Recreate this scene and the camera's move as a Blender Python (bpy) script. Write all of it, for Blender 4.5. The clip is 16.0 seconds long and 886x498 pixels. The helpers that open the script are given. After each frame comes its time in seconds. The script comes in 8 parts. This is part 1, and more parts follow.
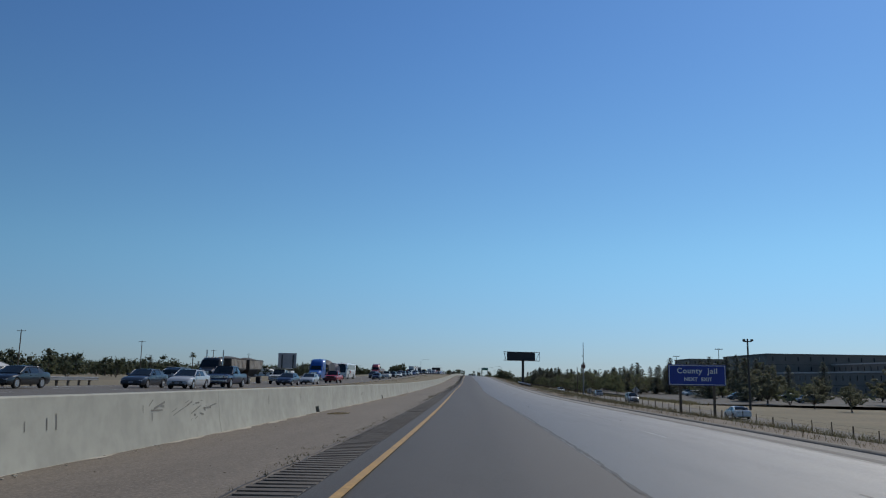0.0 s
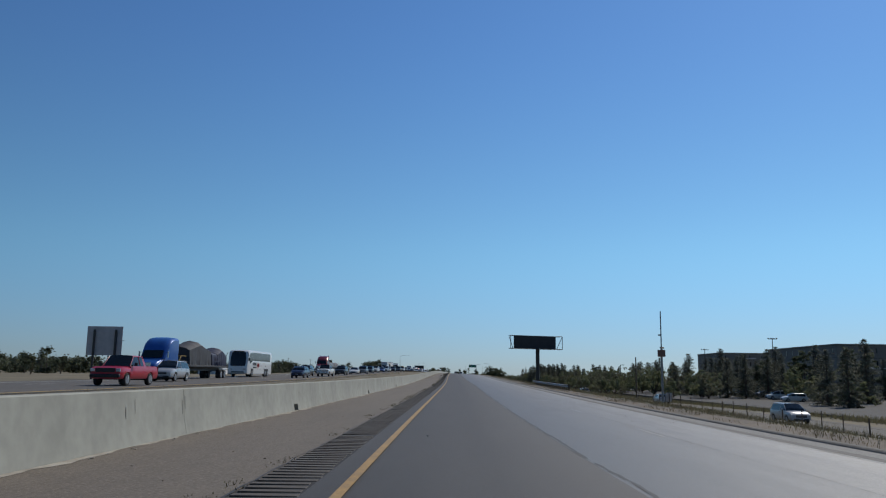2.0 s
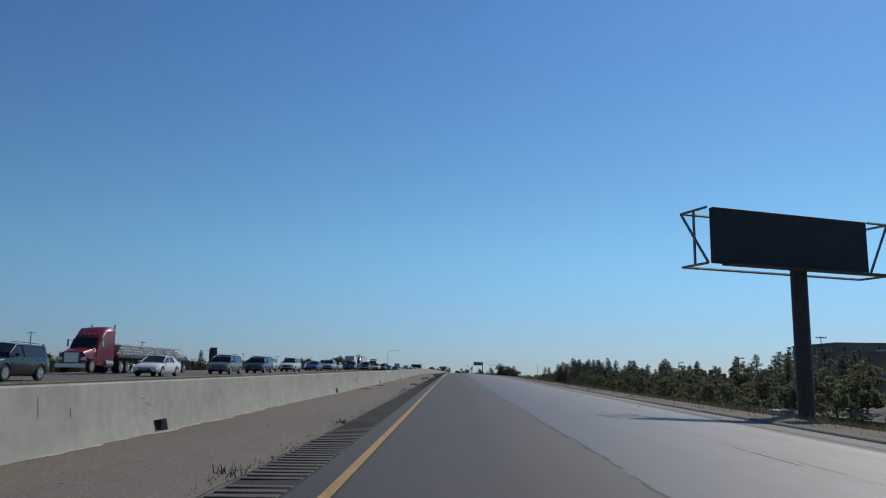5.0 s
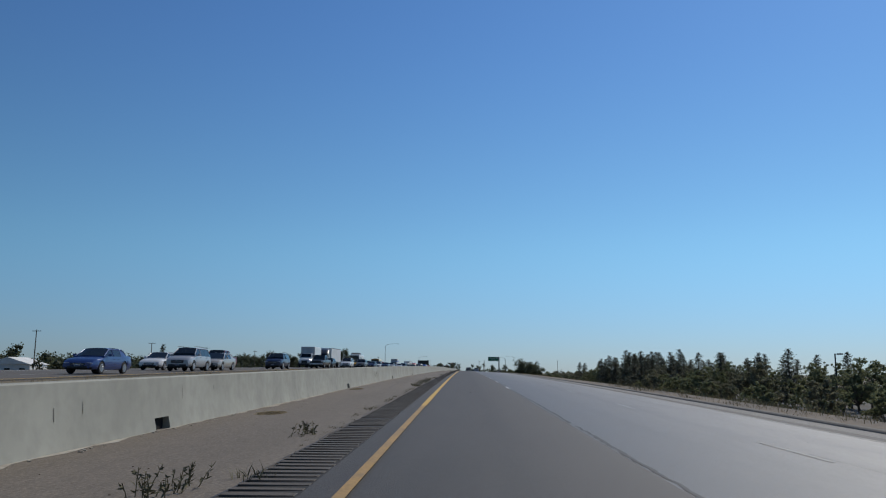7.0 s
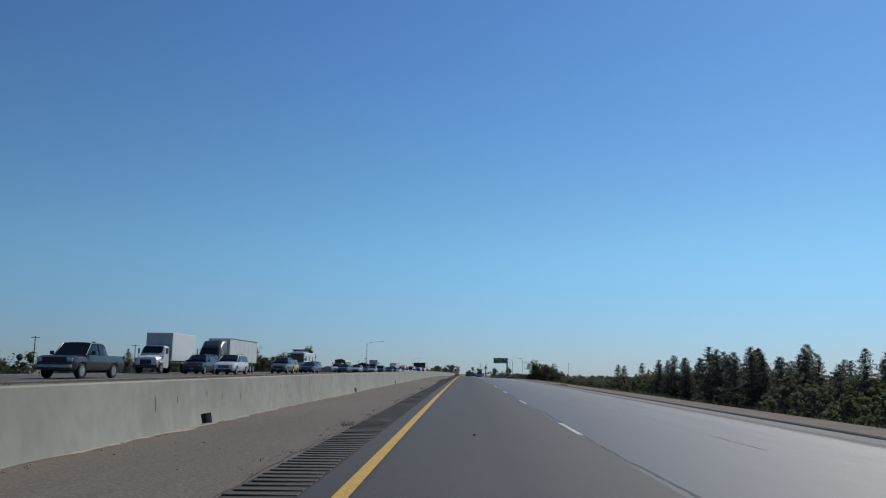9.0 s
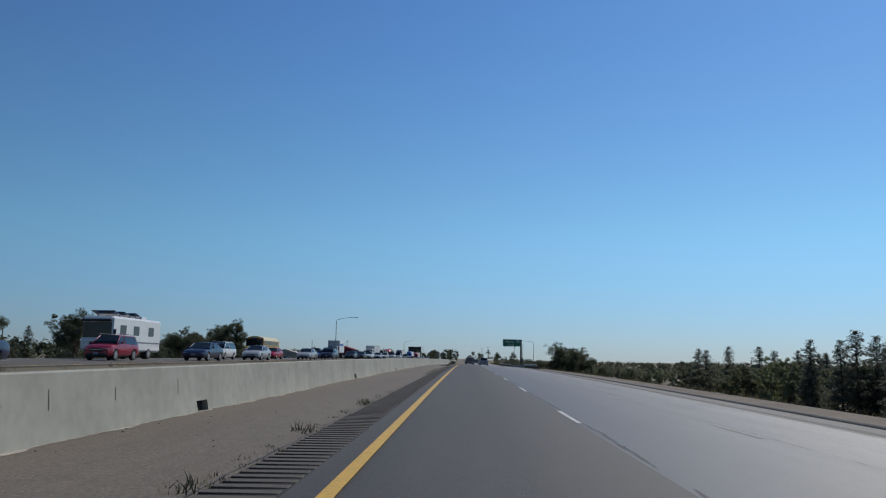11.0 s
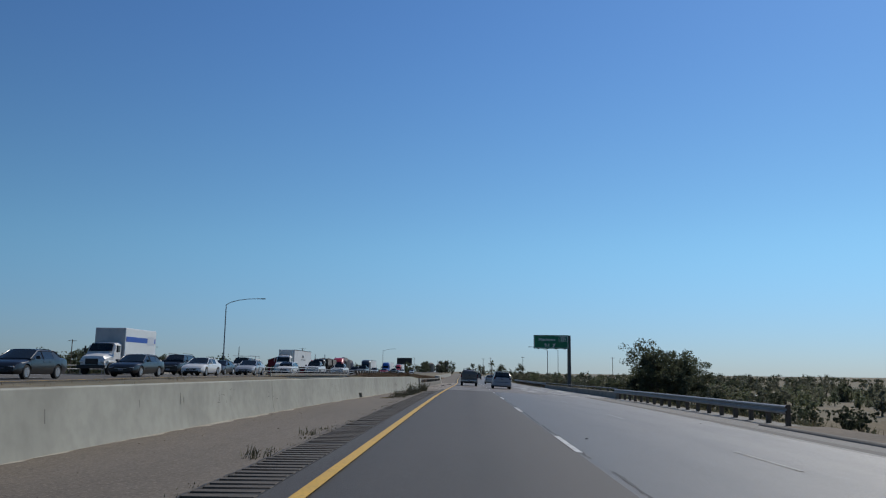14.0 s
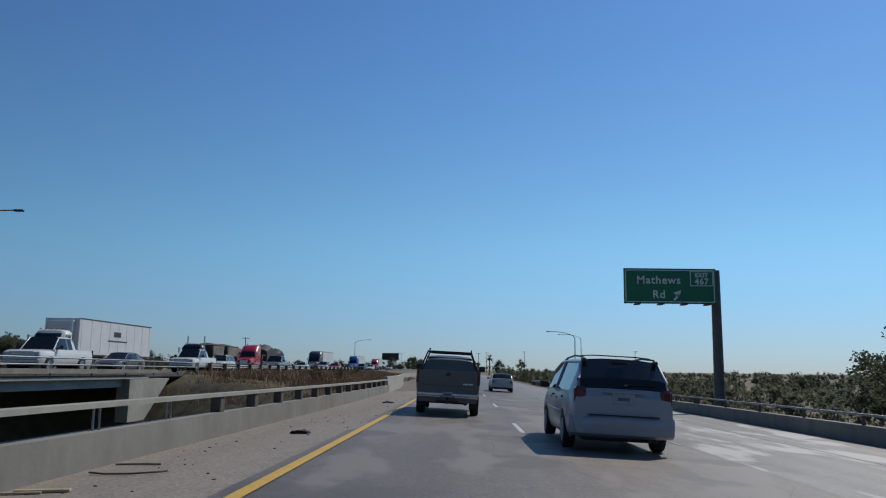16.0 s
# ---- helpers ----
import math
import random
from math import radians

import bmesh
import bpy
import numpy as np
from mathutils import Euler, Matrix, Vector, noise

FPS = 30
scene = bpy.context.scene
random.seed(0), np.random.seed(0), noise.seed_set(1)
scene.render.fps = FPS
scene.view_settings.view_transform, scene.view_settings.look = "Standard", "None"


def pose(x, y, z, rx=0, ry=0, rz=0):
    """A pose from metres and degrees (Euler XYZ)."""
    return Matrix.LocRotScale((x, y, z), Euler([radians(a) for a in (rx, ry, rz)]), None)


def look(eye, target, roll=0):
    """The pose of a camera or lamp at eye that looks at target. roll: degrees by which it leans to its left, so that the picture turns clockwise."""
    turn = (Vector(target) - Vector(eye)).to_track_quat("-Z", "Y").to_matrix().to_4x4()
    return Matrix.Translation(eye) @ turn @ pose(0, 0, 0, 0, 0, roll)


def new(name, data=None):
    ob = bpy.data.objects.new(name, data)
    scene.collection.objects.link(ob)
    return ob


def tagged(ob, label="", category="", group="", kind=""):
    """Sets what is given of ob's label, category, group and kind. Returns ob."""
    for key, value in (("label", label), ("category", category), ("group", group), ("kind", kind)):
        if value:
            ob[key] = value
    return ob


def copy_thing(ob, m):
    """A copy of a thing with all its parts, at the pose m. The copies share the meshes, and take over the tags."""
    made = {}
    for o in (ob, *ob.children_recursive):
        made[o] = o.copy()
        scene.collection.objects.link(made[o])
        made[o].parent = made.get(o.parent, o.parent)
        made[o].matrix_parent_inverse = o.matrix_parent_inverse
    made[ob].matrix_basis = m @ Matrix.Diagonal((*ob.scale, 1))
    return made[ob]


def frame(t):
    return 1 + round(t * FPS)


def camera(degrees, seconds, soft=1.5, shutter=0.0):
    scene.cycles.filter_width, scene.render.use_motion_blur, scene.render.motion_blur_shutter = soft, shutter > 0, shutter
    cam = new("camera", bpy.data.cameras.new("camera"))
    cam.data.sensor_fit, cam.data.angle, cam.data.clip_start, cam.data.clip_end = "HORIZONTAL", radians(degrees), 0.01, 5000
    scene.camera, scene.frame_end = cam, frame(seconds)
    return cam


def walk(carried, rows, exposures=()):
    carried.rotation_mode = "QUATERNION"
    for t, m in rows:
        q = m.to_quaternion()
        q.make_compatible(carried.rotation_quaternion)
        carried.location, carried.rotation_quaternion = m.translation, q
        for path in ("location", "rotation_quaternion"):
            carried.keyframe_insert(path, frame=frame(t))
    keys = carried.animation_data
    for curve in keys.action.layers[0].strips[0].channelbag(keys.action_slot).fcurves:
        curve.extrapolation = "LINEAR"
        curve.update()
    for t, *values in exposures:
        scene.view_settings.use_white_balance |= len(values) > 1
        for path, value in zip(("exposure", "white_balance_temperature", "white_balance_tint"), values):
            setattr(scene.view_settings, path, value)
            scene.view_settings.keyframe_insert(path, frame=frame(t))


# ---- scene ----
cam = camera(58.73, 16.0, soft=1.15)
# seconds, x, y, z, yaw to the left, pitch, roll
ROWS = [
    (0.0, 1.55, 3.09, 1.18, 2.38, 9.19, 0.95), (0.5, 1.43, 21.94, 1.07, 1.98, 9.24, 1.00),
    (1.0, 1.20, 40.56, 0.98, 1.72, 9.20, 0.78), (1.5, 0.97, 58.98, 0.88, 1.60, 9.11, 0.70),
    (2.0, 0.67, 77.59, 0.81, 1.29, 9.12, 0.83), (2.5, 0.47, 96.10, 0.76, 1.08, 9.20, 0.87),
    (3.0, 0.36, 114.75, 0.77, 0.91, 9.27, 0.78), (5.5, -0.09, 207.07, 1.27, 1.62, 8.92, 0.86),
    (6.0, -0.33, 225.85, 1.44, 1.88, 8.52, 1.00), (6.5, -0.54, 244.28, 1.61, 1.99, 8.54, 0.84),
    (7.0, -0.76, 262.13, 1.78, 2.03, 8.82, 0.50), (7.5, -0.96, 280.00, 1.98, 2.01, 9.00, 0.55),
    (8.0, -1.10, 297.35, 2.16, 2.01, 9.07, 0.61), (10.5, -1.63, 387.11, 2.85, 2.07, 8.25, 0.70),
    (11.0, -1.76, 405.56, 2.95, 2.02, 7.91, 0.92), (11.5, -1.83, 422.73, 3.03, 2.07, 8.03, 0.89),
    (12.0, -1.88, 440.18, 3.11, 2.10, 8.12, 1.17), (12.5, -1.95, 457.81, 3.17, 2.06, 8.18, 1.24),
    (13.0, -1.99, 475.58, 3.21, 2.04, 8.30, 1.05), (13.5, -1.96, 493.28, 3.23, 2.09, 8.68, 1.02),
    (14.0, -1.77, 510.71, 3.22, 1.90, 8.82, 0.71), (14.5, -1.78, 527.52, 3.20, 1.62, 8.90, 0.68),
    (15.0, -1.56, 544.83, 3.15, 1.62, 8.62, 0.66), (15.5, -1.35, 562.13, 3.08, 1.62, 8.54, 0.99),
    (16.0, -1.18, 579.00, 2.98, 1.48, 8.62, 0.76)]
walk(cam, [(t, pose(x, y, z, 90 + p, 0, w) @ pose(0, 0, 0, 0, 0, r)) for t, x, y, z, w, p, r in ROWS],
     [(0.0, 0.0, 6500, 10), (16.0, 0.0, 6500, 10)])

# ---- light: clear afternoon, sun ahead and to the right ----
SUN_EL, SUN_AZ = 45.0, 37.0     # degrees; azimuth clockwise from the driving direction
world = bpy.data.worlds.new("sky")
scene.world = world
world.use_nodes = True
wn = world.node_tree.nodes
sky = wn.new("ShaderNodeTexSky")
sky.sky_type, sky.sun_disc = "NISHITA", False
sky.sun_elevation, sky.sun_rotation = radians(SUN_EL), radians(SUN_AZ)
sky.air_density, sky.dust_density, sky.ozone_density, sky.altitude = 1.0, 0.2, 3.0, 0
wn["Background"].inputs["Strength"].default_value = 0.071
wl = world.node_tree.links
wtc = wn.new("ShaderNodeTexCoord")
wsep = wn.new("ShaderNodeSeparateXYZ")
wl.new(wtc.outputs["Generated"], wsep.inputs[0])
haze = wn.new("ShaderNodeMapRange")              # whitish haze low down, deep blue above
haze.interpolation_type = "SMOOTHSTEP"
haze.inputs[1].default_value, haze.inputs[2].default_value = 0.0, 0.17
wl.new(wsep.outputs[2], haze.inputs[0])
hue = wn.new("ShaderNodeMix")
hue.data_type = "RGBA"
hue.inputs[6].default_value, hue.inputs[7].default_value = (0.50, 0.69, 1.06, 1), (0.66, 0.99, 1.15, 1)
wl.new(haze.outputs[0], hue.inputs[0])
upper = wn.new("ShaderNodeMapRange")
upper.interpolation_type = "SMOOTHSTEP"
upper.inputs[1].default_value, upper.inputs[2].default_value = 0.17, 0.46
wl.new(wsep.outputs[2], upper.inputs[0])
deep = wn.new("ShaderNodeMix")
deep.data_type = "RGBA"
deep.inputs[7].default_value = (0.61, 0.94, 1.25, 1)
wl.new(hue.outputs[2], deep.inputs[6])
wl.new(upper.outputs[0], deep.inputs[0])
toward = wn.new("ShaderNodeVectorMath")           # glow on the sun's side of the sky
toward.operation = "DOT_PRODUCT"
toward.inputs[1].default_value = (math.sin(radians(SUN_AZ)), math.cos(radians(SUN_AZ)), 0)
wl.new(wtc.outputs["Generated"], toward.inputs[0])
glow = wn.new("ShaderNodeMapRange")
glow.inputs[1].default_value, glow.inputs[2].default_value, glow.inputs[3].default_value, glow.inputs[4].default_value = -0.4, 1.0, 0.71, 1.18
wl.new(toward.outputs["Value"], glow.inputs[0])
tint = wn.new("ShaderNodeMix")
tint.data_type, tint.blend_type = "RGBA", "MULTIPLY"
tint.inputs[0].default_value = 1.0
wl.new(sky.outputs["Color"], tint.inputs[6])
wl.new(deep.outputs[2], tint.inputs[7])
side = wn.new("ShaderNodeVectorMath")
side.operation = "SCALE"
wl.new(tint.outputs[2], side.inputs[0])
wl.new(glow.outputs[0], side.inputs["Scale"])
wl.new(side.outputs["Vector"], wn["Background"].inputs["Color"])
sun = new("sun", bpy.data.lights.new("sun", "SUN"))
sun.data.energy, sun.data.angle, sun.data.color = 2.85, radians(0.53), (1.0, 0.935, 0.82)
se, sa = radians(SUN_EL), radians(SUN_AZ)
sun.matrix_world = look((math.sin(sa) * math.cos(se) * 900, math.cos(sa) * math.cos(se) * 900, math.sin(se) * 900), (0, 0, 0))

# ---- materials ----
MATS = {}


def mat(name, color, rough=0.6, metal=0.0, vary=0.0, scale=4.0, bump=0.0, bump_scale=30.0, coat=0.0,
        trans=0.0, island=False, rand=0.0, emit=0.0, dark=None, fine=0.0, fine_scale=60.0, streak=0.0):
    """Principled material with variation at two scales, bump, and per-object or per-island difference."""
    if name in MATS:
        return MATS[name]
    m = bpy.data.materials.new(name)
    m.use_nodes = True
    n, l = m.node_tree.nodes, m.node_tree.links
    b = n["Principled BSDF"]
    b.inputs["Roughness"].default_value, b.inputs["Metallic"].default_value = rough, metal
    b.inputs["Coat Weight"].default_value, b.inputs["Transmission Weight"].default_value = coat, trans
    b.inputs["Coat Roughness"].default_value = 0.06
    base = (*color, 1)
    b.inputs["Base Color"].default_value = base
    last = None
    tc = n.new("ShaderNodeTexCoord")

    def mixin(fac, to):
        nonlocal last
        x = n.new("ShaderNodeMix")
        x.data_type = "RGBA"
        if last:
            l.new(last, x.inputs[6])
        else:
            x.inputs[6].default_value = base
        x.inputs[7].default_value = (*to, 1)
        l.new(fac, x.inputs[0])
        last = x.outputs[2]

    def ramp(src, lo, hi, top):
        r = n.new("ShaderNodeMapRange")
        r.inputs[1].default_value, r.inputs[2].default_value, r.inputs[3].default_value, r.inputs[4].default_value = lo, hi, 0, top
        l.new(src, r.inputs[0])
        return r.outputs[0]
    shade = dark or tuple(c * 0.45 for c in color)
    if vary:
        t = n.new("ShaderNodeTexNoise")
        t.inputs["Scale"].default_value, t.inputs["Detail"].default_value = scale, 5
        l.new(tc.outputs["Object"], t.inputs["Vector"])
        mixin(ramp(t.outputs["Fac"], 0.38, 0.72, vary), shade)
    if fine:
        t = n.new("ShaderNodeTexNoise")
        t.inputs["Scale"].default_value, t.inputs["Detail"].default_value = fine_scale, 3
        l.new(tc.outputs["Object"], t.inputs["Vector"])
        mixin(ramp(t.outputs["Fac"], 0.4, 0.65, fine), tuple(c * 0.4 for c in color))
    if streak:                                    # rain and rust runs down upright faces
        for sc, k in ((1.1, 1.0), (4.0, 0.6)):
            mp = n.new("ShaderNodeMapping")
            mp.inputs["Scale"].default_value = (sc, sc, sc * 0.08)
            l.new(tc.outputs["Object"], mp.inputs[0])
            t = n.new("ShaderNodeTexNoise")
            t.inputs["Scale"].default_value, t.inputs["Detail"].default_value = 1.0, 5
            l.new(mp.outputs[0], t.inputs["Vector"])
            mixin(ramp(t.outputs["Fac"], 0.5, 0.74, streak * k), tuple(c * 0.5 for c in color))
    if rand:
        if island:
            src = n.new("ShaderNodeNewGeometry").outputs["Random Per Island"]
        else:
            src = n.new("ShaderNodeObjectInfo").outputs["Random"]
        mixin(ramp(src, 0, 1, rand), tuple(min(1, c * 0.35 + 0.01) for c in color))
    if last:
        l.new(last, b.inputs["Base Color"])
    if bump:
        t = n.new("ShaderNodeTexNoise")
        t.inputs["Scale"].default_value, t.inputs["Detail"].default_value = bump_scale, 4
        l.new(tc.outputs["Object"], t.inputs["Vector"])
        u = n.new("ShaderNodeBump")
        u.inputs["Strength"].default_value, u.inputs["Distance"].default_value = bump, 0.02
        l.new(t.outputs["Fac"], u.inputs["Height"])
        l.new(u.outputs["Normal"], b.inputs["Normal"])
    if emit:
        b.inputs["Emission Color"].default_value, b.inputs["Emission Strength"].default_value = base, emit
    MATS[name] = m
    return m


def road_mat(name, color, worn, tracks, stain=0.5, rough=0.75, cracks=0.0, blend=None, patch=None, mottle=0.0):
    """Pavement: aggregate grain, long streaks along the lanes, tyre tracks across the lane (UV: metres across, metres along)."""
    m = mat(name, color, rough, bump=0.38, bump_scale=45)
    n, l = m.node_tree.nodes, m.node_tree.links
    b = n["Principled BSDF"]
    uv = n.new("ShaderNodeUVMap")
    uv.uv_map = "road"
    sep = n.new("ShaderNodeSeparateXYZ")
    l.new(uv.outputs[0], sep.inputs[0])
    col = None

    def noise_at(sx, sy, detail=4):
        mp = n.new("ShaderNodeMapping")
        mp.inputs["Scale"].default_value = (sx, sy, 1)
        l.new(uv.outputs[0], mp.inputs[0])
        t = n.new("ShaderNodeTexNoise")
        t.inputs["Scale"].default_value, t.inputs["Detail"].default_value = 1.0, detail
        l.new(mp.outputs[0], t.inputs["Vector"])
        return t.outputs["Fac"]

    def put(fac, lo, hi, top, to):
        nonlocal col
        r = n.new("ShaderNodeMapRange")
        r.inputs[1].default_value, r.inputs[2].default_value, r.inputs[4].default_value = lo, hi, top
        l.new(fac, r.inputs[0])
        x = n.new("ShaderNodeMix")
        x.data_type = "RGBA"
        l.new(r.outputs[0], x.inputs[0])
        if col:
            l.new(col, x.inputs[6])
        else:
            x.inputs[6].default_value = (*color, 1)
        x.inputs[7].default_value = (*to, 1)
        col = x.outputs[2]
    put(noise_at(1.1, 0.05), 0.35, 0.7, stain, worn)
    put(noise_at(0.25, 0.09), 0.45, 0.75, stain * 0.7, tuple(c * 0.6 for c in color))
    if tracks:
        w = n.new("ShaderNodeMath")
        w.operation = "SINE"
        k = n.new("ShaderNodeMath")
        k.operation = "MULTIPLY_ADD"
        k.inputs[1].default_value, k.inputs[2].default_value = 2 * math.pi / 1.83, tracks
        l.new(sep.outputs[0], k.inputs[0])
        l.new(k.outputs[0], w.inputs[0])
        put(w.outputs[0], 0.1, 1.0, 0.35, tuple(c * 0.55 for c in color))
    put(noise_at(4.5, 1.6, 5), 0.42, 0.72, 0.4, tuple(c * 0.62 for c in color))
    put(noise_at(7, 3, 4), 0.5, 0.75, 0.4, tuple(min(1, c * 1.45) for c in color))
    put(noise_at(24, 20, 3), 0.5, 0.72, 0.65, tuple(min(1, c * 2.1) for c in color))
    put(noise_at(17, 14, 3), 0.5, 0.74, 0.6, tuple(c * 0.4 for c in color))
    if cracks:
        v = n.new("ShaderNodeTexVoronoi")
        v.feature = "DISTANCE_TO_EDGE"
        v.inputs["Scale"].default_value = 0.33
        l.new(uv.outputs[0], v.inputs["Vector"])
        put(v.outputs["Distance"], cracks, 0.0, 0.7, tuple(c * 0.25 for c in color))
    if mottle:                                    # oil, patches and polished stretches
        put(noise_at(0.9, 0.16, 6), 0.5, 0.66, mottle, tuple(c * 0.62 for c in color))
        put(noise_at(2.2, 0.5, 6), 0.52, 0.7, mottle * 0.8, tuple(min(1, c * 1.3) for c in color))
    if patch:                                     # bleached patches of uneven outline
        put(noise_at(0.75, 0.2, 6), 0.52, 0.585, 0.75, patch)
        put(noise_at(0.5, 0.35, 6), 0.56, 0.62, 0.6, tuple(c * 0.55 for c in color))
    if blend:                                     # worn over towards the neighbouring lane; also carries the right lanes' painted glare
        o0, o1, top, to = blend
        put(sep.outputs[0], o0, o1, top, to)
    l.new(col, b.inputs["Base Color"])
    return m


ASPHALT = road_mat("dark asphalt", (0.034, 0.028, 0.0235), (0.054, 0.044, 0.037), 1.2, rough=0.68, blend=(1.9, 3.75, 0.8, (0.078, 0.067, 0.057)), mottle=0.4)
# brightens to the right: sun glare on those lanes is in the base colour
OLD_ROAD = road_mat("worn grey pavement", (0.215, 0.183, 0.15), (0.28, 0.243, 0.2), 2.4, rough=0.5, blend=(10.5, 3.5, 0.95, (0.078, 0.067, 0.057)), mottle=0.5)
OPP_ROAD = road_mat("far carriageway asphalt", (0.1, 0.091, 0.08), (0.14, 0.128, 0.113), 0.5, rough=0.9)
SHOULDER = road_mat("tan concrete shoulder", (0.14, 0.115, 0.086), (0.185, 0.155, 0.12), 0, 0.6, 0.85)
RIGHT_SH = road_mat("gravelly shoulder asphalt", (0.17, 0.16, 0.145), (0.24, 0.22, 0.19), 0, 0.7, 0.8)
SH_DARK = road_mat("dark shoulder asphalt", (0.105, 0.094, 0.08), (0.15, 0.134, 0.115), 0, 0.6, 0.8)
DECK = road_mat("concrete bridge deck", (0.115, 0.096, 0.08), (0.2, 0.17, 0.145), 1.2, 0.9, 0.6, 0.004, patch=(0.2, 0.175, 0.15))
DECK_PALE = road_mat("dusty concrete deck", (0.22, 0.188, 0.155), (0.28, 0.245, 0.205), 0, 0.6, 0.8)
DECK_WHITE = road_mat("whitish patched deck", (0.145, 0.132, 0.118), (0.30, 0.28, 0.255), 2.4, 1.0, 0.6, patch=(0.5, 0.475, 0.44))
# the grooves' shade is put into this near-black base, against paler ridges
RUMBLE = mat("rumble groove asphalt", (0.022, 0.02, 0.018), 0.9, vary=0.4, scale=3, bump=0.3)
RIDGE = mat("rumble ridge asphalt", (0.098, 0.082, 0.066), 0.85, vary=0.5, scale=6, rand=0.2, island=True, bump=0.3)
CONCRETE = mat("barrier concrete", (0.375, 0.37, 0.315), 0.85, vary=0.8, scale=0.6, dark=(0.275, 0.27, 0.23), bump=0.06, bump_scale=9,
               rand=0.06, fine=0.2, fine_scale=3.4, streak=0.1)
CONC_GREY = mat("bridge concrete", (0.27, 0.255, 0.222), 0.85, vary=0.45, scale=0.8, bump=0.15, bump_scale=14, fine=0.12, fine_scale=4, streak=0.45)
STAIN = mat("dark scuff on concrete", (0.20, 0.19, 0.165), 0.9, vary=0.5, scale=9)
# near-black: paints the shade inside drain openings, and colours the panel joints
VOID = mat("drain shadow soil", (0.012, 0.011, 0.01), 0.95)
YELLOW = mat("yellow road paint", (0.66, 0.39, 0.04), 0.6, vary=0.45, scale=3, dark=(0.45, 0.27, 0.05), fine=0.4, fine_scale=25)
OLD_YELLOW = mat("worn yellow road paint", (0.43, 0.25, 0.06), 0.65, vary=0.8, scale=2.2, dark=(0.25, 0.16, 0.06), fine=0.5, fine_scale=22)
WHITE_LINE = mat("white road paint", (0.62, 0.61, 0.58), 0.6, vary=0.6, scale=2.5, dark=(0.3, 0.29, 0.28), fine=0.4, fine_scale=22)
WORN_LINE = mat("worn white road paint", (0.42, 0.40, 0.365), 0.7, vary=0.9, scale=1.6, dark=(0.24, 0.22, 0.2), fine=0.5, fine_scale=18)
TAR = mat("crack sealing tar", (0.04, 0.037, 0.034), 0.7, vary=0.4, scale=8)
STEEL = mat("galvanised steel", (0.30, 0.305, 0.31), 0.55, 0.6, vary=0.4, scale=5, fine=0.2)
DARK_STEEL = mat("weathered dark steel", (0.07, 0.065, 0.062), 0.6, 0.4, vary=0.5, scale=3)
WOOD = mat("weathered timber post", (0.13, 0.10, 0.075), 0.9, vary=0.5, scale=5, bump=0.3)
DIRT = mat("dry dirt", (0.2, 0.158, 0.112), 0.95, vary=0.6, scale=0.3, bump=0.4, bump_scale=6, fine=0.4, fine_scale=5)


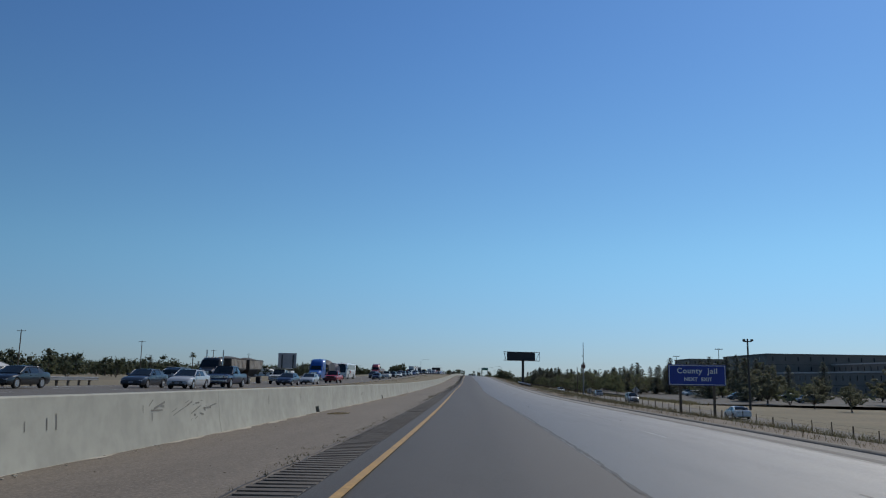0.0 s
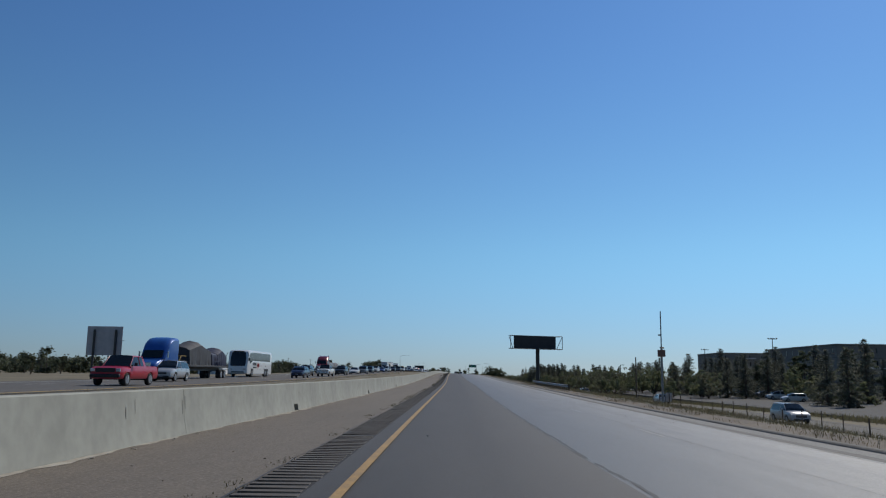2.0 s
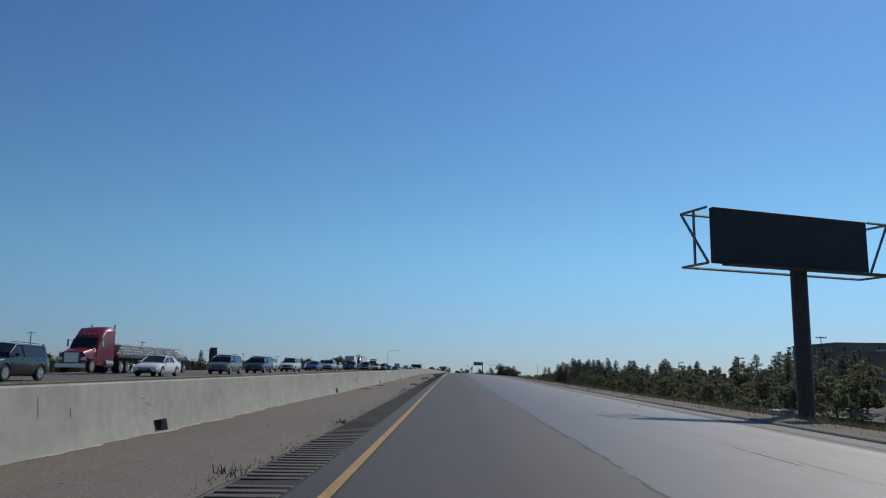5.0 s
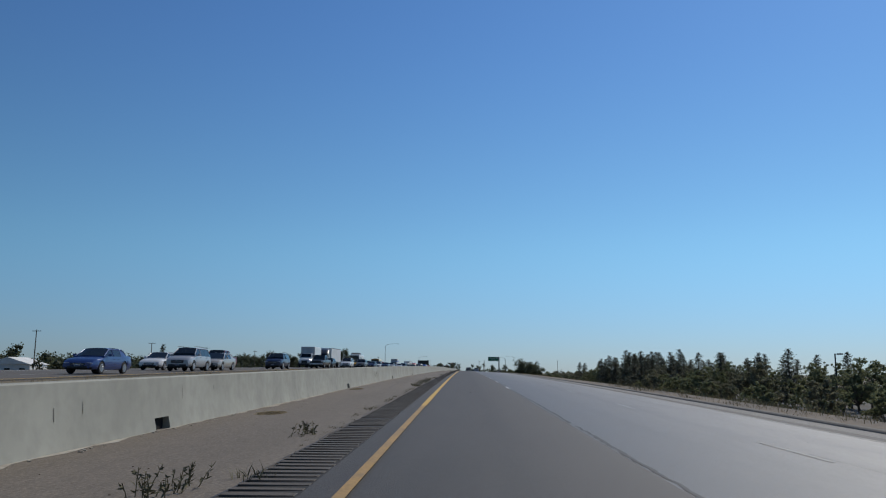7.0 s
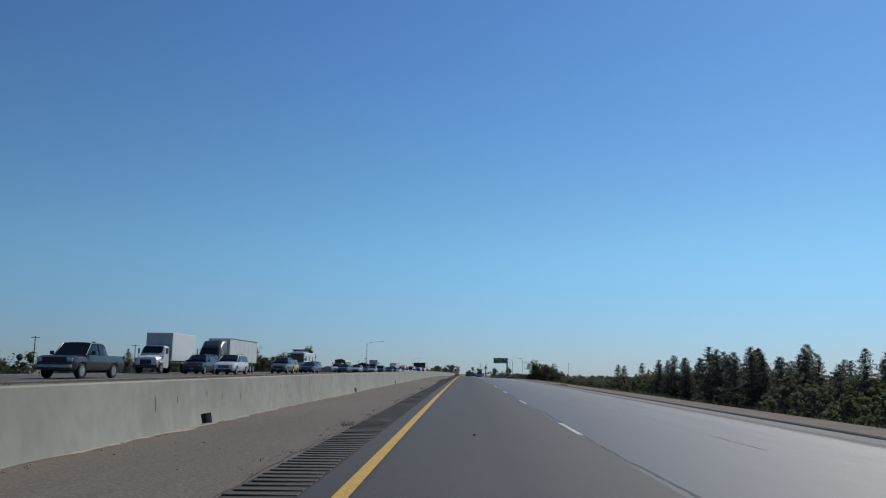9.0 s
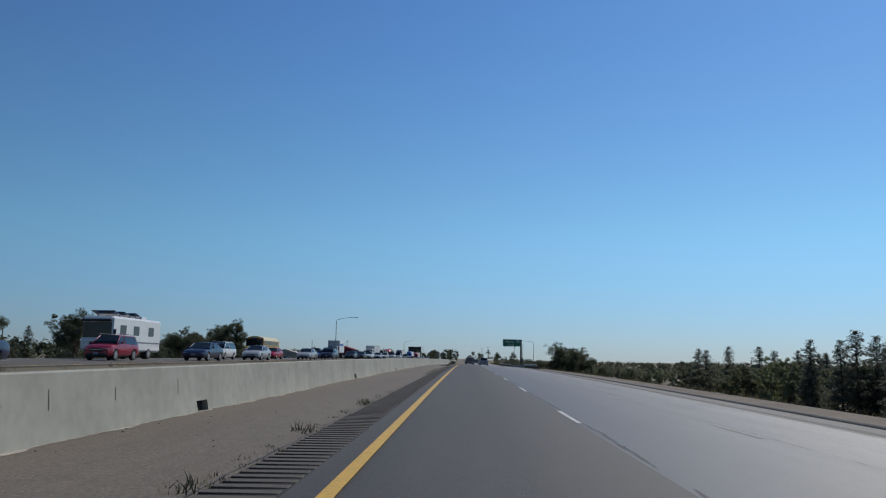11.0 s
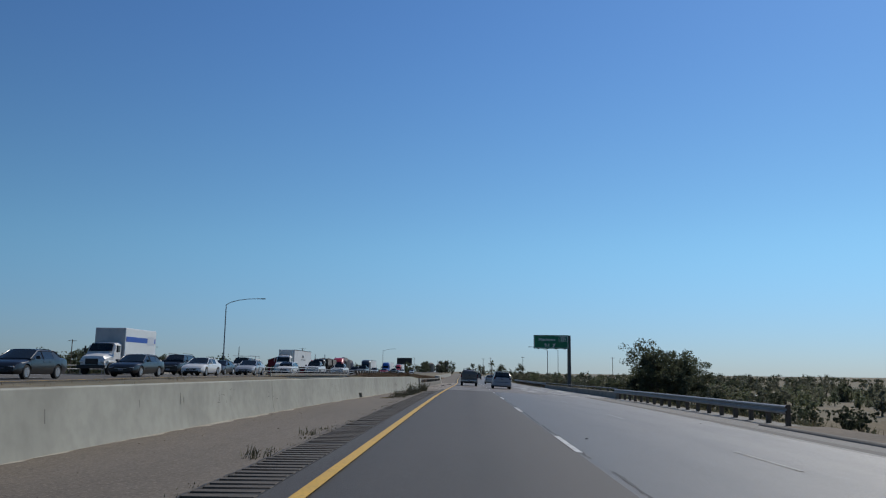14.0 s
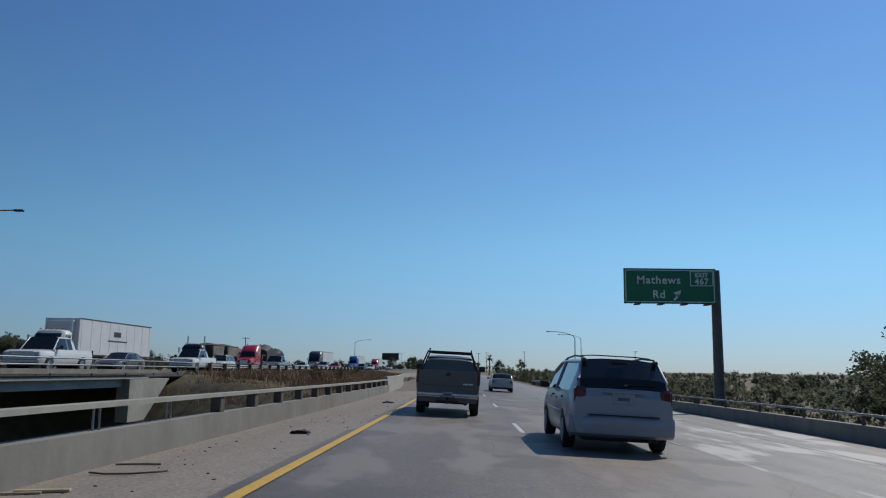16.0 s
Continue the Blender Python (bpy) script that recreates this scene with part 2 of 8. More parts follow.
# ---- mesh helpers ----
class Shape:
    """Collects vertices and faces, then becomes one mesh."""

    def __init__(self):
        self.v, self.f = [], []

    def add(self, verts, faces):
        k = len(self.v)
        self.v.extend(tuple(p) for p in verts)
        self.f.extend(tuple(i + k for i in q) for q in faces)
        return self

    def box(self, c, s, cut=0.0, m=None):
        """A box of size s round c; cut: width of its chamfered edges."""
        h = [a / 2 for a in s]
        cut = min(cut, *[a * 0.45 for a in h])
        if cut <= 0:
            vs = [(x * h[0], y * h[1], z * h[2]) for x in (-1, 1) for y in (-1, 1) for z in (-1, 1)]
            fs = [(0, 1, 3, 2), (4, 6, 7, 5), (0, 4, 5, 1), (2, 3, 7, 6), (0, 2, 6, 4), (1, 5, 7, 3)]
        else:
            vs, fs, ix = [], [], {}
            for sx in (-1, 1):
                for sy in (-1, 1):
                    for sz in (-1, 1):
                        for a in range(3):
                            p = [sx * (h[0] - cut), sy * (h[1] - cut), sz * (h[2] - cut)]
                            p[a] = (sx, sy, sz)[a] * h[a]
                            ix[sx, sy, sz, a] = len(vs)
                            vs.append(tuple(p))
            for a in range(3):
                b, c2 = (a + 1) % 3, (a + 2) % 3
                for s0 in (-1, 1):
                    ring = []
                    for u, w in ((-1, -1), (1, -1), (1, 1), (-1, 1)):
                        k = [0, 0, 0]
                        k[a], k[b], k[c2] = s0, u, w
                        ring.append(ix[(*k, a)])
                    fs.append(tuple(ring if s0 > 0 else ring[::-1]))
                for u in (-1, 1):
                    for w in (-1, 1):
                        def key(s0, ax):
                            k = [0, 0, 0]
                            k[a], k[b], k[c2] = s0, u, w
                            return ix[(*k, ax)]
                        q = (key(-1, b), key(1, b), key(1, c2), key(-1, c2))
                        fs.append(q if u * w > 0 else q[::-1])
            for sx in (-1, 1):
                for sy in (-1, 1):
                    for sz in (-1, 1):
                        q = tuple(ix[sx, sy, sz, a] for a in range(3))
                        fs.append(q if sx * sy * sz > 0 else q[::-1])
        vs = [Vector(p) for p in vs]
        if m is not None:
            vs = [m @ p for p in vs]
        return self.add([(p[0] + c[0], p[1] + c[1], p[2] + c[2]) for p in vs], fs)

    def tube(self, pts, r, n=6, r2=None, caps=True):
        """A round bar along points; r tapers to r2."""
        pts = [Vector(p) for p in pts]
        vs, fs, m = [], [], len(pts)
        for i, p in enumerate(pts):
            d = (pts[min(i + 1, m - 1)] - pts[max(i - 1, 0)]).normalized()
            a = d.cross(Vector((0, 0, 1)) if abs(d.z) < 0.9 else Vector((0, 1, 0))).normalized()
            b = d.cross(a)
            rr = r if r2 is None else r + (r2 - r) * i / max(1, m - 1)
            vs += [p + (a * math.cos(2 * math.pi * k / n) + b * math.sin(2 * math.pi * k / n)) * rr for k in range(n)]
        for i in range(m - 1):
            fs += [(i * n + k, i * n + (k + 1) % n, (i + 1) * n + (k + 1) % n, (i + 1) * n + k) for k in range(n)]
        if caps:
            fs += [tuple(range(n))[::-1], tuple((m - 1) * n + k for k in range(n))]
        return self.add(vs, fs)

    def lathe(self, prof, c, n=16, axis="x"):
        """Rings (radius, offset along the axis) round c."""
        vs, fs = [], []
        for r, o in prof:
            for k in range(n):
                a = 2 * math.pi * k / n
                p = (o, r * math.cos(a), r * math.sin(a)) if axis == "x" else (r * math.cos(a), r * math.sin(a), o)
                vs.append((p[0] + c[0], p[1] + c[1], p[2] + c[2]))
        for i in range(len(prof) - 1):
            fs += [(i * n + k, i * n + (k + 1) % n, (i + 1) * n + (k + 1) % n, (i + 1) * n + k) for k in range(n)]
        fs += [tuple(range(n))[::-1], tuple((len(prof) - 1) * n + k for k in range(n))]
        return self.add(vs, fs)

    def mesh(self, name, smooth=35, clean=True):
        me = bpy.data.meshes.new(name)
        me.from_pydata(self.v, [], self.f)
        if clean:
            bm = bmesh.new()
            bm.from_mesh(me)
            bmesh.ops.recalc_face_normals(bm, faces=bm.faces)
            bm.to_mesh(me)
            bm.free()
        if smooth:
            me.shade_smooth()
            me.set_sharp_from_angle(angle=radians(smooth))
        return me


def part(name, shape, material, parent=None, label="", smooth=35, clean=True):
    """Links a shape as one mesh object under a thing."""
    me = shape.mesh(name, smooth, clean) if isinstance(shape, Shape) else shape
    if not me.materials:
        me.materials.append(material)
    ob = new(name, me)
    if parent:
        ob.parent = parent
    if label:
        ob["label"] = label
    return ob


def thing(name, label, category, m=None, group="", kind=""):
    ob = new(name)
    ob.empty_display_size = 0.2
    if m is not None:
        ob.matrix_basis = m
    return tagged(ob, label, category, group, kind)


# ---- the road's line ----
KX = [-0.01, 0.04, -0.77, -1.05, -1.83, -2.45, -2.97, -3.32, -3.5, -3.4, -4.23, -4.69, -5.21, -5.7, -6.17, -6.61, -7.05, -7.48, -7.91]
KZ = [0.32, -0.15, -0.46, -0.18, 0.44, 1.21, 1.69, 1.99, 1.94, 1.5, 1.3, 1.25, 1.2, 1.2, 1.2, 1.2, 1.2, 1.2, 1.2]


def knots(k, y):
    u = min(max((y + 50) / 75.0, 0), len(k) - 1.001)
    i = int(u)
    t = u - i
    a, b, c, d = (k[min(max(j, 0), len(k) - 1)] for j in (i - 1, i, i + 1, i + 2))
    return b + 0.5 * t * (c - a + t * (2 * a - 5 * b + 4 * c - d + t * (3 * (b - c) + d - a)))


def XR(y):
    return knots(KX, y)


def ZR(y):
    return knots(KZ, y)


def step(a, b, y):
    t = min(max((y - a) / (b - a), 0), 1)
    return t * t * (3 - 2 * t)


def surf(o, y):
    """Height of the near carriageway: falls to the right of the yellow line."""
    return ZR(y) - (0.044 * min(o, 12.5) if o > 0 else -0.018 * max(o, -4.8))


def opp(y):
    """Height of the opposite carriageway."""
    return ZR(y) + 0.3 + 0.2 * step(60, 460, y) + 0.45 * step(500, 620, y)


def wall_o(y):
    """Offset of the median wall: draws in towards the bridge."""
    return -4.49 + 2.1 * step(522, 585, y) if y < 632 else -2.39 - 2.1 * step(632, 690, y)


def at(o, y, dz=0.0, h=None):
    """A point at offset o from the yellow line, y along the road."""
    return Vector((XR(y) + o, y, (surf(o, y) if h is None else h) + dz))


BR0, BR1 = 577.0, 629.0         # the bridge's ends


def creek(y):
    return step(BR0 + 1, BR0 + 12, y) * (1 - step(BR1 - 5, BR1 + 1.5, y))


def land(o, y):
    """Height of the ground sheet."""
    z = ZR(y)
    if o > 12.5:
        low = -3.4 - 0.3 * math.sin(y * 0.021 + o * 0.05)
        hi = z - 0.6
        lift = step(640, 740, y) * 3.0 * (1 - step(34, 62, o))
        g = hi + (low + lift - hi) * step(13.5, 32, o)
    elif o > -4.7:
        g = z - 0.75
    elif o > -16.4:
        g = z + 0.05 + (opp(y) - z - 0.1) * step(-5, -15, o)
    elif o > -31.6:
        g = opp(y) - 0.2
    else:
        far = -0.4 + 0.5 * math.sin(y * 0.013) * math.sin(o * 0.02)
        g = opp(y) - 0.08 + (far - opp(y)) * step(-33, -70, o)
    c = creek(y) * (1 - step(120, 300, abs(o)))
    return g - c * (g + 4.6) if c > 0 else g


def ground_sheet():
    os_ = [-4500, -2500, -1300, -700, -400, -250, -170, -120, -90, -70, -58, -48, -41, -36, -33, -31.7, -31.5, -24, -16.5, -16.3, -14, -11,
           -8, -6, -4.8, -4.6, -2, 0, 6, 12.4, 12.6, 13.5, 15, 17, 19, 21, 24, 28, 33, 40, 52, 70, 95, 130, 180, 260, 400, 700, 1300, 2500, 4500]
    ys = [-900, -400, -200, -120] + [-60 + 8 * i for i in range(79)] + [575 + 3 * i for i in range(20)] + [640 + 12 * i for i in range(40)] \
        + [1150, 1250, 1400, 1700, 2200, 3000, 4800]
    s = Shape()
    vs = [(XR(y) + o, y, land(o, y)) for y in ys for o in os_]
    n = len(os_)
    s.add(vs, [(j * n + i, j * n + i + 1, (j + 1) * n + i + 1, (j + 1) * n + i) for j in range(len(ys) - 1) for i in range(n - 1)])
    return s


GRASS = mat("dry grass ground", (0.205, 0.165, 0.1), 0.95, vary=0.85, scale=0.06, dark=(0.12, 0.11, 0.06), bump=0.5, bump_scale=3,
            fine=0.45, fine_scale=1.3)
tagged(part("ground", ground_sheet(), GRASS, smooth=60, clean=False), "dry straw-coloured grass and dirt", "ground", kind="structure")


def strip(name, o0, o1, y0, y1, material, label, category, dz=0.0, stepy=4.0, cols=None, height=None, thick=0.12, parent=None):
    """A paved strip between two offsets; UV in metres across and along."""
    n = max(1, round((y1 - y0) / stepy))
    ys = [y0 + (y1 - y0) * i / n for i in range(n + 1)]
    f0 = o0 if callable(o0) else (lambda y: o0)
    f1 = o1 if callable(o1) else (lambda y: o1)
    cols = cols or 2
    vs, uv = [], []
    for y in ys:
        for k in range(cols):
            o = f0(y) + (f1(y) - f0(y)) * k / (cols - 1)
            z = (height(y) if height else surf(o, y)) + dz
            vs.append((XR(y) + o, y, z))
            uv.append((o, y))
    m = cols
    fs = [(j * m + i, j * m + i + 1, (j + 1) * m + i + 1, (j + 1) * m + i) for j in range(n) for i in range(m - 1)]
    top = len(vs)
    for y in ys:                                   # skirts, so that the slab has depth
        for f in (f0, f1):
            o = f(y)
            z = (height(y) if height else surf(o, y)) + dz
            vs.append((XR(y) + o, y, z - thick))
            uv.append((o, y))
    fs += [(j * m, (j + 1) * m, top + 2 * (j + 1), top + 2 * j) for j in range(n)]
    fs += [((j + 1) * m + m - 1, j * m + m - 1, top + 2 * j + 1, top + 2 * (j + 1) + 1) for j in range(n)]
    s = Shape().add(vs, fs)
    me = s.mesh(name, 30, False)
    lay = me.uv_layers.new(name="road")
    flat = np.empty(len(me.loops), np.int32)
    me.loops.foreach_get("vertex_index", flat)
    lay.data.foreach_set("uv", np.asarray(uv, np.float32)[flat].ravel())
    ob = part(name, me, material, parent)
    if parent is None:
        tagged(ob, label, category, kind="structure")
    return ob


Y0, Y1 = -60.0, 1250.0
for a, b in ((Y0, BR0 - 4), (BR1 + 3, Y1)):
    strip("road", -0.34, 3.62, a, b, ASPHALT, "dark asphalt lane with tyre tracks", "road")
    strip("road", 3.62, 10.55 if a < 0 else 12.6, a, b, OLD_ROAD, "worn light grey pavement of two lanes", "road", cols=6)
    strip("pavement", lambda y: wall_o(y) - 0.2, -1.1, a, b, SHOULDER, "tan concrete median shoulder", "shoulder")
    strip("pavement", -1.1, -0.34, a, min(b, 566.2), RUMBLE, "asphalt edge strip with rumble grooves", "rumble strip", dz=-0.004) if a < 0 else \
        strip("pavement", -1.1, -0.34, a, b, SHOULDER, "tan concrete median shoulder", "shoulder", dz=-0.004)
strip("pavement", -1.1, -0.34, 566.2, BR0 - 4, SHOULDER, "tan concrete median shoulder", "shoulder", dz=-0.004)
strip("road", -0.2, 7.2, BR0 - 4, BR1 + 3, DECK, "grey concrete bridge deck", "bridge deck", cols=5, thick=0.5)
strip("road", lambda y: wall_o(y) - 0.1, -0.2, BR0 - 4, BR1 + 3, DECK_PALE, "pale dusty shoulder of the bridge deck", "bridge deck", cols=3, thick=0.5)
strip("road", 7.2, 13.3, BR0 - 4, BR1 + 3, DECK_WHITE, "whitish stained bridge deck", "bridge deck", cols=5, thick=0.5)
strip("road", -31.5, -16.5, Y0, Y1, OPP_ROAD, "grey asphalt of the opposite carriageway", "road", cols=4, height=opp, thick=0.25)
strip("pavement", 10.55, 11.2, Y0, BR0 - 4, SH_DARK, "dark oily inner half of the outer shoulder", "shoulder")
strip("pavement", 11.2, 12.2, Y0, BR0 - 4, RIGHT_SH, "pale gritty outer shoulder", "shoulder")
strip("pavement", 12.2, 13.9, 534, BR0 - 4, RIGHT_SH, "pale gritty shoulder before the bridge", "shoulder", dz=-0.02)
strip("pavement", 12.5, 14.6, Y0, 540, DIRT, "strip of dry dirt beside the kerb", "ground", height=lambda y: land(13.0, y) + 0.05, thick=0.5)

# ---- paint ----
strip("road_line", -0.005, 0.11, Y0, 285, OLD_YELLOW, "worn dull yellow edge line", "road marking", dz=0.006, thick=0.004)
strip("road_line", -0.02, 0.13, 285, Y1, YELLOW, "solid yellow edge line", "road marking", dz=0.006, thick=0.004)
strip("road_line", 10.5, 10.6, Y0, Y1, WORN_LINE, "worn solid white edge line", "road marking", dz=0.006, thick=0.004)
strip("road_line", -16.95, -16.8, Y0, Y1, YELLOW, "faded yellow edge line of the opposite road", "road marking", dz=0.006, thick=0.004, height=opp)
strip("road_line", -29.2, -29.05, Y0, Y1, WHITE_LINE, "white edge line of the opposite road", "road marking", dz=0.006, thick=0.004, height=opp)


def dash_shape(o, y, ln=3.66, w=0.12, height=None):
    s = Shape()
    pts = []
    for yy in (y - ln, y - ln / 2, y):
        for oo in (o - w / 2, o + w / 2):
            pts.append(at(oo, yy, 0.007, height(yy) if height else None))
    s.add(pts, [(0, 1, 3, 2), (2, 3, 5, 4)])
    return s


dash_row = tagged(new("road_line"), "white broken lane line", "road marking", kind="structure")
k0 = 12.9
for i in range(-4, 84):
    y = k0 + 14.63 * i
    if y > 292:                                   # the first stretch has lost its paint
        part("dash", dash_shape(3.66, y + 3.66), WHITE_LINE, dash_row, clean=False, smooth=0)
    part("dash", dash_shape(7.1, y + 2.26, 3.2, 0.09), WORN_LINE, dash_row, clean=False, smooth=0)
opp_row = tagged(new("road_line"), "white broken lines of the opposite road", "road marking", kind="structure")
for i in range(-2, 60):
    for o in (-21.3, -25.2):
        part("dash", dash_shape(o, k0 + 14.63 * i, 3.66, 0.12, opp), WHITE_LINE, opp_row, clean=False, smooth=0)


def crack(o, y0, y1, seed, w=0.035):
    """A wandering sealed crack along the road."""
    rng = random.Random(seed)
    s, pts, y, d = Shape(), [], y0, 0.0
    while y < y1:
        d = d * 0.88 + rng.uniform(-0.022, 0.022)
        wa, wb = w * rng.uniform(0.15, 1.7), w * rng.uniform(0.15, 1.7)
        pts += [at(o + d - wa, y, 0.0045), at(o + d + wb, y, 0.0045)]
        y += rng.uniform(0.1, 0.45)
    n = len(pts) // 2
    return s.add(pts, [(2 * i, 2 * i + 1, 2 * i + 3, 2 * i + 2) for i in range(n - 1)])


seam = tagged(new("road_seam"), "black tar seam between two pavements", "road seam", kind="structure")
for i in range(14):
    y = -43 + 27 * i
    part("seam", crack(3.68, y, y + 26.5, 80 + i, 0.034), TAR, seam, clean=False, smooth=0)
for i in range(21):                               # the joint beside the rumble strip
    y = -30 + 27.5 * i
    part("seam", crack(-1.13, y, y + 27.5, 200 + i, 0.014), TAR, seam, clean=False, smooth=0)
for i in range(3):                                # a wandering joint in the median shoulder
    part("seam", Shape().add([q for k in range(12) for q in (at(-2.3 - 0.045 * (i * 9 + k * 0.82), 298 + i * 9 + k * 0.82, 0.005), at(-2.28 - 0.045 * (i * 9 + k * 0.82), 298 + i * 9 + k * 0.82 + 0.02, 0.005))],
                             [(2 * k, 2 * k + 1, 2 * k + 3, 2 * k + 2) for k in range(11)]), TAR, seam, clean=False, smooth=0)
for i in range(10):                               # a fine crack between the worn lanes
    y = -20 + 54 * i
    part("seam", crack(7.3, y, y + 22 + i, 280 + i, 0.006), TAR, seam, clean=False, smooth=0)
for i in range(9):
    y = 335 + 27 * i
    part("seam", crack(3.72, y, y + 25.5, i, 0.024), TAR, seam, clean=False, smooth=0)
for i, y in enumerate((BR0 - 4, BR0 + 2.5, BR1 + 3)):
    s = Shape()
    rng = random.Random(i)
    a = [at(wall_o(y) + (13.2 - wall_o(y)) * k / 24, y + rng.uniform(-0.05, 0.05), 0.005) for k in range(25)]
    s.add(a + [p + Vector((0, 0.09 + 0.05 * rng.random(), 0)) for p in a], [(k, k + 1, k + 26, k + 25) for k in range(24)])
    part("seam", s, TAR, seam, clean=False, smooth=0)

# ---- median wall ----
PROFILE = [(0.0, 0.0), (-0.015, 0.08), (-0.075, 0.36), (-0.13, 0.965), (-0.15, 0.985), (-0.36, 0.985), (-0.38, 0.965), (-0.46, 0.36), (-0.62, 0.0)]


def foot(y):
    """Height of the wall's foot."""
    return surf(wall_o(y), y)


def wall_piece(y0, y1, prof, n=4, drop=0.0):
    s = Shape()
    vs = []
    for i in range(n + 1):
        y = y0 + (y1 - y0) * i / n
        vs += [at(wall_o(y) + o, y, 0, foot(y) + h * (1 - drop * i / n)) for o, h in prof]
    m = len(prof)
    fs = [(i * m + k, i * m + (k + 1) % m, (i + 1) * m + (k + 1) % m, (i + 1) * m + k) for i in range(n) for k in range(m)]
    fs += [tuple(range(m)), tuple(n * m + k for k in range(m))[::-1]]
    return s.add(vs, fs)


DRAINS = [58.5 + 24.3 * i for i in range(-4, 20)] + [550.5]
wall = tagged(new("median_wall"), "pale concrete median wall with joints and drain holes", "barrier", kind="structure")
UPPER = [(-0.047, 0.23)] + PROFILE[2:8] + [(-0.52, 0.23)]
prev = -55.0
for y in DRAINS:
    if y > BR0 - 5:
        break
    if y - 0.35 > prev:
        mid = (prev + y - 0.35) / 2
        part("wall_segment", wall_piece(prev, mid - 0.008, PROFILE), CONCRETE, wall, smooth=30)
        part("wall_segment", wall_piece(mid + 0.008, y - 0.35, PROFILE), CONCRETE, wall, smooth=30)
    part("wall_segment", wall_piece(y - 0.35, y + 0.35, UPPER, 1), CONCRETE, wall, smooth=30)
    part("drain_hole", Shape().box(at(wall_o(y) - 0.36, y, 0.112, foot(y)), (0.4, 0.7, 0.235)), VOID, wall, "black drain opening")
    prev = y + 0.35
part("wall_segment", wall_piece(prev, BR0 - 3.5, PROFILE, 10), CONCRETE, wall, smooth=30)
part("wall_segment", wall_piece(BR0 - 3.49, BR0 + 2.0, PROFILE, 8, 0.16), CONCRETE, wall, "wall end that slopes down", smooth=30)
part("end_block", wall_piece(BR0 + 2.02, BR0 + 3.2, [(0.03, 0), (0.0, 0.86), (-0.4, 0.86), (-0.4, 0)]), CONCRETE, wall, "squared concrete end block")
part("wall_segment", wall_piece(BR1 + 1, 900, PROFILE, 60), CONCRETE, wall, smooth=30)

DUST = mat("pale wind-blown dust", (0.44, 0.4, 0.33), 0.95, vary=0.7, scale=2.5, dark=(0.2, 0.165, 0.13), fine=0.3, fine_scale=14)
strip("sand_drift", lambda y: wall_o(y) + 0.002, lambda y: wall_o(y) + max(0.03, 0.11 + 0.06 * math.sin(y * 1.7) + 0.08 * math.sin(y * 0.31) + 0.06 * math.sin(y * 4.1 + math.sin(y))), 0, 560, DUST,
      "thin pale line of dust along the wall foot", "dust", dz=0.008, stepy=0.4, thick=0.003)

# ---- bridge ----
bridge = tagged(new("bridge"), "low concrete bridge with open parapets", "bridge", kind="structure")
part("parapet", wall_piece(BR0 + 3.22, BR1 + 0.9, [(0, -0.3), (0, 0.45), (-0.3, 0.45), (-0.3, -1.2), (-0.15, -1.2)], 16), CONC_GREY, bridge, "concrete kerb wall of the bridge")
part("rail_beam", wall_piece(BR0 + 3.22, BR1 + 0.9, [(-0.02, 0.745), (-0.02, 0.81), (-0.26, 0.81), (-0.26, 0.745)], 16), CONCRETE, bridge, "pale concrete rail beam")
# post colour darkened to hold the shade under the rail beam
POST_DARK = mat("sooty concrete post", (0.10, 0.092, 0.08), 0.9, vary=0.4, scale=3)
for i in range(1, 20):
    y = BR0 - 0.35 + (i + 1) * 2.55
    if y < 594:                                   # repaired stretch: pairs of slim steel rods
        s = Shape()
        for d in (-0.09, 0.09):
            s.tube([at(wall_o(y) - 0.16, y + d, 0.42, foot(y)), at(wall_o(y) - 0.16, y + d, 0.73, foot(y))], 0.018, 6)
        part("rail_post", s, STEEL, bridge)
    else:
        part("rail_post", Shape().box(at(wall_o(y) - 0.15, y, 0.585, foot(y)), (0.2, 0.3, 0.28), 0.02), POST_DARK, bridge)


def swept(prof, y0, y1, n, base):
    """A bar of constant profile (offset, height) along the road."""
    vs, m = [], len(prof)
    for i in range(n + 1):
        y = y0 + (y1 - y0) * i / n
        vs += [(XR(y) + o, y, base(y) + h) for o, h in prof]
    fs = [(i * m + k, i * m + (k + 1) % m, (i + 1) * m + (k + 1) % m, (i + 1) * m + k) for i in range(n) for k in range(m)]
    fs += [tuple(range(m)), tuple(n * m + k for k in range(m))[::-1]]
    return Shape().add(vs, fs)


def edge_z(y):
    return surf(12.5, y)


part("parapet", swept([(13.3, -0.5), (13.3, 0.48), (13.62, 0.48), (13.62, -1.0)], BR0 - 3, BR1 + 3, 12, edge_z), CONC_GREY, bridge, "grey concrete kerb wall of the bridge")
for h in (0.74,):
    part("rail_bar", swept([(13.4, h), (13.4, h + 0.06), (13.48, h + 0.06), (13.48, h)], BR0 - 3, BR1 + 3, 12, edge_z), STEEL, bridge, "steel tube rail")
for i in range(15):
    y = BR0 - 2.5 + i * 3.9
    part("rail_post", Shape().box((XR(y) + 13.45, y, edge_z(y) + 0.61), (0.07, 0.12, 0.3), 0.01), POST_DARK, bridge)
KERB = mat("pale asphalt kerb", (0.2, 0.182, 0.155), 0.9, vary=0.5, scale=1.2, bump=0.3, fine=0.3, fine_scale=9)
kerb = tagged(new("kerb"), "low rounded kerb along the outer shoulder", "kerb", kind="structure")
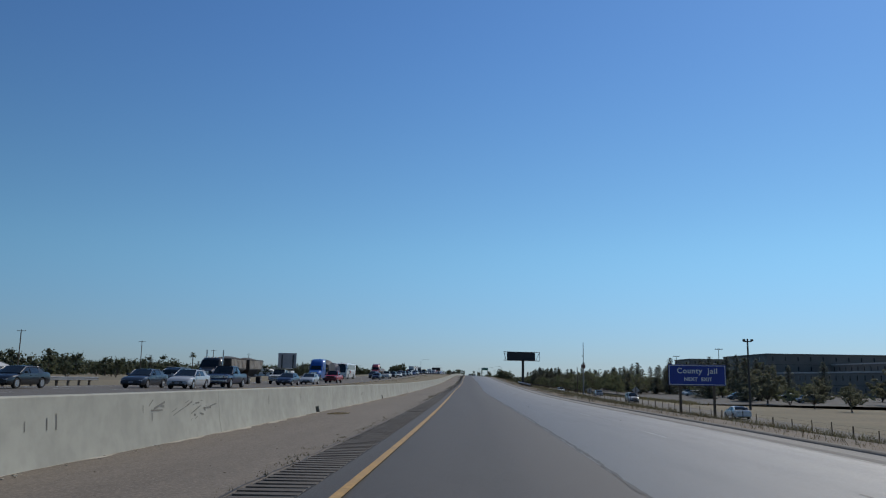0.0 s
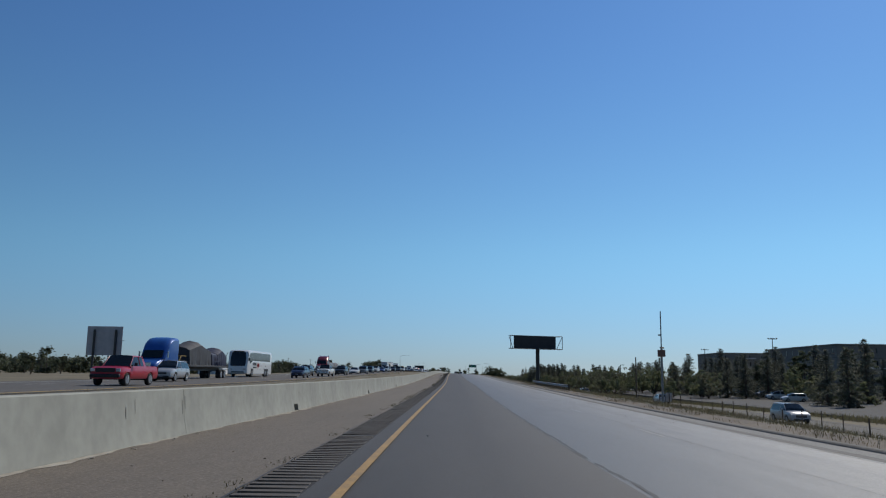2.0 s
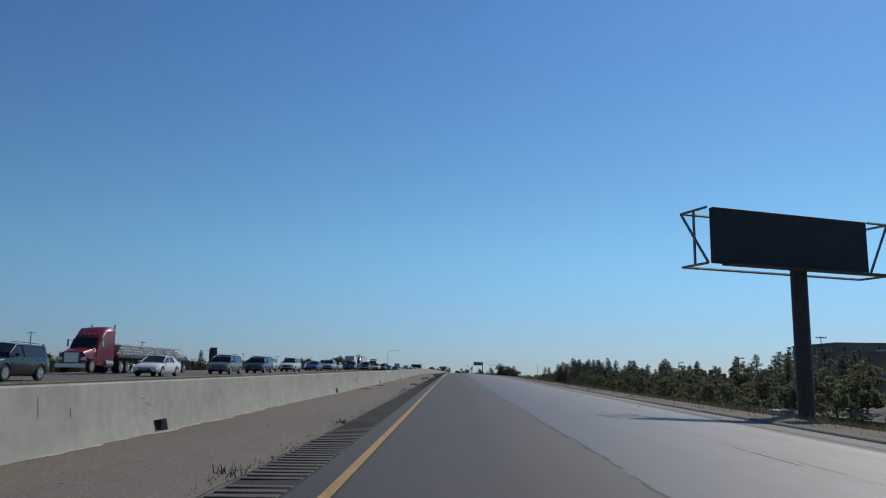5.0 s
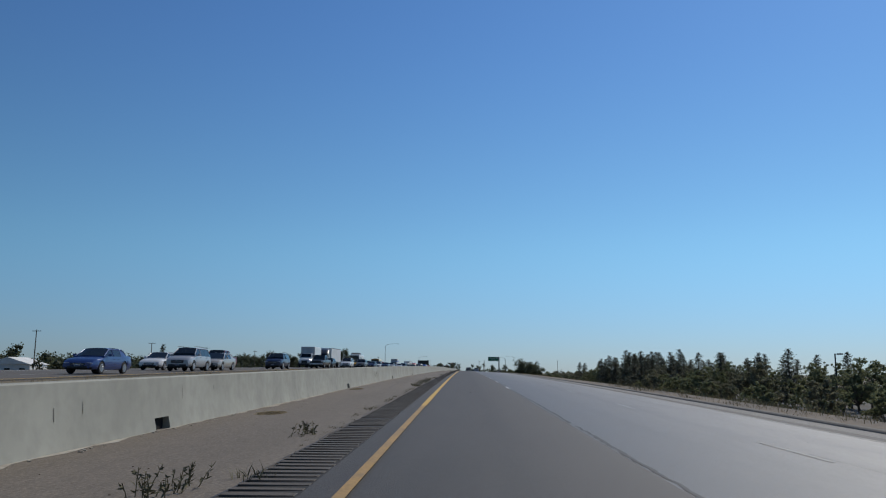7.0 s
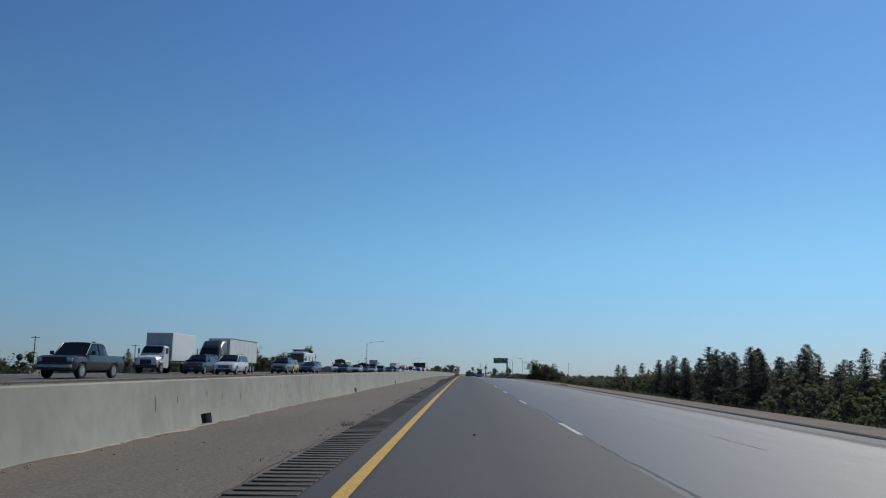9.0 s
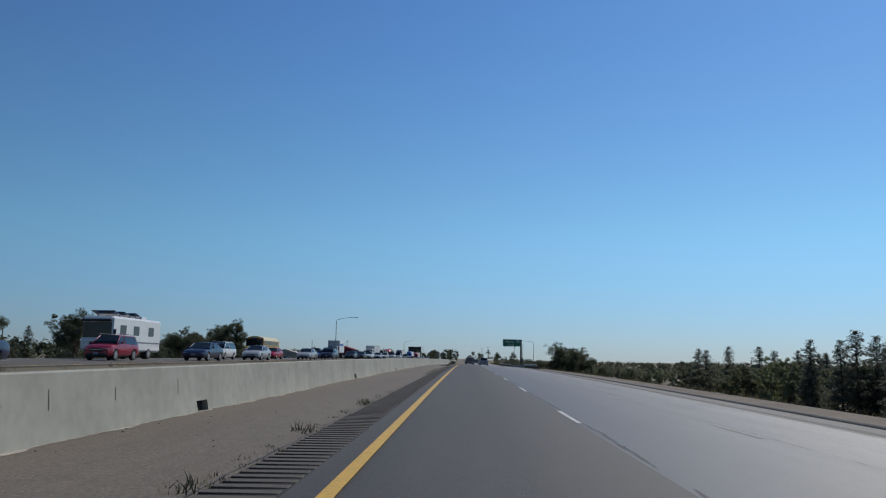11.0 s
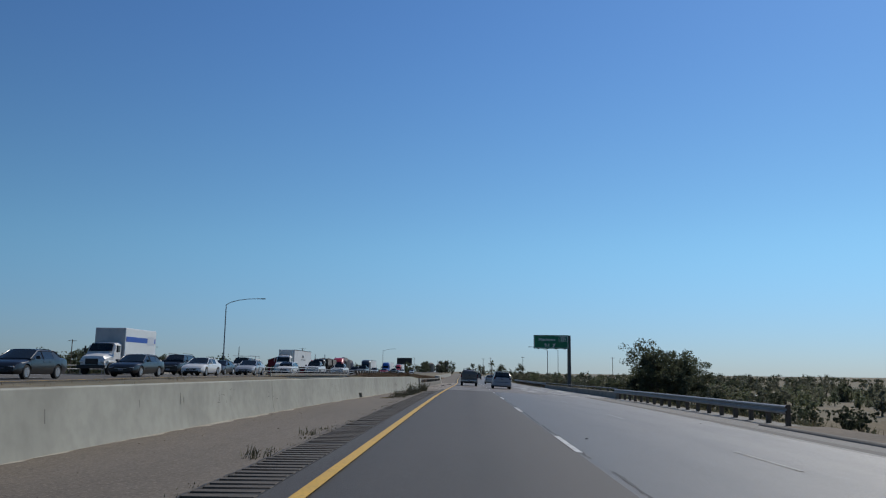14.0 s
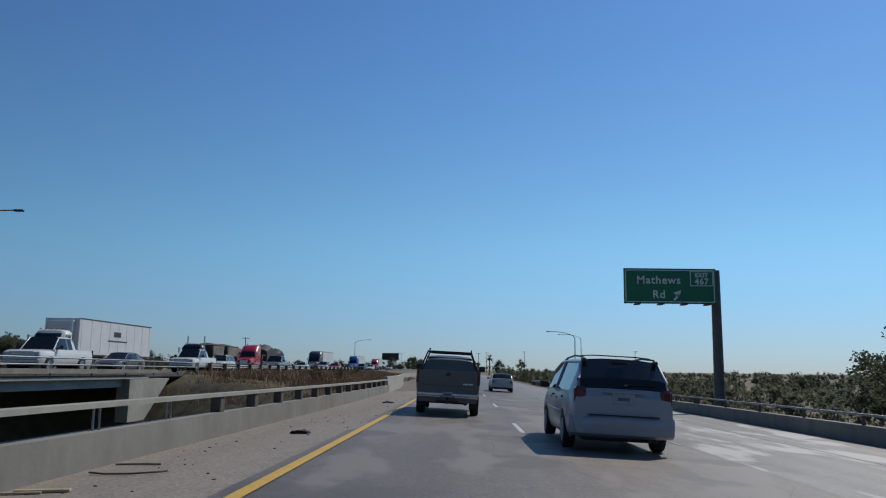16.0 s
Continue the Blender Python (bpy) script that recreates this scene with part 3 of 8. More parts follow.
for i in range(20):
    part("kerb_length", swept([(12.12, -0.1), (12.16, 0.03), (12.22, 0.09), (12.36, 0.1), (12.46, 0.05), (12.56, -0.12)], -60 + 30 * i, -30.02 + 30 * i, 8, edge_z), KERB, kerb, smooth=50)
# the twin bridge of the opposite carriageway
part("girder", swept([(-16.0, -0.15), (-16.0, -0.28), (-16.3, -0.3), (-16.3, -0.72), (-31.2, -0.72), (-31.7, -0.15)], BR0 + 6, BR1 - 4, 10, opp), CONCRETE, bridge, "pale concrete edge girder")
part("girder", swept([(-15.85, 0.04), (-15.85, 0.24), (-16.3, 0.24), (-16.3, 0.04)], BR0 + 4, BR1 - 3, 10, opp), CONC_GREY, bridge, "concrete kerb of the far bridge")
for y in (BR0 + 7.0, BR1 - 5.5):
    s = Shape()
    z = opp(y)
    q = 4.5 if y > 600 else -4.5
    s.add([(XR(y) - 15.9, y - q * 0.3, z - 0.3), (XR(y) - 15.9, y + q, z - 0.3), (XR(y) - 15.9, y + q * 0.2, z - 2.6), (XR(y) - 15.9, y - q * 0.3, z - 2.6),
           (XR(y) - 16.6, y - q * 0.3, z - 0.3), (XR(y) - 16.6, y + q, z - 0.3), (XR(y) - 16.6, y + q * 0.2, z - 2.6), (XR(y) - 16.6, y - q * 0.3, z - 2.6)],
          [(0, 1, 2, 3), (7, 6, 5, 4), (0, 4, 5, 1), (1, 5, 6, 2), (2, 6, 7, 3), (3, 7, 4, 0)])
    part("wing_wall", s, CONCRETE, bridge)


def w_beam(name, o, y0, y1, base, label, parent_tag="guard rail", side=1, gap=1.9):
    """Corrugated steel guard rail on timber posts with blocks."""
    t = tagged(new(name), label, parent_tag)
    prof = [(0, 0.42), (0.06 * -side, 0.47), (0.06 * -side, 0.52), (0, 0.56), (0, 0.6), (0.06 * -side, 0.64), (0.06 * -side, 0.69), (0, 0.73),
            (0.012 * side, 0.73), (0.045 * -side, 0.69), (0.045 * -side, 0.64), (0.015 * side, 0.6), (0.015 * side, 0.56), (0.045 * -side, 0.52), (0.045 * -side, 0.47), (0.012 * side, 0.42)]
    part("rail", swept([(o + a, b) for a, b in prof], y0, y1, max(2, int((y1 - y0) / 6)), base), STEEL, t, "galvanised corrugated rail")
    y = y0 + 0.4
    while y < y1:
        part("post", Shape().box((XR(y) + o + 0.2 * side, y, base(y) + 0.25), (0.16, 0.18, 1.0), 0.015), WOOD, t)
        part("block", Shape().box((XR(y) + o + 0.07 * side, y, base(y) + 0.57), (0.1, 0.16, 0.34), 0.01), WOOD, t)
        y += gap
    return t


w_beam("guard_rail", 13.2, 540, BR0 - 3.2, edge_z, "galvanised guard rail on dark timber posts beside the shoulder")
w_beam("guard_rail", 14.5, 172, 212, lambda y: land(14.5, y), "galvanised guard rail in front of the billboard pole")
w_beam("guard_rail", 13.6, BR1 + 3.5, 700, edge_z, "galvanised guard rail past the bridge")
w_beam("guard_rail", -31.9, 40, 74, opp, "galvanised guard rail behind the opposite carriageway", side=-1)


def pipe_rail(o, y0, y1, label):
    """Thin steel tube rail on slim posts along a bridge edge."""
    t = tagged(new("pipe_rail"), label, "guard rail")
    n = int((y1 - y0) / 4)
    for h in (0.42, 0.72):
        part("tube", Shape().tube([at(o, y0 + (y1 - y0) * k / n, h, opp(y0 + (y1 - y0) * k / n)) for k in range(n + 1)], 0.04, 6), STEEL, t)
    for k in range(n + 1):
        y = y0 + (y1 - y0) * k / n
        part("post", Shape().tube([at(o, y, -0.1, opp(y)), at(o, y, 0.74, opp(y))], 0.045, 6), STEEL, t)


pipe_rail(-31.7, 570, 640, "thin steel pipe rail along the far bridge edge")
pipe_rail(-16.1, 578, 634, "thin steel pipe rail of the opposite bridge")
w_beam("guard_rail", -16.15, 636, 720, opp, "steel guard rail between median and opposite road", side=1, gap=3.8)
# dark sheet that paints the deep shade below the bridges
CREEK_SHADE = mat("dark wet creek bed", (0.028, 0.03, 0.02), 0.6, vary=0.6, scale=0.5, bump=0.4, bump_scale=3)
strip("water", -90, 90, BR0 + 11, BR1 - 11, CREEK_SHADE, "dark wet bed of the creek under the bridges", "creek", height=lambda y: -4.5, stepy=5)

# ---- vehicles: local y runs forward, x to the right, z up from the tyres' contact ----
GLASS = mat("tinted car glass", (0.022, 0.027, 0.028), 0.04, trans=0.3, vary=0.2, scale=1.5)
TYRE = mat("tyre rubber", (0.018, 0.018, 0.019), 0.85, vary=0.5, scale=6, dark=(0.04, 0.038, 0.035))
RIM = mat("alloy rim", (0.36, 0.36, 0.37), 0.4, 0.6, vary=0.3, scale=12)
BLACK = mat("black plastic trim", (0.02, 0.02, 0.021), 0.6, vary=0.4, scale=8, dark=(0.045, 0.044, 0.042))
CHROME = mat("dull chrome", (0.55, 0.55, 0.56), 0.25, 0.95, vary=0.3, scale=9)
RED_LAMP = mat("red tail lamp", (0.095, 0.006, 0.012), 0.15, coat=0.6, vary=0.3, scale=14)
CLEAR_LAMP = mat("clear headlamp", (0.62, 0.64, 0.66), 0.1, 0.3, coat=0.8, vary=0.4, scale=16)
PLATE = mat("licence plate", (0.36, 0.36, 0.36), 0.5, vary=0.3, scale=20)
PLATE_INK = mat("licence plate bar", (0.12, 0.13, 0.22), 0.5, vary=0.2, scale=20)
SEAT = mat("grey seat cloth", (0.07, 0.07, 0.072), 0.9, vary=0.4, scale=10)
AMBER = mat("amber lamp", (0.7, 0.22, 0.02), 0.2, coat=0.5, vary=0.2, scale=14)
PAINTS = {
    "black": (0.012, 0.012, 0.014), "slate": (0.036, 0.045, 0.062), "charcoal": (0.035, 0.036, 0.04), "silver": (0.42, 0.43, 0.44),
    "navy": (0.016, 0.024, 0.06), "white": (0.72, 0.72, 0.70), "red": (0.42, 0.008, 0.03), "grey": (0.13, 0.135, 0.14), "blue": (0.03, 0.06, 0.19),
    "champagne": (0.42, 0.39, 0.34), "maroon": (0.17, 0.008, 0.022), "yellow": (0.72, 0.42, 0.02), "crimson": (0.30, 0.01, 0.03),
    "school": (0.72, 0.35, 0.015), "truckblue": (0.02, 0.10, 0.36), "pewter": (0.115, 0.107, 0.108), "icesilver": (0.32, 0.34, 0.385)}
WORDS = {"slate": "slate blue", "crimson": "dark pink-red", "pewter": "dusty pewter grey", "icesilver": "dusty pale silver", "school": "yellow", "truckblue": "bright blue"}


def paint(c):
    v = PAINTS[c]
    return mat("car paint " + c, v, 0.34, 0.12 if c not in ("white", "red", "yellow", "school") else 0.0, vary=0.22, scale=1.6,
               dark=tuple(x * 0.8 + 0.01 for x in v), coat=0.4)


def wheel(parent, x, y, r, w, rim=RIM):
    """Tyre with shoulders, and a dished rim with spokes."""
    s = 1 if x > 0 else -1
    ob = part("wheel", Shape().lathe([(r * 0.55, -w / 2), (r * 0.93, -w / 2), (r, -w * 0.33), (r, w * 0.33), (r * 0.93, w / 2), (r * 0.55, w / 2)], (x, y, r), 20), TYRE, parent)
    f = Shape().lathe([(r * 0.66, s * w * 0.44), (r * 0.67, s * w * 0.515), (r * 0.61, s * w * 0.53), (r * 0.56, s * w * 0.508), (r * 0.2, s * w * 0.508), (r * 0.14, s * w * 0.54)], (x, y, r), 16)
    for k in range(5):
        a = k * 2 * math.pi / 5
        f.box((x + s * w * 0.52, y + math.sin(a) * r * 0.34, r + math.cos(a) * r * 0.34), (w * 0.07, r * 0.16, r * 0.46), 0.01,
              Matrix.Rotation(-a, 3, "X"))
    part("rim", f, rim, ob)
    return ob


def loft(stations, glass_tops, side_runs):
    """Car body from cross-sections. A station: (y, z_bottom, z_waist, z_belt, z_top, half width, half width at top, crown).
    Returns the body and the windows as shapes."""
    rings = []
    for y, zb, zw, zl, zt, w, wt, cr in stations:
        zw = max(zw, zb + 0.03)
        half = [(w * 0.9, zb), (w * 0.965, zb + (zw - zb) * 0.35), (w, zw), (w * 0.985, zw + (zl - zw) * 0.6), (w * 0.95, zl),
                (wt, zt - cr), (wt * 0.86, zt - cr * 0.35), (wt * 0.45, zt - cr * 0.06), (0, zt)]
        rings.append([(x, y, z) for x, z in half] + [(-x, y, z) for x, z in half[-2::-1]])
    m = len(rings[0])
    body, wins = Shape(), []
    vs = [p for r in rings for p in r]
    keep = []
    skip = set()
    for i in glass_tops:
        q = [(i, k) for k in range(5, m - 6)]
        skip.update(q)
        wins.append(("window", q))
    for a, b in side_runs:
        for ks in ((4,), (m - 6,)):
            q = [(i, k) for i in range(a, b) for k in ks]
            skip.update(q)
            wins.append(("side_window", q))
    fs = [(i * m + k, i * m + k + 1, (i + 1) * m + k + 1, (i + 1) * m + k) for i in range(len(rings) - 1) for k in range(m - 1) if (i, k) not in skip]
    fs += [tuple(range(m)), tuple((len(rings) - 1) * m + k for k in range(m))[::-1]]
    body.add(vs, fs)
    out = []
    for name, q in wins:
        s = Shape()
        ids = {}
        for i, k in q:
            f = []
            for j in (i * m + k, i * m + k + 1, (i + 1) * m + k + 1, (i + 1) * m + k):
                if j not in ids:
                    ids[j] = len(s.v)
                    s.v.append(vs[j])
                f.append(ids[j])
            s.f.append(tuple(f))
        out.append((name, s))
    return body, out, rings


SPECS = {
    # length, width, height, wheel radius, front axle from nose, rear axle from tail, hood height, belt height, tail height,
    # windscreen foot and head, rear window head and foot (fractions of the length from the nose), tail fraction
    "sedan": (4.8, 1.82, 1.45, 0.33, 0.92, 1.05, 0.82, 0.95, 1.06, 0.27, 0.43, 0.70, 0.84),
    "hatch": (4.3, 1.78, 1.55, 0.32, 0.85, 0.75, 0.92, 1.0, 1.05, 0.22, 0.40, 0.86, 0.965),
    "suv": (4.75, 1.88, 1.76, 0.37, 0.9, 0.95, 1.02, 1.12, 1.12, 0.26, 0.40, 0.90, 0.975),
    "van": (5.05, 1.98, 1.78, 0.34, 0.95, 1.05, 1.0, 1.1, 1.21, 0.19, 0.37, 0.895, 0.985),
    "minivan": (5.05, 1.96, 1.76, 0.34, 0.95, 1.05, 0.98, 1.06, 1.06, 0.19, 0.37, 0.905, 0.985),
}


def sections(kind):
    L, W, H, r, af, ar, hh, bh, th, s0, s1, r0, r1 = SPECS[kind]
    h, top = W / 2, L / 2
    yf, yr = top - af, -top + ar
    ys = sorted({top, top - 0.05, top - 0.18, top - 0.45, -top, -top + 0.04, -top + 0.15, top - s0 * L, top - s1 * L, top - r0 * L, top - r1 * L,
                 (yf + yr) / 2, (yf + yr) / 2 - 0.09, *[a + r * 1.16 * c for a in (yf, yr) for c in (-1, -0.92, -0.7, -0.38, 0, 0.38, 0.7, 0.92, 1)]}, reverse=True)
    st, kinds = [], []
    for y in ys:
        u = (top - y) / L
        zb = (0.32 if kind == "suv" else 0.24) if 0.03 < u < 0.97 else 0.36
        for a in (yf, yr):
            d = abs(y - a)
            if d < r * 1.16:
                zb = max(zb, r + math.sqrt(max(0, (r * 1.16) ** 2 - d * d)) * 0.98)
        end = min(1, max(0, (top - abs(y)) / 0.5))
        w = h * ((0.86 if y > 0 else 0.92) + (0.14 if y > 0 else 0.08) * math.sin(end * math.pi / 2))
        if u < s0:                                # bonnet
            zl = hh - 0.17 + (bh - hh + 0.12) * (u / s0) if u > 0.012 else hh - 0.24
            zt = hh - 0.14 * (1 - min(1, u / 0.1)) + (bh + 0.02 - hh) * max(0, u / s0 - 0.2) if u > 0.012 else hh - 0.22
            wt, cr = w * 0.88, 0.05
        elif u > r1 - 1e-6:                       # boot
            zl = th - 0.1 if u < 0.99 else th - 0.2
            zt = th - 0.02 * (u > 0.95) if u < 0.99 else th - 0.16
            wt, cr = w * 0.86, 0.04
        else:
            zl = bh + (th - 0.08 - bh) * max(0, (u - s1) / (r1 - s1)) * 0.5
            e = min(1, (u - s0) / (s1 - s0)) if u < s1 else (1 if u <= r0 else 1 - (u - r0) / (r1 - r0))
            low = bh + 0.03 if u < s1 else th
            k = math.sin(e * math.pi / 2) ** 0.85 if 0 < e < 1 else e
            zt = low + (H - low) * k
            if s1 <= u <= r0:
                zt = H - 0.05 * abs((u - s1) / (r0 - s1) - 0.4)
            wt = w * (0.88 - 0.14 * e)
            cr = 0.04 + 0.05 * e
        zw = 0.58 * zl
        st.append((y, zb, zw, zl, zt, w, wt, cr))
        kinds.append(u)
    f = lambda v: min(range(len(ys)), key=lambda i: abs(kinds[i] - v))
    i0, i1, i2, i3 = f(s0), f(s1), f(r0), f(r1)
    mid = [i for i in range(len(ys)) if abs(ys[i] - (yf + yr) / 2) < 1e-6][0]
    tops = list(range(i0, i1)) + list(range(i2, i3))
    runs = [(i0, mid), (mid + 1, i2 if kind in ("sedan", "van") else max(i2, i3 - 1))]
    return st, tops, runs, (i0, i1, i2, i3), (yf, yr)


def finish_windows(root, wins, front_n):
    k = 0
    for name, s in wins:
        part(name, s, GLASS, root, clean=False)


def join_tops(wins, split):
    """Windscreen and rear window, each as one pane."""
    out, front, back = [], Shape(), Shape()
    for k, (name, s) in enumerate(wins):
        if name == "window":
            (front if k < split else back).add(s.v, s.f)
        else:
            out.append((name, s))
    return [("windscreen", front), ("rear_window", back)] + out


def plate_on(root, x, y, z):
    p = part("licence_plate", Shape().box((x, y, z), (0.31, 0.014, 0.16), 0.004), PLATE, root)
    part("bar", Shape().box((x, y + math.copysign(0.009, y), z - 0.005), (0.22, 0.006, 0.06)), PLATE_INK, p)


def car(kind, colour, m):
    """Sedan, hatchback, SUV or minivan with body, glazing, lamps, mirrors and wheels."""
    word = {"sedan": "four-door sedan", "hatch": "small hatchback", "suv": "sport utility vehicle", "minivan": "minivan", "van": "minivan"}[kind]
    root = thing("car", f"{WORDS.get(colour, colour)} {word} standing in the traffic queue", "car", m, "vehicles in the traffic queue")
    L, W, H, r, af, ar, hh, bh, th, s0, s1, r0, r1 = SPECS[kind]
    st, tops, runs, idx, (yf, yr) = sections(kind)
    body, wins, rings = loft(st, tops, runs)
    for sx in (0, 1):                              # pillars and roof rail
        pts = [rings[i][5 if sx == 0 else len(rings[0]) - 6] for i in range(idx[0], idx[3] + 1)]
        body.tube([(p[0] * 1.005, p[1], p[2]) for p in pts], 0.032, 5)
        for i in (runs[0][1],):
            a, b = rings[i][4], rings[i][5]
            k = 1 if sx == 0 else -1
            body.tube([(a[0] * k, a[1] - 0.045, a[2]), (b[0] * k, b[1] - 0.045, b[2])], 0.035, 5)
    p = paint(colour)
    part("body", body, p, root, smooth=38)
    finish_windows(root, join_tops(wins, idx[1] - idx[0]), 0)
    h, top = W / 2, L / 2
    gw, gh = (0.5, 0.22) if kind == "suv" else (0.44, 0.16)
    part("grille", Shape().box((0, top - 0.03, hh - 0.33), (W * gw, 0.13, gh), 0.04), BLACK, root)
    part("grille_bar", Shape().box((0, top + 0.037, hh - 0.31), (W * gw * 0.9, 0.02, 0.03), 0.008), CHROME, root)
    part("lower_intake", Shape().box((0, top - 0.035, 0.36), (W * 0.62, 0.15, 0.13), 0.04), BLACK, root)
    part("bumper", Shape().box((0, top - 0.06, 0.4), (W * 0.72, 0.17, 0.2), 0.06), BLACK if kind == "suv" else p, root)
    part("bumper", Shape().box((0, -top + 0.05, 0.45), (W * 0.78, 0.17, 0.2), 0.06), BLACK if kind == "suv" else p, root)
    for sx in (-1, 1):
        part("headlight", Shape().box((sx * W * 0.34, top - 0.12, hh - 0.29), (0.32, 0.22, 0.14), 0.05), CLEAR_LAMP, root)
        part("tail_light", Shape().box((sx * W * 0.375, -top + 0.07, th - 0.28), (0.26, 0.14, 0.2), 0.05), RED_LAMP, root)
        mi = rings[idx[0]][4]
        part("mirror", Shape().box((sx * (W / 2 + 0.09), mi[1] - 0.35, bh + 0.07), (0.2, 0.12, 0.15), 0.05), p if kind not in ("minivan", "van") else BLACK, root)
        for q, y in enumerate((top - s1 * L - 0.35, top - (s1 + (r0 - s1) * 0.72) * L)):
            part("door_handle", Shape().box((sx * (h * 0.985), y, bh - 0.13), (0.04, 0.2, 0.035), 0.012), p if kind == "sedan" else BLACK, root)
        for y in (yf, yr):
            wheel(root, sx * (h - 0.115), y, r, 0.22)
    part("underbody", Shape().box((0, 0, 0.3), (W * 0.72, L * 0.9, 0.16), 0.03), BLACK, root)
    plate_on(root, 0, top + 0.03, 0.45)
    if kind in ("suv", "minivan", "van"):
        for sx in (-1, 1):
            part("roof_rail", Shape().tube([(sx * W * 0.33, y, H + 0.015 + 0.03 * (abs(y + 0.4) < 1.1)) for y in (0.75, 0.6, -0.4, -1.5, -1.7)], 0.02, 5), BLACK, root)
    return root


def pickup(colour, m, hero=False, utility=False):
    """Extended-cab pickup with an open bed; hero: ladder rack, step bumper and hitch; utility: service body instead of the bed."""
    lab = f"{WORDS.get(colour, colour)} pickup truck "
    lab += "with a black steel ladder rack, ahead" if hero else ("with a white service body in the traffic queue" if utility else "standing in the traffic queue")
    root = thing("pickup_truck", lab, "pickup truck", m, "" if hero else "vehicles in the traffic queue")
    L, W, H, r = (5.6, 1.98, 1.87, 0.40) if hero else (5.7, 1.98, 1.88, 0.39)
    up = 0.2 if hero else 0.04
    h, top = W / 2, L / 2
    yf, yr = top - 0.95, -top + 1.25
    c0, c1, c2, c3 = top - 1.45, top - 2.1, top - 3.35, top - 3.65      # cowl, roof front, roof rear, cab rear
    ys = sorted({top, top - 0.06, top - 0.2, c0, c1, c2, c3, c3 - 0.04, -top, -top + 0.03, -top + 0.12, top - 2.75, top - 2.85,
                 *[a + r * 1.16 * c for a in (yf, yr) for c in (-1, -0.92, -0.7, -0.38, 0, 0.38, 0.7, 0.92, 1)]}, reverse=True)
    st = []
    for y in ys:
        zb = 0.42
        for a in (yf, yr):
            d = abs(y - a)
            if d < r * 1.16:
                zb = max(zb, r + math.sqrt(max(0, (r * 1.16) ** 2 - d * d)) * 0.98)
        end = min(1, max(0, (top - abs(y)) / 0.35))
        w = h * (0.9 + 0.1 * math.sin(end * math.pi / 2)) if y > 0 else h * (0.975 + 0.025 * end)
        zl, cr = 1.14 + up, 0.04
        if y > c0 + 1e-6:
            zl, zt, wt = 1.02 + up, 1.12 + up - 0.1 * (y > top - 0.1), w * 0.86
        elif y >= c3 - 1e-6:
            e = (c0 - y) / (c0 - c1) if y > c1 else (1 if y >= c2 else 1 - 0.28 * (c2 - y) / (c2 - c3))
            zl, zt, wt, cr = 1.16 + up, 1.16 + up + (H - 1.16 - up) * e, w * (0.86 - 0.1 * e), 0.03 + 0.06 * e
        else:
            zl, zt, wt, cr = 1.14 + up, 1.18 + up, w * 0.95, 0.02
        st.append((y, zb, 0.72 + up, zl, zt, w, wt, cr))
    ix = lambda v: min(range(len(ys)), key=lambda i: abs(ys[i] - v))
    i0, i1, i2, i3 = ix(c0), ix(c1), ix(c2), ix(c3)
    mid = ix(top - 2.75)
    body, wins, rings = loft(st, list(range(i0, i1)), [(i0, mid), (mid + 1, i2)])
    p = paint(colour)
    # the open bed: cut the lid away and give it a floor and inner walls
    m_ = len(rings[0])
    first = ix(c3 - 0.04)
    lid = {tuple((i * m_ + k, i * m_ + k + 1, (i + 1) * m_ + k + 1, (i + 1) * m_ + k)) for i in range(first, len(ys) - 3) for k in range(6, m_ - 7)}
    body.f = [f for f in body.f if f not in lid]
    y0, y1, wi = ys[first], ys[len(ys) - 3], h * 0.84
    body.add([(-wi, y0, 1.17 + up), (wi, y0, 1.17 + up), (wi, y1, 1.17 + up), (-wi, y1, 1.17 + up), (-wi, y0, 0.7), (wi, y0, 0.7), (wi, y1, 0.7), (-wi, y1, 0.7)],
             [(4, 5, 6, 7), (0, 1, 5, 4), (1, 2, 6, 5), (2, 3, 7, 6), (3, 0, 4, 7)])
    for k in (1, -1):
        pts = [rings[i][5] for i in range(i0, i3 + 1)]
        body.tube([(q[0] * k, q[1], q[2]) for q in pts], 0.034, 5)
        a, b = rings[mid][4], rings[mid][5]
        body.tube([(a[0] * k, a[1] - 0.05, a[2]), (b[0] * k, b[1] - 0.05, b[2])], 0.04, 5)
    part("body", body, p, root, smooth=38, clean=False)
    front = Shape()
    for n_, s in wins:
        if n_ == "window":
            front.add(s.v, s.f)
        else:
            part("side_window", s, GLASS, root, clean=False)
    part("windscreen", front, GLASS, root, clean=False)
    zt = rings[i3][5][2]
    for nm, q, d, mt in (("window_seal", 1.07, 0.0, BLACK), ("rear_window", 1.0, 0.012, GLASS)):
        xb, xt, zb, zu = 0.76 * q, 0.66 * q, 1.22 + up - 0.05 * (q > 1), H - 0.11 + 0.04 * (q > 1)
        yb, yu = c3 - 0.012 - d, c2 - 0.17 - d
        part(nm, Shape().add([(-xb, yb, zb), (xb, yb, zb), (xt, yu, zu), (-xt, yu, zu), (-xb, yb + 0.01, zb), (xb, yb + 0.01, zb), (xt, yu + 0.01, zu), (-xt, yu + 0.01, zu)],
                             [(0, 1, 2, 3), (7, 6, 5, 4), (0, 4, 5, 1), (1, 5, 6, 2), (2, 6, 7, 3), (3, 7, 4, 0)]), mt, root)
    part("grille", Shape().box((0, top - 0.02, 0.9 + up), (W * 0.6, 0.1, 0.26), 0.03), CHROME if colour in ("white", "navy", "grey") else BLACK, root)
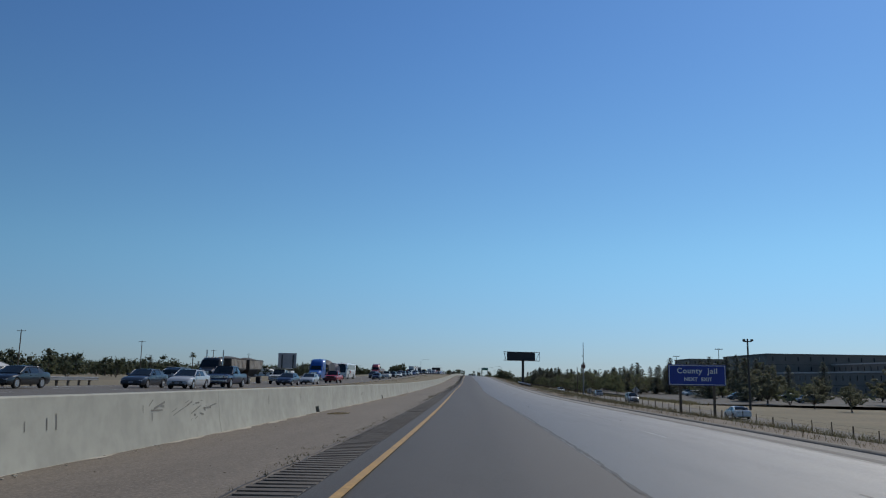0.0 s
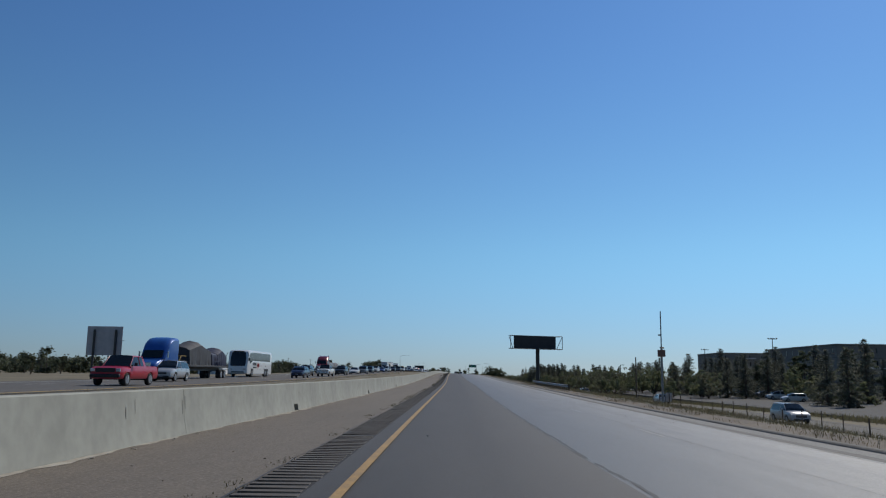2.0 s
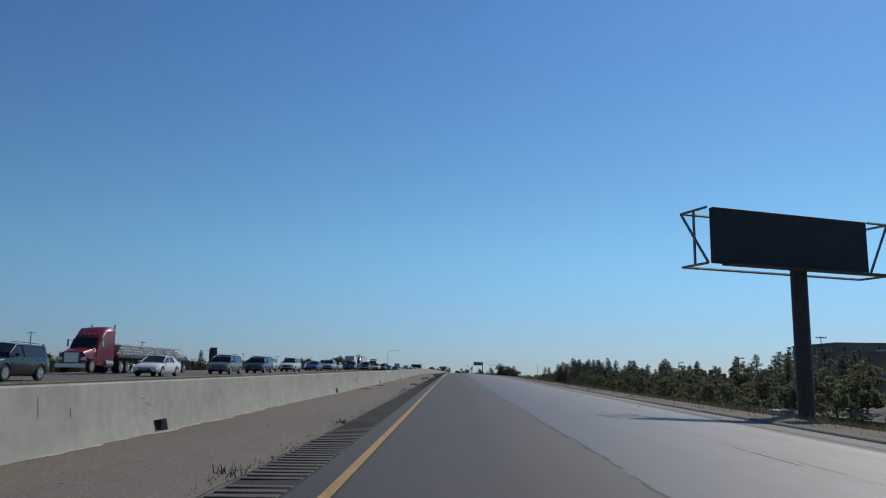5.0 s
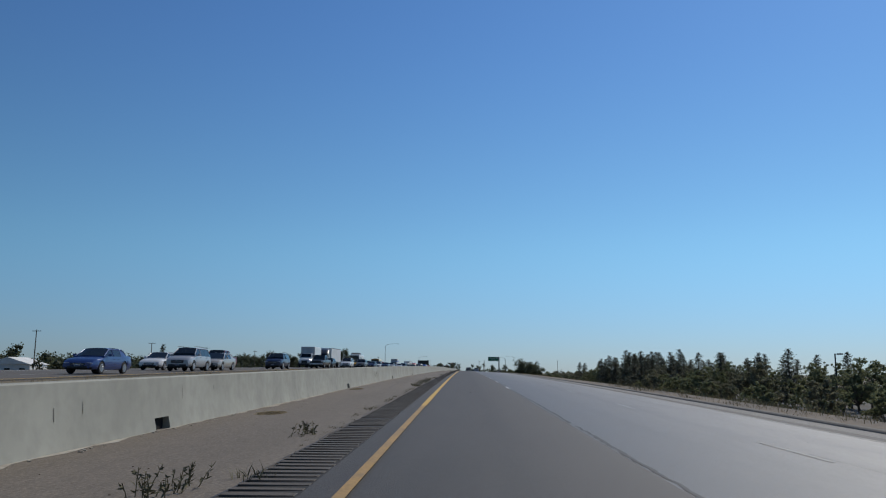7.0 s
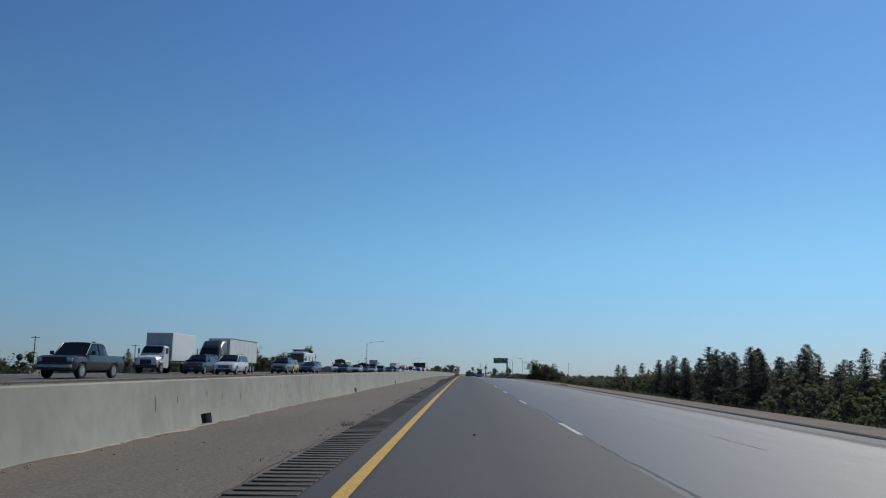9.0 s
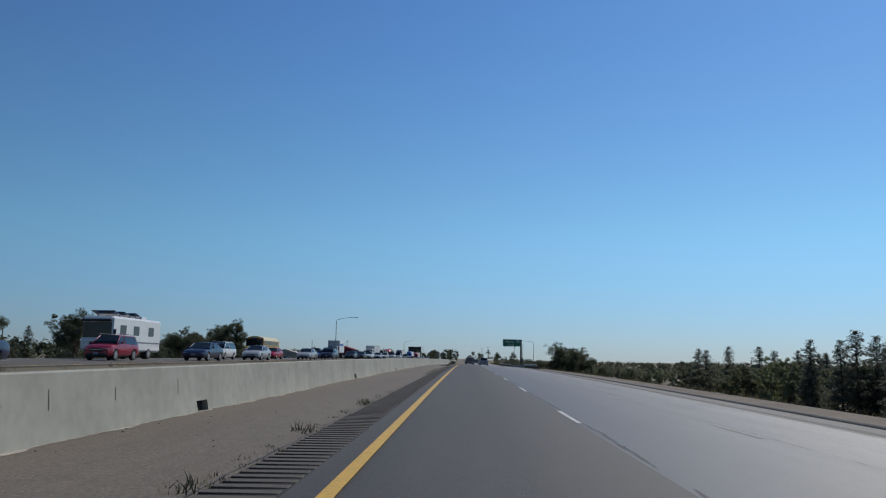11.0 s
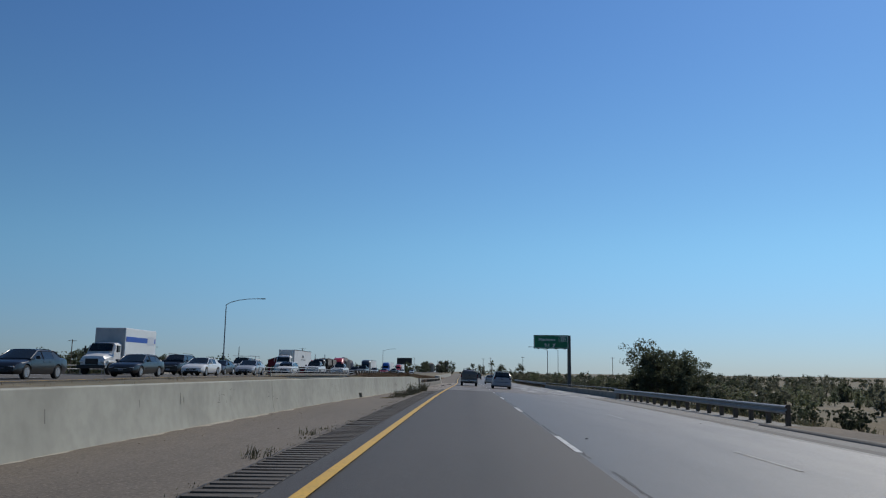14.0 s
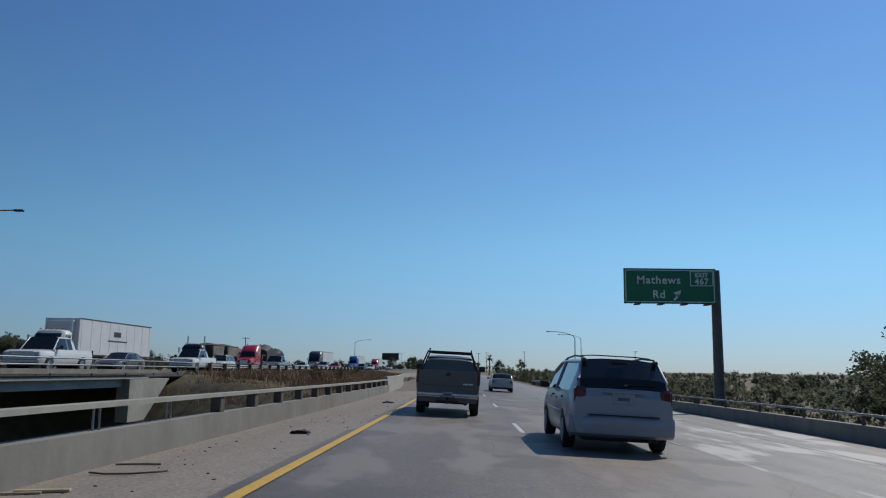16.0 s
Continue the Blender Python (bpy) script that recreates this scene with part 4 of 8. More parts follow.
    part("front_bumper", Shape().box((0, top + 0.02, 0.6), (W * 0.92, 0.2, 0.2), 0.05), CHROME if colour != "red" else BLACK, root)
    part("rear_bumper", Shape().box((0, -top - 0.06, 0.655), (W * 0.95, 0.17, 0.1), 0.025).box((-0.55, -top - 0.05, 0.6), (0.7, 0.12, 0.08), 0.03).box((0.55, -top - 0.05, 0.6), (0.7, 0.12, 0.08), 0.03), CHROME if hero else BLACK, root, "scuffed chrome step bumper" if hero else "")
    part("underbody", Shape().box((0, 0, 0.45), (W * 0.6, L * 0.86, 0.16), 0.03).box((0, yr, 0.39), (1.3, 0.12, 0.12), 0.03), BLACK, root)
    part("tailgate", Shape().box((0, -top + 0.0, 0.95 + up), (W * 0.8, 0.05, 0.46), 0.02), p, root)
    part("tailgate_handle", Shape().box((0, -top - 0.03, 1.07 + up), (0.13, 0.03, 0.09), 0.012), BLACK, root)
    for sx in (-1, 1):
        part("headlight", Shape().box((sx * W * 0.39, top - 0.04, 0.9 + up), (0.28, 0.14, 0.2), 0.04), CLEAR_LAMP, root)
        part("tail_light", Shape().box((sx * (h - 0.06), -top + 0.035, 0.98 + up), (0.1, 0.09, 0.42), 0.025), RED_LAMP, root)
        part("mirror", Shape().box((sx * (h + 0.13), c0 - 0.3, 1.27 + up), (0.2, 0.1, 0.2), 0.04).box((sx * (h + 0.02), c0 - 0.28, 1.22 + up), (0.14, 0.05, 0.05)), BLACK, root)
        for y in (yf, yr):
            wheel(root, sx * (h - 0.14), y, r, 0.26)
    plate_on(root, 0, -top - 0.165, 0.66)
    if hero:
        rk = Shape()
        for sx in (-1, 1):
            for y, q in ((c3 - 0.2, 0.2), (-top + 0.35, 0.0)):
                rk.tube([(sx * (h - 0.08), y, 1.33), (sx * 0.68, y, 1.93), (sx * 0.68, y, 1.95 + q * 0.6)], 0.024, 6)
            rk.tube([(sx * 0.68, c1 - 0.2, 1.94), (sx * 0.68, -top + 0.25, 1.93)], 0.02, 6)
        for y in (c1 - 0.1, c3 - 0.2, -top + 0.35):
            rk.tube([(-0.69, y, 1.95), (0.69, y, 1.95)], 0.026, 6)
        part("ladder_rack", rk, BLACK, root, "black tubular steel ladder rack")
        part("hitch", Shape().box((0, -top - 0.1, 0.44), (0.1, 0.22, 0.1), 0.01).box((0, -top - 0.02, 0.46), (0.7, 0.08, 0.07), 0.01).lathe([(0.02, 0.5), (0.045, 0.53), (0.045, 0.57), (0.02, 0.6)], (0, -top - 0.17, 0), 10, "z"), DARK_STEEL, root)
        part("exhaust", Shape().tube([(0.55, -top + 0.6, 0.4), (0.55, -top - 0.02, 0.38)], 0.035, 8), DARK_STEEL, root)
        part("emblem", Shape().box((0.62, -top - 0.027, 0.99), (0.3, 0.008, 0.045), 0.003), CHROME, root)
        for sx in (-1, 1):
            part("mud_flap", Shape().box((sx * (h - 0.16), yr - 0.48, 0.42), (0.28, 0.02, 0.34)), BLACK, root)
            part("seat", Shape().box((sx * 0.42, c2 + 0.45, 1.05), (0.5, 0.16, 0.6), 0.06).box((sx * 0.42, c2 + 0.43, 1.45), (0.26, 0.1, 0.18), 0.04), SEAT, root)
    if utility:
        wmat = mat("white service body", (0.7, 0.7, 0.68), 0.45, vary=0.3, scale=3, dark=(0.5, 0.49, 0.46))
        b = Shape().box((0, (c3 - 0.1 - top) / 2 - 0.1, 1.25), (2.15, c3 + top - 0.2, 0.95), 0.03)
        ob = part("service_body", b, wmat, root, "white steel service body")
        for sx in (-1, 1):
            for k in range(4):
                part("locker_door", Shape().box((sx * 1.085, c3 - 0.5 - k * 0.52, 1.25), (0.02, 0.46, 0.82), 0.008), wmat, ob)
        part("ladder_rack", Shape().tube([(-0.95, c3 - 0.2, 1.72), (-0.95, -top + 0.1, 1.72), (-0.95, -top + 0.1, 2.05), (-0.95, c0 - 0.4, 2.05)], 0.03, 5)
             .tube([(0.95, c3 - 0.2, 1.72), (0.95, -top + 0.1, 1.72), (0.95, -top + 0.1, 2.05), (0.95, c0 - 0.4, 2.05)], 0.03, 5)
             .tube([(-0.95, c3 - 0.3, 2.05), (0.95, c3 - 0.3, 2.05)], 0.03, 5).tube([(-0.95, c3 - 0.3, 1.7), (-0.95, c3 - 0.3, 2.05)], 0.03, 5)
             .tube([(0.95, c3 - 0.3, 1.7), (0.95, c3 - 0.3, 2.05)], 0.03, 5), STEEL, root)
    return root


def hero_minivan(m):
    """The dusty silver minivan in the next lane, seen from behind."""
    root = car("van", "icesilver", m)
    root.name = "minivan"
    tagged(root, "dusty pale silver minivan with black roof rails in the middle lane", "minivan", "none")
    del root["group"]
    L, W, H = SPECS["van"][:3]
    top = L / 2
    for ob in [c for c in root.children if c.name.split(".")[0] in ("tail_light", "bumper", "roof_rail") and (c.name[0] == "r" or c.data.vertices[0].co.y < 0)]:
        bpy.data.objects.remove(ob)
    p = paint("icesilver")
    for sx in (-1, 1):
        part("tail_light", Shape().box((sx * (W / 2 - 0.195), -top + 0.115, 1.0), (0.22, 0.22, 0.42), 0.08), RED_LAMP, root, "tall wrap-round red tail lamp")
        part("roof_rail", Shape().tube([(sx * 0.68, y, z) for y, z in ((0.5, 1.7), (0.35, 1.76), (-0.9, 1.8), (-1.95, 1.76), (-2.08, 1.7))], 0.02, 6)
             .box((sx * 0.68, 0.45, 1.71), (0.07, 0.22, 0.07), 0.02).box((sx * 0.68, -2.03, 1.7), (0.07, 0.22, 0.08), 0.02), BLACK, root, "black roof rail")
        part("seat", Shape().box((sx * 0.42, -0.9, 1.0), (0.5, 0.16, 0.6), 0.06).box((sx * 0.42, -0.93, 1.38), (0.26, 0.1, 0.18), 0.04), SEAT, root)
        part("seat", Shape().box((sx * 0.45, 0.75, 1.0), (0.5, 0.16, 0.6), 0.06).box((sx * 0.45, 0.72, 1.38), (0.26, 0.1, 0.18), 0.04), SEAT, root)
        part("door_trim", Shape().box((sx * (W / 2 - 0.005), 0.1, 0.66), (0.02, 2.3, 0.07), 0.008), p, root)
        for k, y in enumerate((1.15, 0.12)):
            part("door_handle", Shape().box((sx * (W / 2 - 0.012), y - 0.42, 0.92), (0.035, 0.2, 0.04), 0.012), p, root)
    bp, bv = Shape(), []
    for i in range(13):
        a = -1 + i / 6
        bx, by = a * (W / 2 - 0.015), -top - 0.1 + 0.2 * abs(a) ** 3.2
        bv += [(bx, by + 0.16, 0.3), (bx, by + 0.03, 0.36), (bx, by, 0.5), (bx, by, 0.62), (bx, by + 0.05, 0.69), (bx, by + 0.22, 0.7)]
    bp.add(bv, [(i * 6 + j, i * 6 + j + 1, i * 6 + j + 7, i * 6 + j + 6) for i in range(12) for j in range(5)])
    part("bumper", bp, p, root, "painted rear bumper")
    part("crossbar", Shape().tube([(-0.68, -1.6, 1.79), (-0.4, -1.6, 1.81), (0.4, -1.6, 1.81), (0.68, -1.6, 1.79)], 0.013, 6), BLACK, root)
    part("bumper_pad", Shape().box((0, -top - 0.04, 0.703), (W * 0.66, 0.08, 0.02), 0.008), BLACK, root)
    part("licence_lamp_bar", Shape().box((0, -top - 0.0, 1.13), (0.74, 0.05, 0.05), 0.015), p, root, "painted bar above the plate")
    part("plate_recess", Shape().box((0, -top + 0.004, 1.01), (0.42, 0.03, 0.22), 0.01), p, root)
    plate_on(root, 0, -top - 0.016, 1.01)
    part("brake_light", Shape().box((0, -top + 0.44, 1.73), (0.3, 0.04, 0.03), 0.01), BLACK, root)
    part("rear_wiper", Shape().tube([(0.04, -top + 0.06, 1.26), (0.28, -top + 0.075, 1.28), (0.6, -top + 0.08, 1.27)], 0.01, 5).box((0.04, -top + 0.05, 1.25), (0.07, 0.05, 0.05), 0.015), BLACK, root)
    part("exhaust", Shape().tube([(0.5, -top + 0.7, 0.3), (0.5, -top + 0.02, 0.27)], 0.03, 8), DARK_STEEL, root)
    return root


def axle(root, y, r=0.5, w=0.28, half=1.05, dual=False):
    for sx in (-1, 1):
        wheel(root, sx * half, y, r, w * (2 if dual else 1))


def tractor(root, p, yn, sleeper=True, aero=False):
    """A conventional tractor with its nose at yn; returns the back of its cab."""
    s = Shape()
    # bonnet, cab and sleeper as rounded lofts
    prof = [(yn, 0.75, 1.35, 0.75), (yn - 0.15, 0.6, 1.6, 0.95), (yn - 0.9, 0.6, 1.8, 1.05), (yn - 1.7, 0.6, 1.95, 1.12)]
    cab = [(yn - 1.7, 0.6, 1.95, 1.15), (yn - 2.3, 0.6, 2.85, 1.12), (yn - 2.55, 0.6, 3.0, 1.12), (yn - 3.1, 0.6, 3.55 if sleeper else 3.0, 1.12),
           (yn - (4.7 if sleeper else 3.3), 0.6, 3.7 if sleeper else 3.0, 1.12)]
    if aero:                                          # sloping bonnet and a tall rounded roof fairing
        prof = [(yn, 0.5, 1.2, 0.8), (yn - 0.22, 0.45, 1.5, 1.02), (yn - 0.9, 0.45, 1.72, 1.13), (yn - 1.6, 0.45, 1.9, 1.19)]
        cab = [(yn - 1.6, 0.45, 1.92, 1.2), (yn - 2.2, 0.45, 2.72, 1.17), (yn - 2.4, 0.45, 3.05, 1.19), (yn - 2.75, 0.45, 3.5, 1.22), (yn - 3.3, 0.45, 3.85, 1.25),
               (yn - 4.0, 0.45, 4.0, 1.26), (yn - 5.0, 0.45, 4.0, 1.26)]
    for name, pr in (("bonnet", prof), ("cab", cab)):
        b, vs = Shape(), []
        for y, zb, zt, w in pr:
            vs += [(-w * 0.96, y, zb), (-w, y, zb + 0.3), (-w, y, zt - 0.28), (-w * 0.82, y, zt - 0.05), (-w * 0.4, y, zt), (w * 0.4, y, zt), (w * 0.82, y, zt - 0.05), (w, y, zt - 0.28), (w, y, zb + 0.3), (w * 0.96, y, zb)]
        k = 10
        fs = [(i * k + j, i * k + (j + 1) % k, (i + 1) * k + (j + 1) % k, (i + 1) * k + j) for i in range(len(pr) - 1) for j in range(k)]
        b.add(vs, fs + [tuple(range(k)), tuple((len(pr) - 1) * k + j for j in range(k))])
        part(name, b, p, root, smooth=40)
    f = 0.2 if aero else 0.0
    part("windscreen", Shape().add([(-0.98, yn - 1.76 + f, 2.0), (0.98, yn - 1.76 + f, 2.0), (0.92, yn - 2.22 + f * 0.7, 2.68), (-0.92, yn - 2.22 + f * 0.7, 2.68),
                                    (-0.98, yn - 1.72 + f, 2.03), (0.98, yn - 1.72 + f, 2.03), (0.92, yn - 2.18 + f * 0.7, 2.72), (-0.92, yn - 2.18 + f * 0.7, 2.72)],
                                   [(0, 1, 2, 3), (7, 6, 5, 4), (0, 4, 5, 1), (1, 5, 6, 2), (2, 6, 7, 3), (3, 7, 4, 0)]), GLASS, root)
    for sx in (-1, 1):
        part("side_window", Shape().box((sx * 1.125, yn - 2.75, 2.3), (0.03, 0.75, 0.6), 0.01), GLASS, root)
        part("headlight", Shape().box((sx * 0.86, yn - 0.08, 1.05), (0.34, 0.2, 0.24), 0.06), CLEAR_LAMP, root)
        part("mirror", Shape().box((sx * 1.38, yn - 2.0, 2.3), (0.1, 0.18, 0.6), 0.03).tube([(sx * 1.1, yn - 2.1, 2.5), (sx * 1.38, yn - 2.0, 2.5)], 0.02, 5), CHROME, root)
        if aero:
            part("fairing", Shape().box((sx * 1.18, yn - 4.4, 0.75), (0.08, 2.6, 0.75), 0.03), p, root)
        else:
            part("exhaust_pipe", Shape().tube([(sx * 0.95, yn - 3.5 - 1.4 * sleeper, 1.0), (sx * 0.95, yn - 3.5 - 1.4 * sleeper, 3.9)], 0.075, 8), CHROME, root)
        part("fuel_tank", Shape().tube([(sx * 0.95, yn - 3.2, 0.75), (sx * 0.95, yn - 4.5, 0.75)], 0.3, 12), CHROME, root)
        part("fender", Shape().box((sx * 1.0, yn - 0.95, 1.08), (0.42, 1.25, 0.14), 0.06), p, root)
    part("grille", Shape().box((0, yn + 0.01, 1.15), (1.1, 0.1, 0.75), 0.05), CHROME, root)
    part("front_bumper", Shape().box((0, yn + 0.12, 0.55), (2.3, 0.2, 0.38), 0.06), CHROME, root)
    for k in range(5):
        part("roof_light", Shape().box((-0.8 + 0.4 * k, yn - 2.5, 3.05), (0.14, 0.1, 0.08), 0.025), AMBER, root)
    part("chassis", Shape().box((0, yn - 4.2, 0.8), (0.9, 7.0, 0.3), 0.02), DARK_STEEL, root)
    axle(root, yn - 1.0, 0.52, 0.3, 1.0)
    for k in (6.0, 7.3):
        axle(root, yn - k, 0.52, 0.3, 0.92, True)
    return yn - 4.9


def trailer_wheels(root, ys):
    for y in ys:
        axle(root, y, 0.5, 0.28, 0.92, True)


def semi(colour, cargo, length, m, label, decal=None, day_cab=False, aero=False):
    """Tractor and trailer. cargo: van, flat (tarped load), metal (strapped sheets), hopper (two bottom-dump trailers)."""
    root = thing("semi_truck", label, "truck", m, "vehicles in the traffic queue")
    yn = length / 2
    back = tractor(root, paint(colour), yn, cargo != "hopper" and not day_cab, aero) + (1.2 if day_cab else 0)
    y0, y1 = back - 0.35, -length / 2
    mid, ln = (y0 + y1) / 2, y0 - y1
    white = mat("trailer skin", (0.68, 0.68, 0.67), 0.45, vary=0.3, scale=1.2, dark=(0.5, 0.49, 0.46))
    if cargo == "van":
        t = part("trailer", Shape().box((0, mid, 2.55), (2.5, ln, 2.75), 0.04), white, root, "white box trailer")
        n = max(3, int(ln / 1.5))
        for k in range(n):
            for sx in (-1, 1):
                part("rib", Shape().box((sx * 1.255, y1 + 0.4 + (ln - 0.8) * k / (n - 1), 2.55), (0.015, 0.05, 2.6)), white, t)
        for sx in (-1, 1):
            part("top_rail", Shape().box((sx * 1.255, mid, 3.9), (0.03, ln, 0.08)), DARK_STEEL, t)
            part("bottom_rail", Shape().box((sx * 1.255, mid, 1.22), (0.03, ln, 0.1)), DARK_STEEL, t)
            if decal:
                part("lettering_bar", Shape().box((sx * 1.268, mid + 0.2, 2.95), (0.008, 1.3, 0.4)), DARK_STEEL, t, "grey painted lettering panel")
                part("lettering_bar", Shape().box((sx * 1.268, mid + 0.1, 2.4), (0.008, 3.6, 0.1)), DARK_STEEL, t)
        part("reefer_unit", Shape().box((0, y0 + 0.15, 3.2), (1.9, 0.35, 1.1), 0.08), white, root)
        trailer_wheels(root, (y1 + 1.2, y1 + 2.5))
        part("chassis", Shape().box((0, mid, 1.0), (1.0, ln * 0.9, 0.3), 0.02), DARK_STEEL, root)
    elif cargo in ("flat", "metal"):
        part("trailer_deck", Shape().box((0, mid, 1.35), (2.5, ln, 0.22), 0.03), DARK_STEEL, root)
        part("chassis", Shape().box((0, mid, 1.05), (0.9, ln * 0.9, 0.4), 0.02), DARK_STEEL, root)
        tarp = mat("dark tarpaulin", (0.05, 0.05, 0.055), 0.7, vary=0.6, scale=1.0, bump=0.8, bump_scale=2)
        sheet = mat("stacked metal sheet", (0.36, 0.37, 0.38), 0.4, 0.6, vary=0.6, scale=3, dark=(0.1, 0.1, 0.1))
        rng = random.Random(int(length * 10))
        if cargo == "flat":
            navy_tarp = mat("dark blue tarpaulin", (0.03, 0.036, 0.07), 0.65, vary=0.6, scale=1.4, bump=0.8, bump_scale=3)
            for a, b, hgt, cloth in ((0.2, 0.62, 2.55, tarp), (0.64, 0.76, 1.5, navy_tarp), (0.77, 0.97, 2.1, navy_tarp)):
                c, l2 = y0 - ln * (a + b) / 2, ln * (b - a)
                s = Shape()
                n, vs = 22, []
                for i in range(n + 1):
                    y = c + l2 / 2 - l2 * i / n
                    e = min(1.0, 0.72 + 0.6 * min(i, n - i) / n) if hgt > 2 else 1.0
                    d = 0.07 * math.sin(i * 2.6) + rng.uniform(-0.04, 0.04)      # hanging folds
                    g = hgt * (e + rng.uniform(-0.015, 0.015))
                    half = [(1.22 + d * 0.6, 0.0), (1.2 + d, g * 0.25), (1.16 - d * 0.7, g * 0.55), (1.12 + d * 0.3, g * 0.8), (0.72, g * 0.93), (0, g)]
                    vs += [(-x, y, 1.46 + z) for x, z in half] + [(x, y, 1.46 + z) for x, z in half[-2::-1]]
                s.add(vs, [(i * 11 + q, i * 11 + (q + 1) % 11, (i + 1) * 11 + (q + 1) % 11, (i + 1) * 11 + q) for i in range(n) for q in range(11)] + [tuple(range(11)), tuple(n * 11 + q for q in range(11))])
                part("tarped_load", s, cloth, root, "load under a dark creased tarpaulin", smooth=28)
            part("load_frame", Shape().tube([(-0.9, y0 - 0.9, 1.46), (-0.9, y0 - 1.5, 2.3), (-0.9, y0 - 3.0, 2.3), (-0.9, y0 - 3.4, 1.46)], 0.05, 6)
                 .tube([(0.9, y0 - 0.9, 1.46), (0.9, y0 - 1.5, 2.3), (0.9, y0 - 3.0, 2.3), (0.9, y0 - 3.4, 1.46)], 0.05, 6).tube([(-0.9, y0 - 1.5, 2.3), (0.9, y0 - 1.5, 2.3)], 0.05, 6), mat("dull yellow steel", (0.42, 0.27, 0.05), 0.6, vary=0.4, scale=5), root, "yellow tubular load frame")
        else:
            for k in range(4):
                part("metal_sheet", Shape().box((rng.uniform(-0.04, 0.04), mid + ln * 0.02, 1.6 + 0.22 * k), (2.2 - 0.28 * k, ln * (0.94 - 0.06 * k), 0.2), 0.03), sheet, root, "strapped stack of long metal sheets")
            for k in range(7):
                part("strap", Shape().tube([(-1.24, y1 + 1 + (ln - 2) * k / 6, 1.4), (-0.75, y1 + 1 + (ln - 2) * k / 6, 2.4), (0.75, y1 + 1 + (ln - 2) * k / 6, 2.4), (1.24, y1 + 1 + (ln - 2) * k / 6, 1.4)], 0.025, 4), AMBER, root)
        trailer_wheels(root, (y1 + 1.0, y1 + 2.3))
    else:                                             # two hopper trailers
        dark = mat("grimy hopper steel", (0.07, 0.062, 0.055), 0.7, 0.2, vary=0.7, scale=1.5, dark=(0.03, 0.027, 0.024))
        pale = mat("dusty hopper panel", (0.36, 0.315, 0.26), 0.7, vary=0.7, scale=1.2, dark=(0.2, 0.17, 0.14))
        ln2 = (y0 - y1) / 2 - 0.6
        for q in range(2):
            yc = y0 - 0.3 - ln2 / 2 - q * (ln2 + 1.0)
            s = Shape()
            a, b = ln2 / 2, ln2 / 2 - 1.2
            s.add([(-1.2, yc - a, 3.0), (1.2, yc - a, 3.0), (1.2, yc + a, 3.0), (-1.2, yc + a, 3.0),
                   (-1.2, yc - a + 0.35, 1.75), (1.2, yc - a + 0.35, 1.75), (1.2, yc + a - 0.35, 1.75), (-1.2, yc + a - 0.35, 1.75),
                   (-0.5, yc - b + 0.6, 1.0), (0.5, yc - b + 0.6, 1.0), (0.5, yc + b - 0.6, 1.0), (-0.5, yc + b - 0.6, 1.0)],
                  [(0, 1, 5, 4), (1, 2, 6, 5), (2, 3, 7, 6), (3, 0, 4, 7), (4, 5, 9, 8), (5, 6, 10, 9), (6, 7, 11, 10), (7, 4, 8, 11), (8, 9, 10, 11)])
            t = part("hopper", s, dark, root, "grimy ribbed steel hopper", smooth=0)
            for k in range(11):
                for sx in (-1, 1):
                    part("side_panel", Shape().box((sx * 1.225, yc - a + 0.55 + (ln2 - 1.1) * k / 10, 2.4), (0.07, (ln2 - 1.1) / 10 * 0.7, 1.05), 0.02), pale, t)
            for sx in (-1, 1):
                part("top_rail", Shape().box((sx * 1.22, yc, 3.0), (0.1, ln2, 0.1), 0.02), dark, t)
            part("load", Shape().add([(-1.1, yc - a + 0.1, 2.95), (1.1, yc - a + 0.1, 2.95), (1.1, yc + a - 0.1, 2.95), (-1.1, yc + a - 0.1, 2.95), (0, yc - a * 0.4, 3.3), (0, yc + a * 0.4, 3.3)],
                                     [(0, 1, 4), (1, 2, 5, 4), (2, 3, 5), (3, 0, 4, 5)]), mat("dark hopper cover", (0.045, 0.04, 0.035), 0.8, vary=0.5, scale=2), t, "dark mesh cover over the load")
            part("chassis", Shape().box((0, yc, 0.95), (0.9, ln2, 0.25)), DARK_STEEL, root)
            trailer_wheels(root, (yc - a + 0.55,) if q == 0 else (yc - a + 0.55, yc + a - 0.6))
    return root


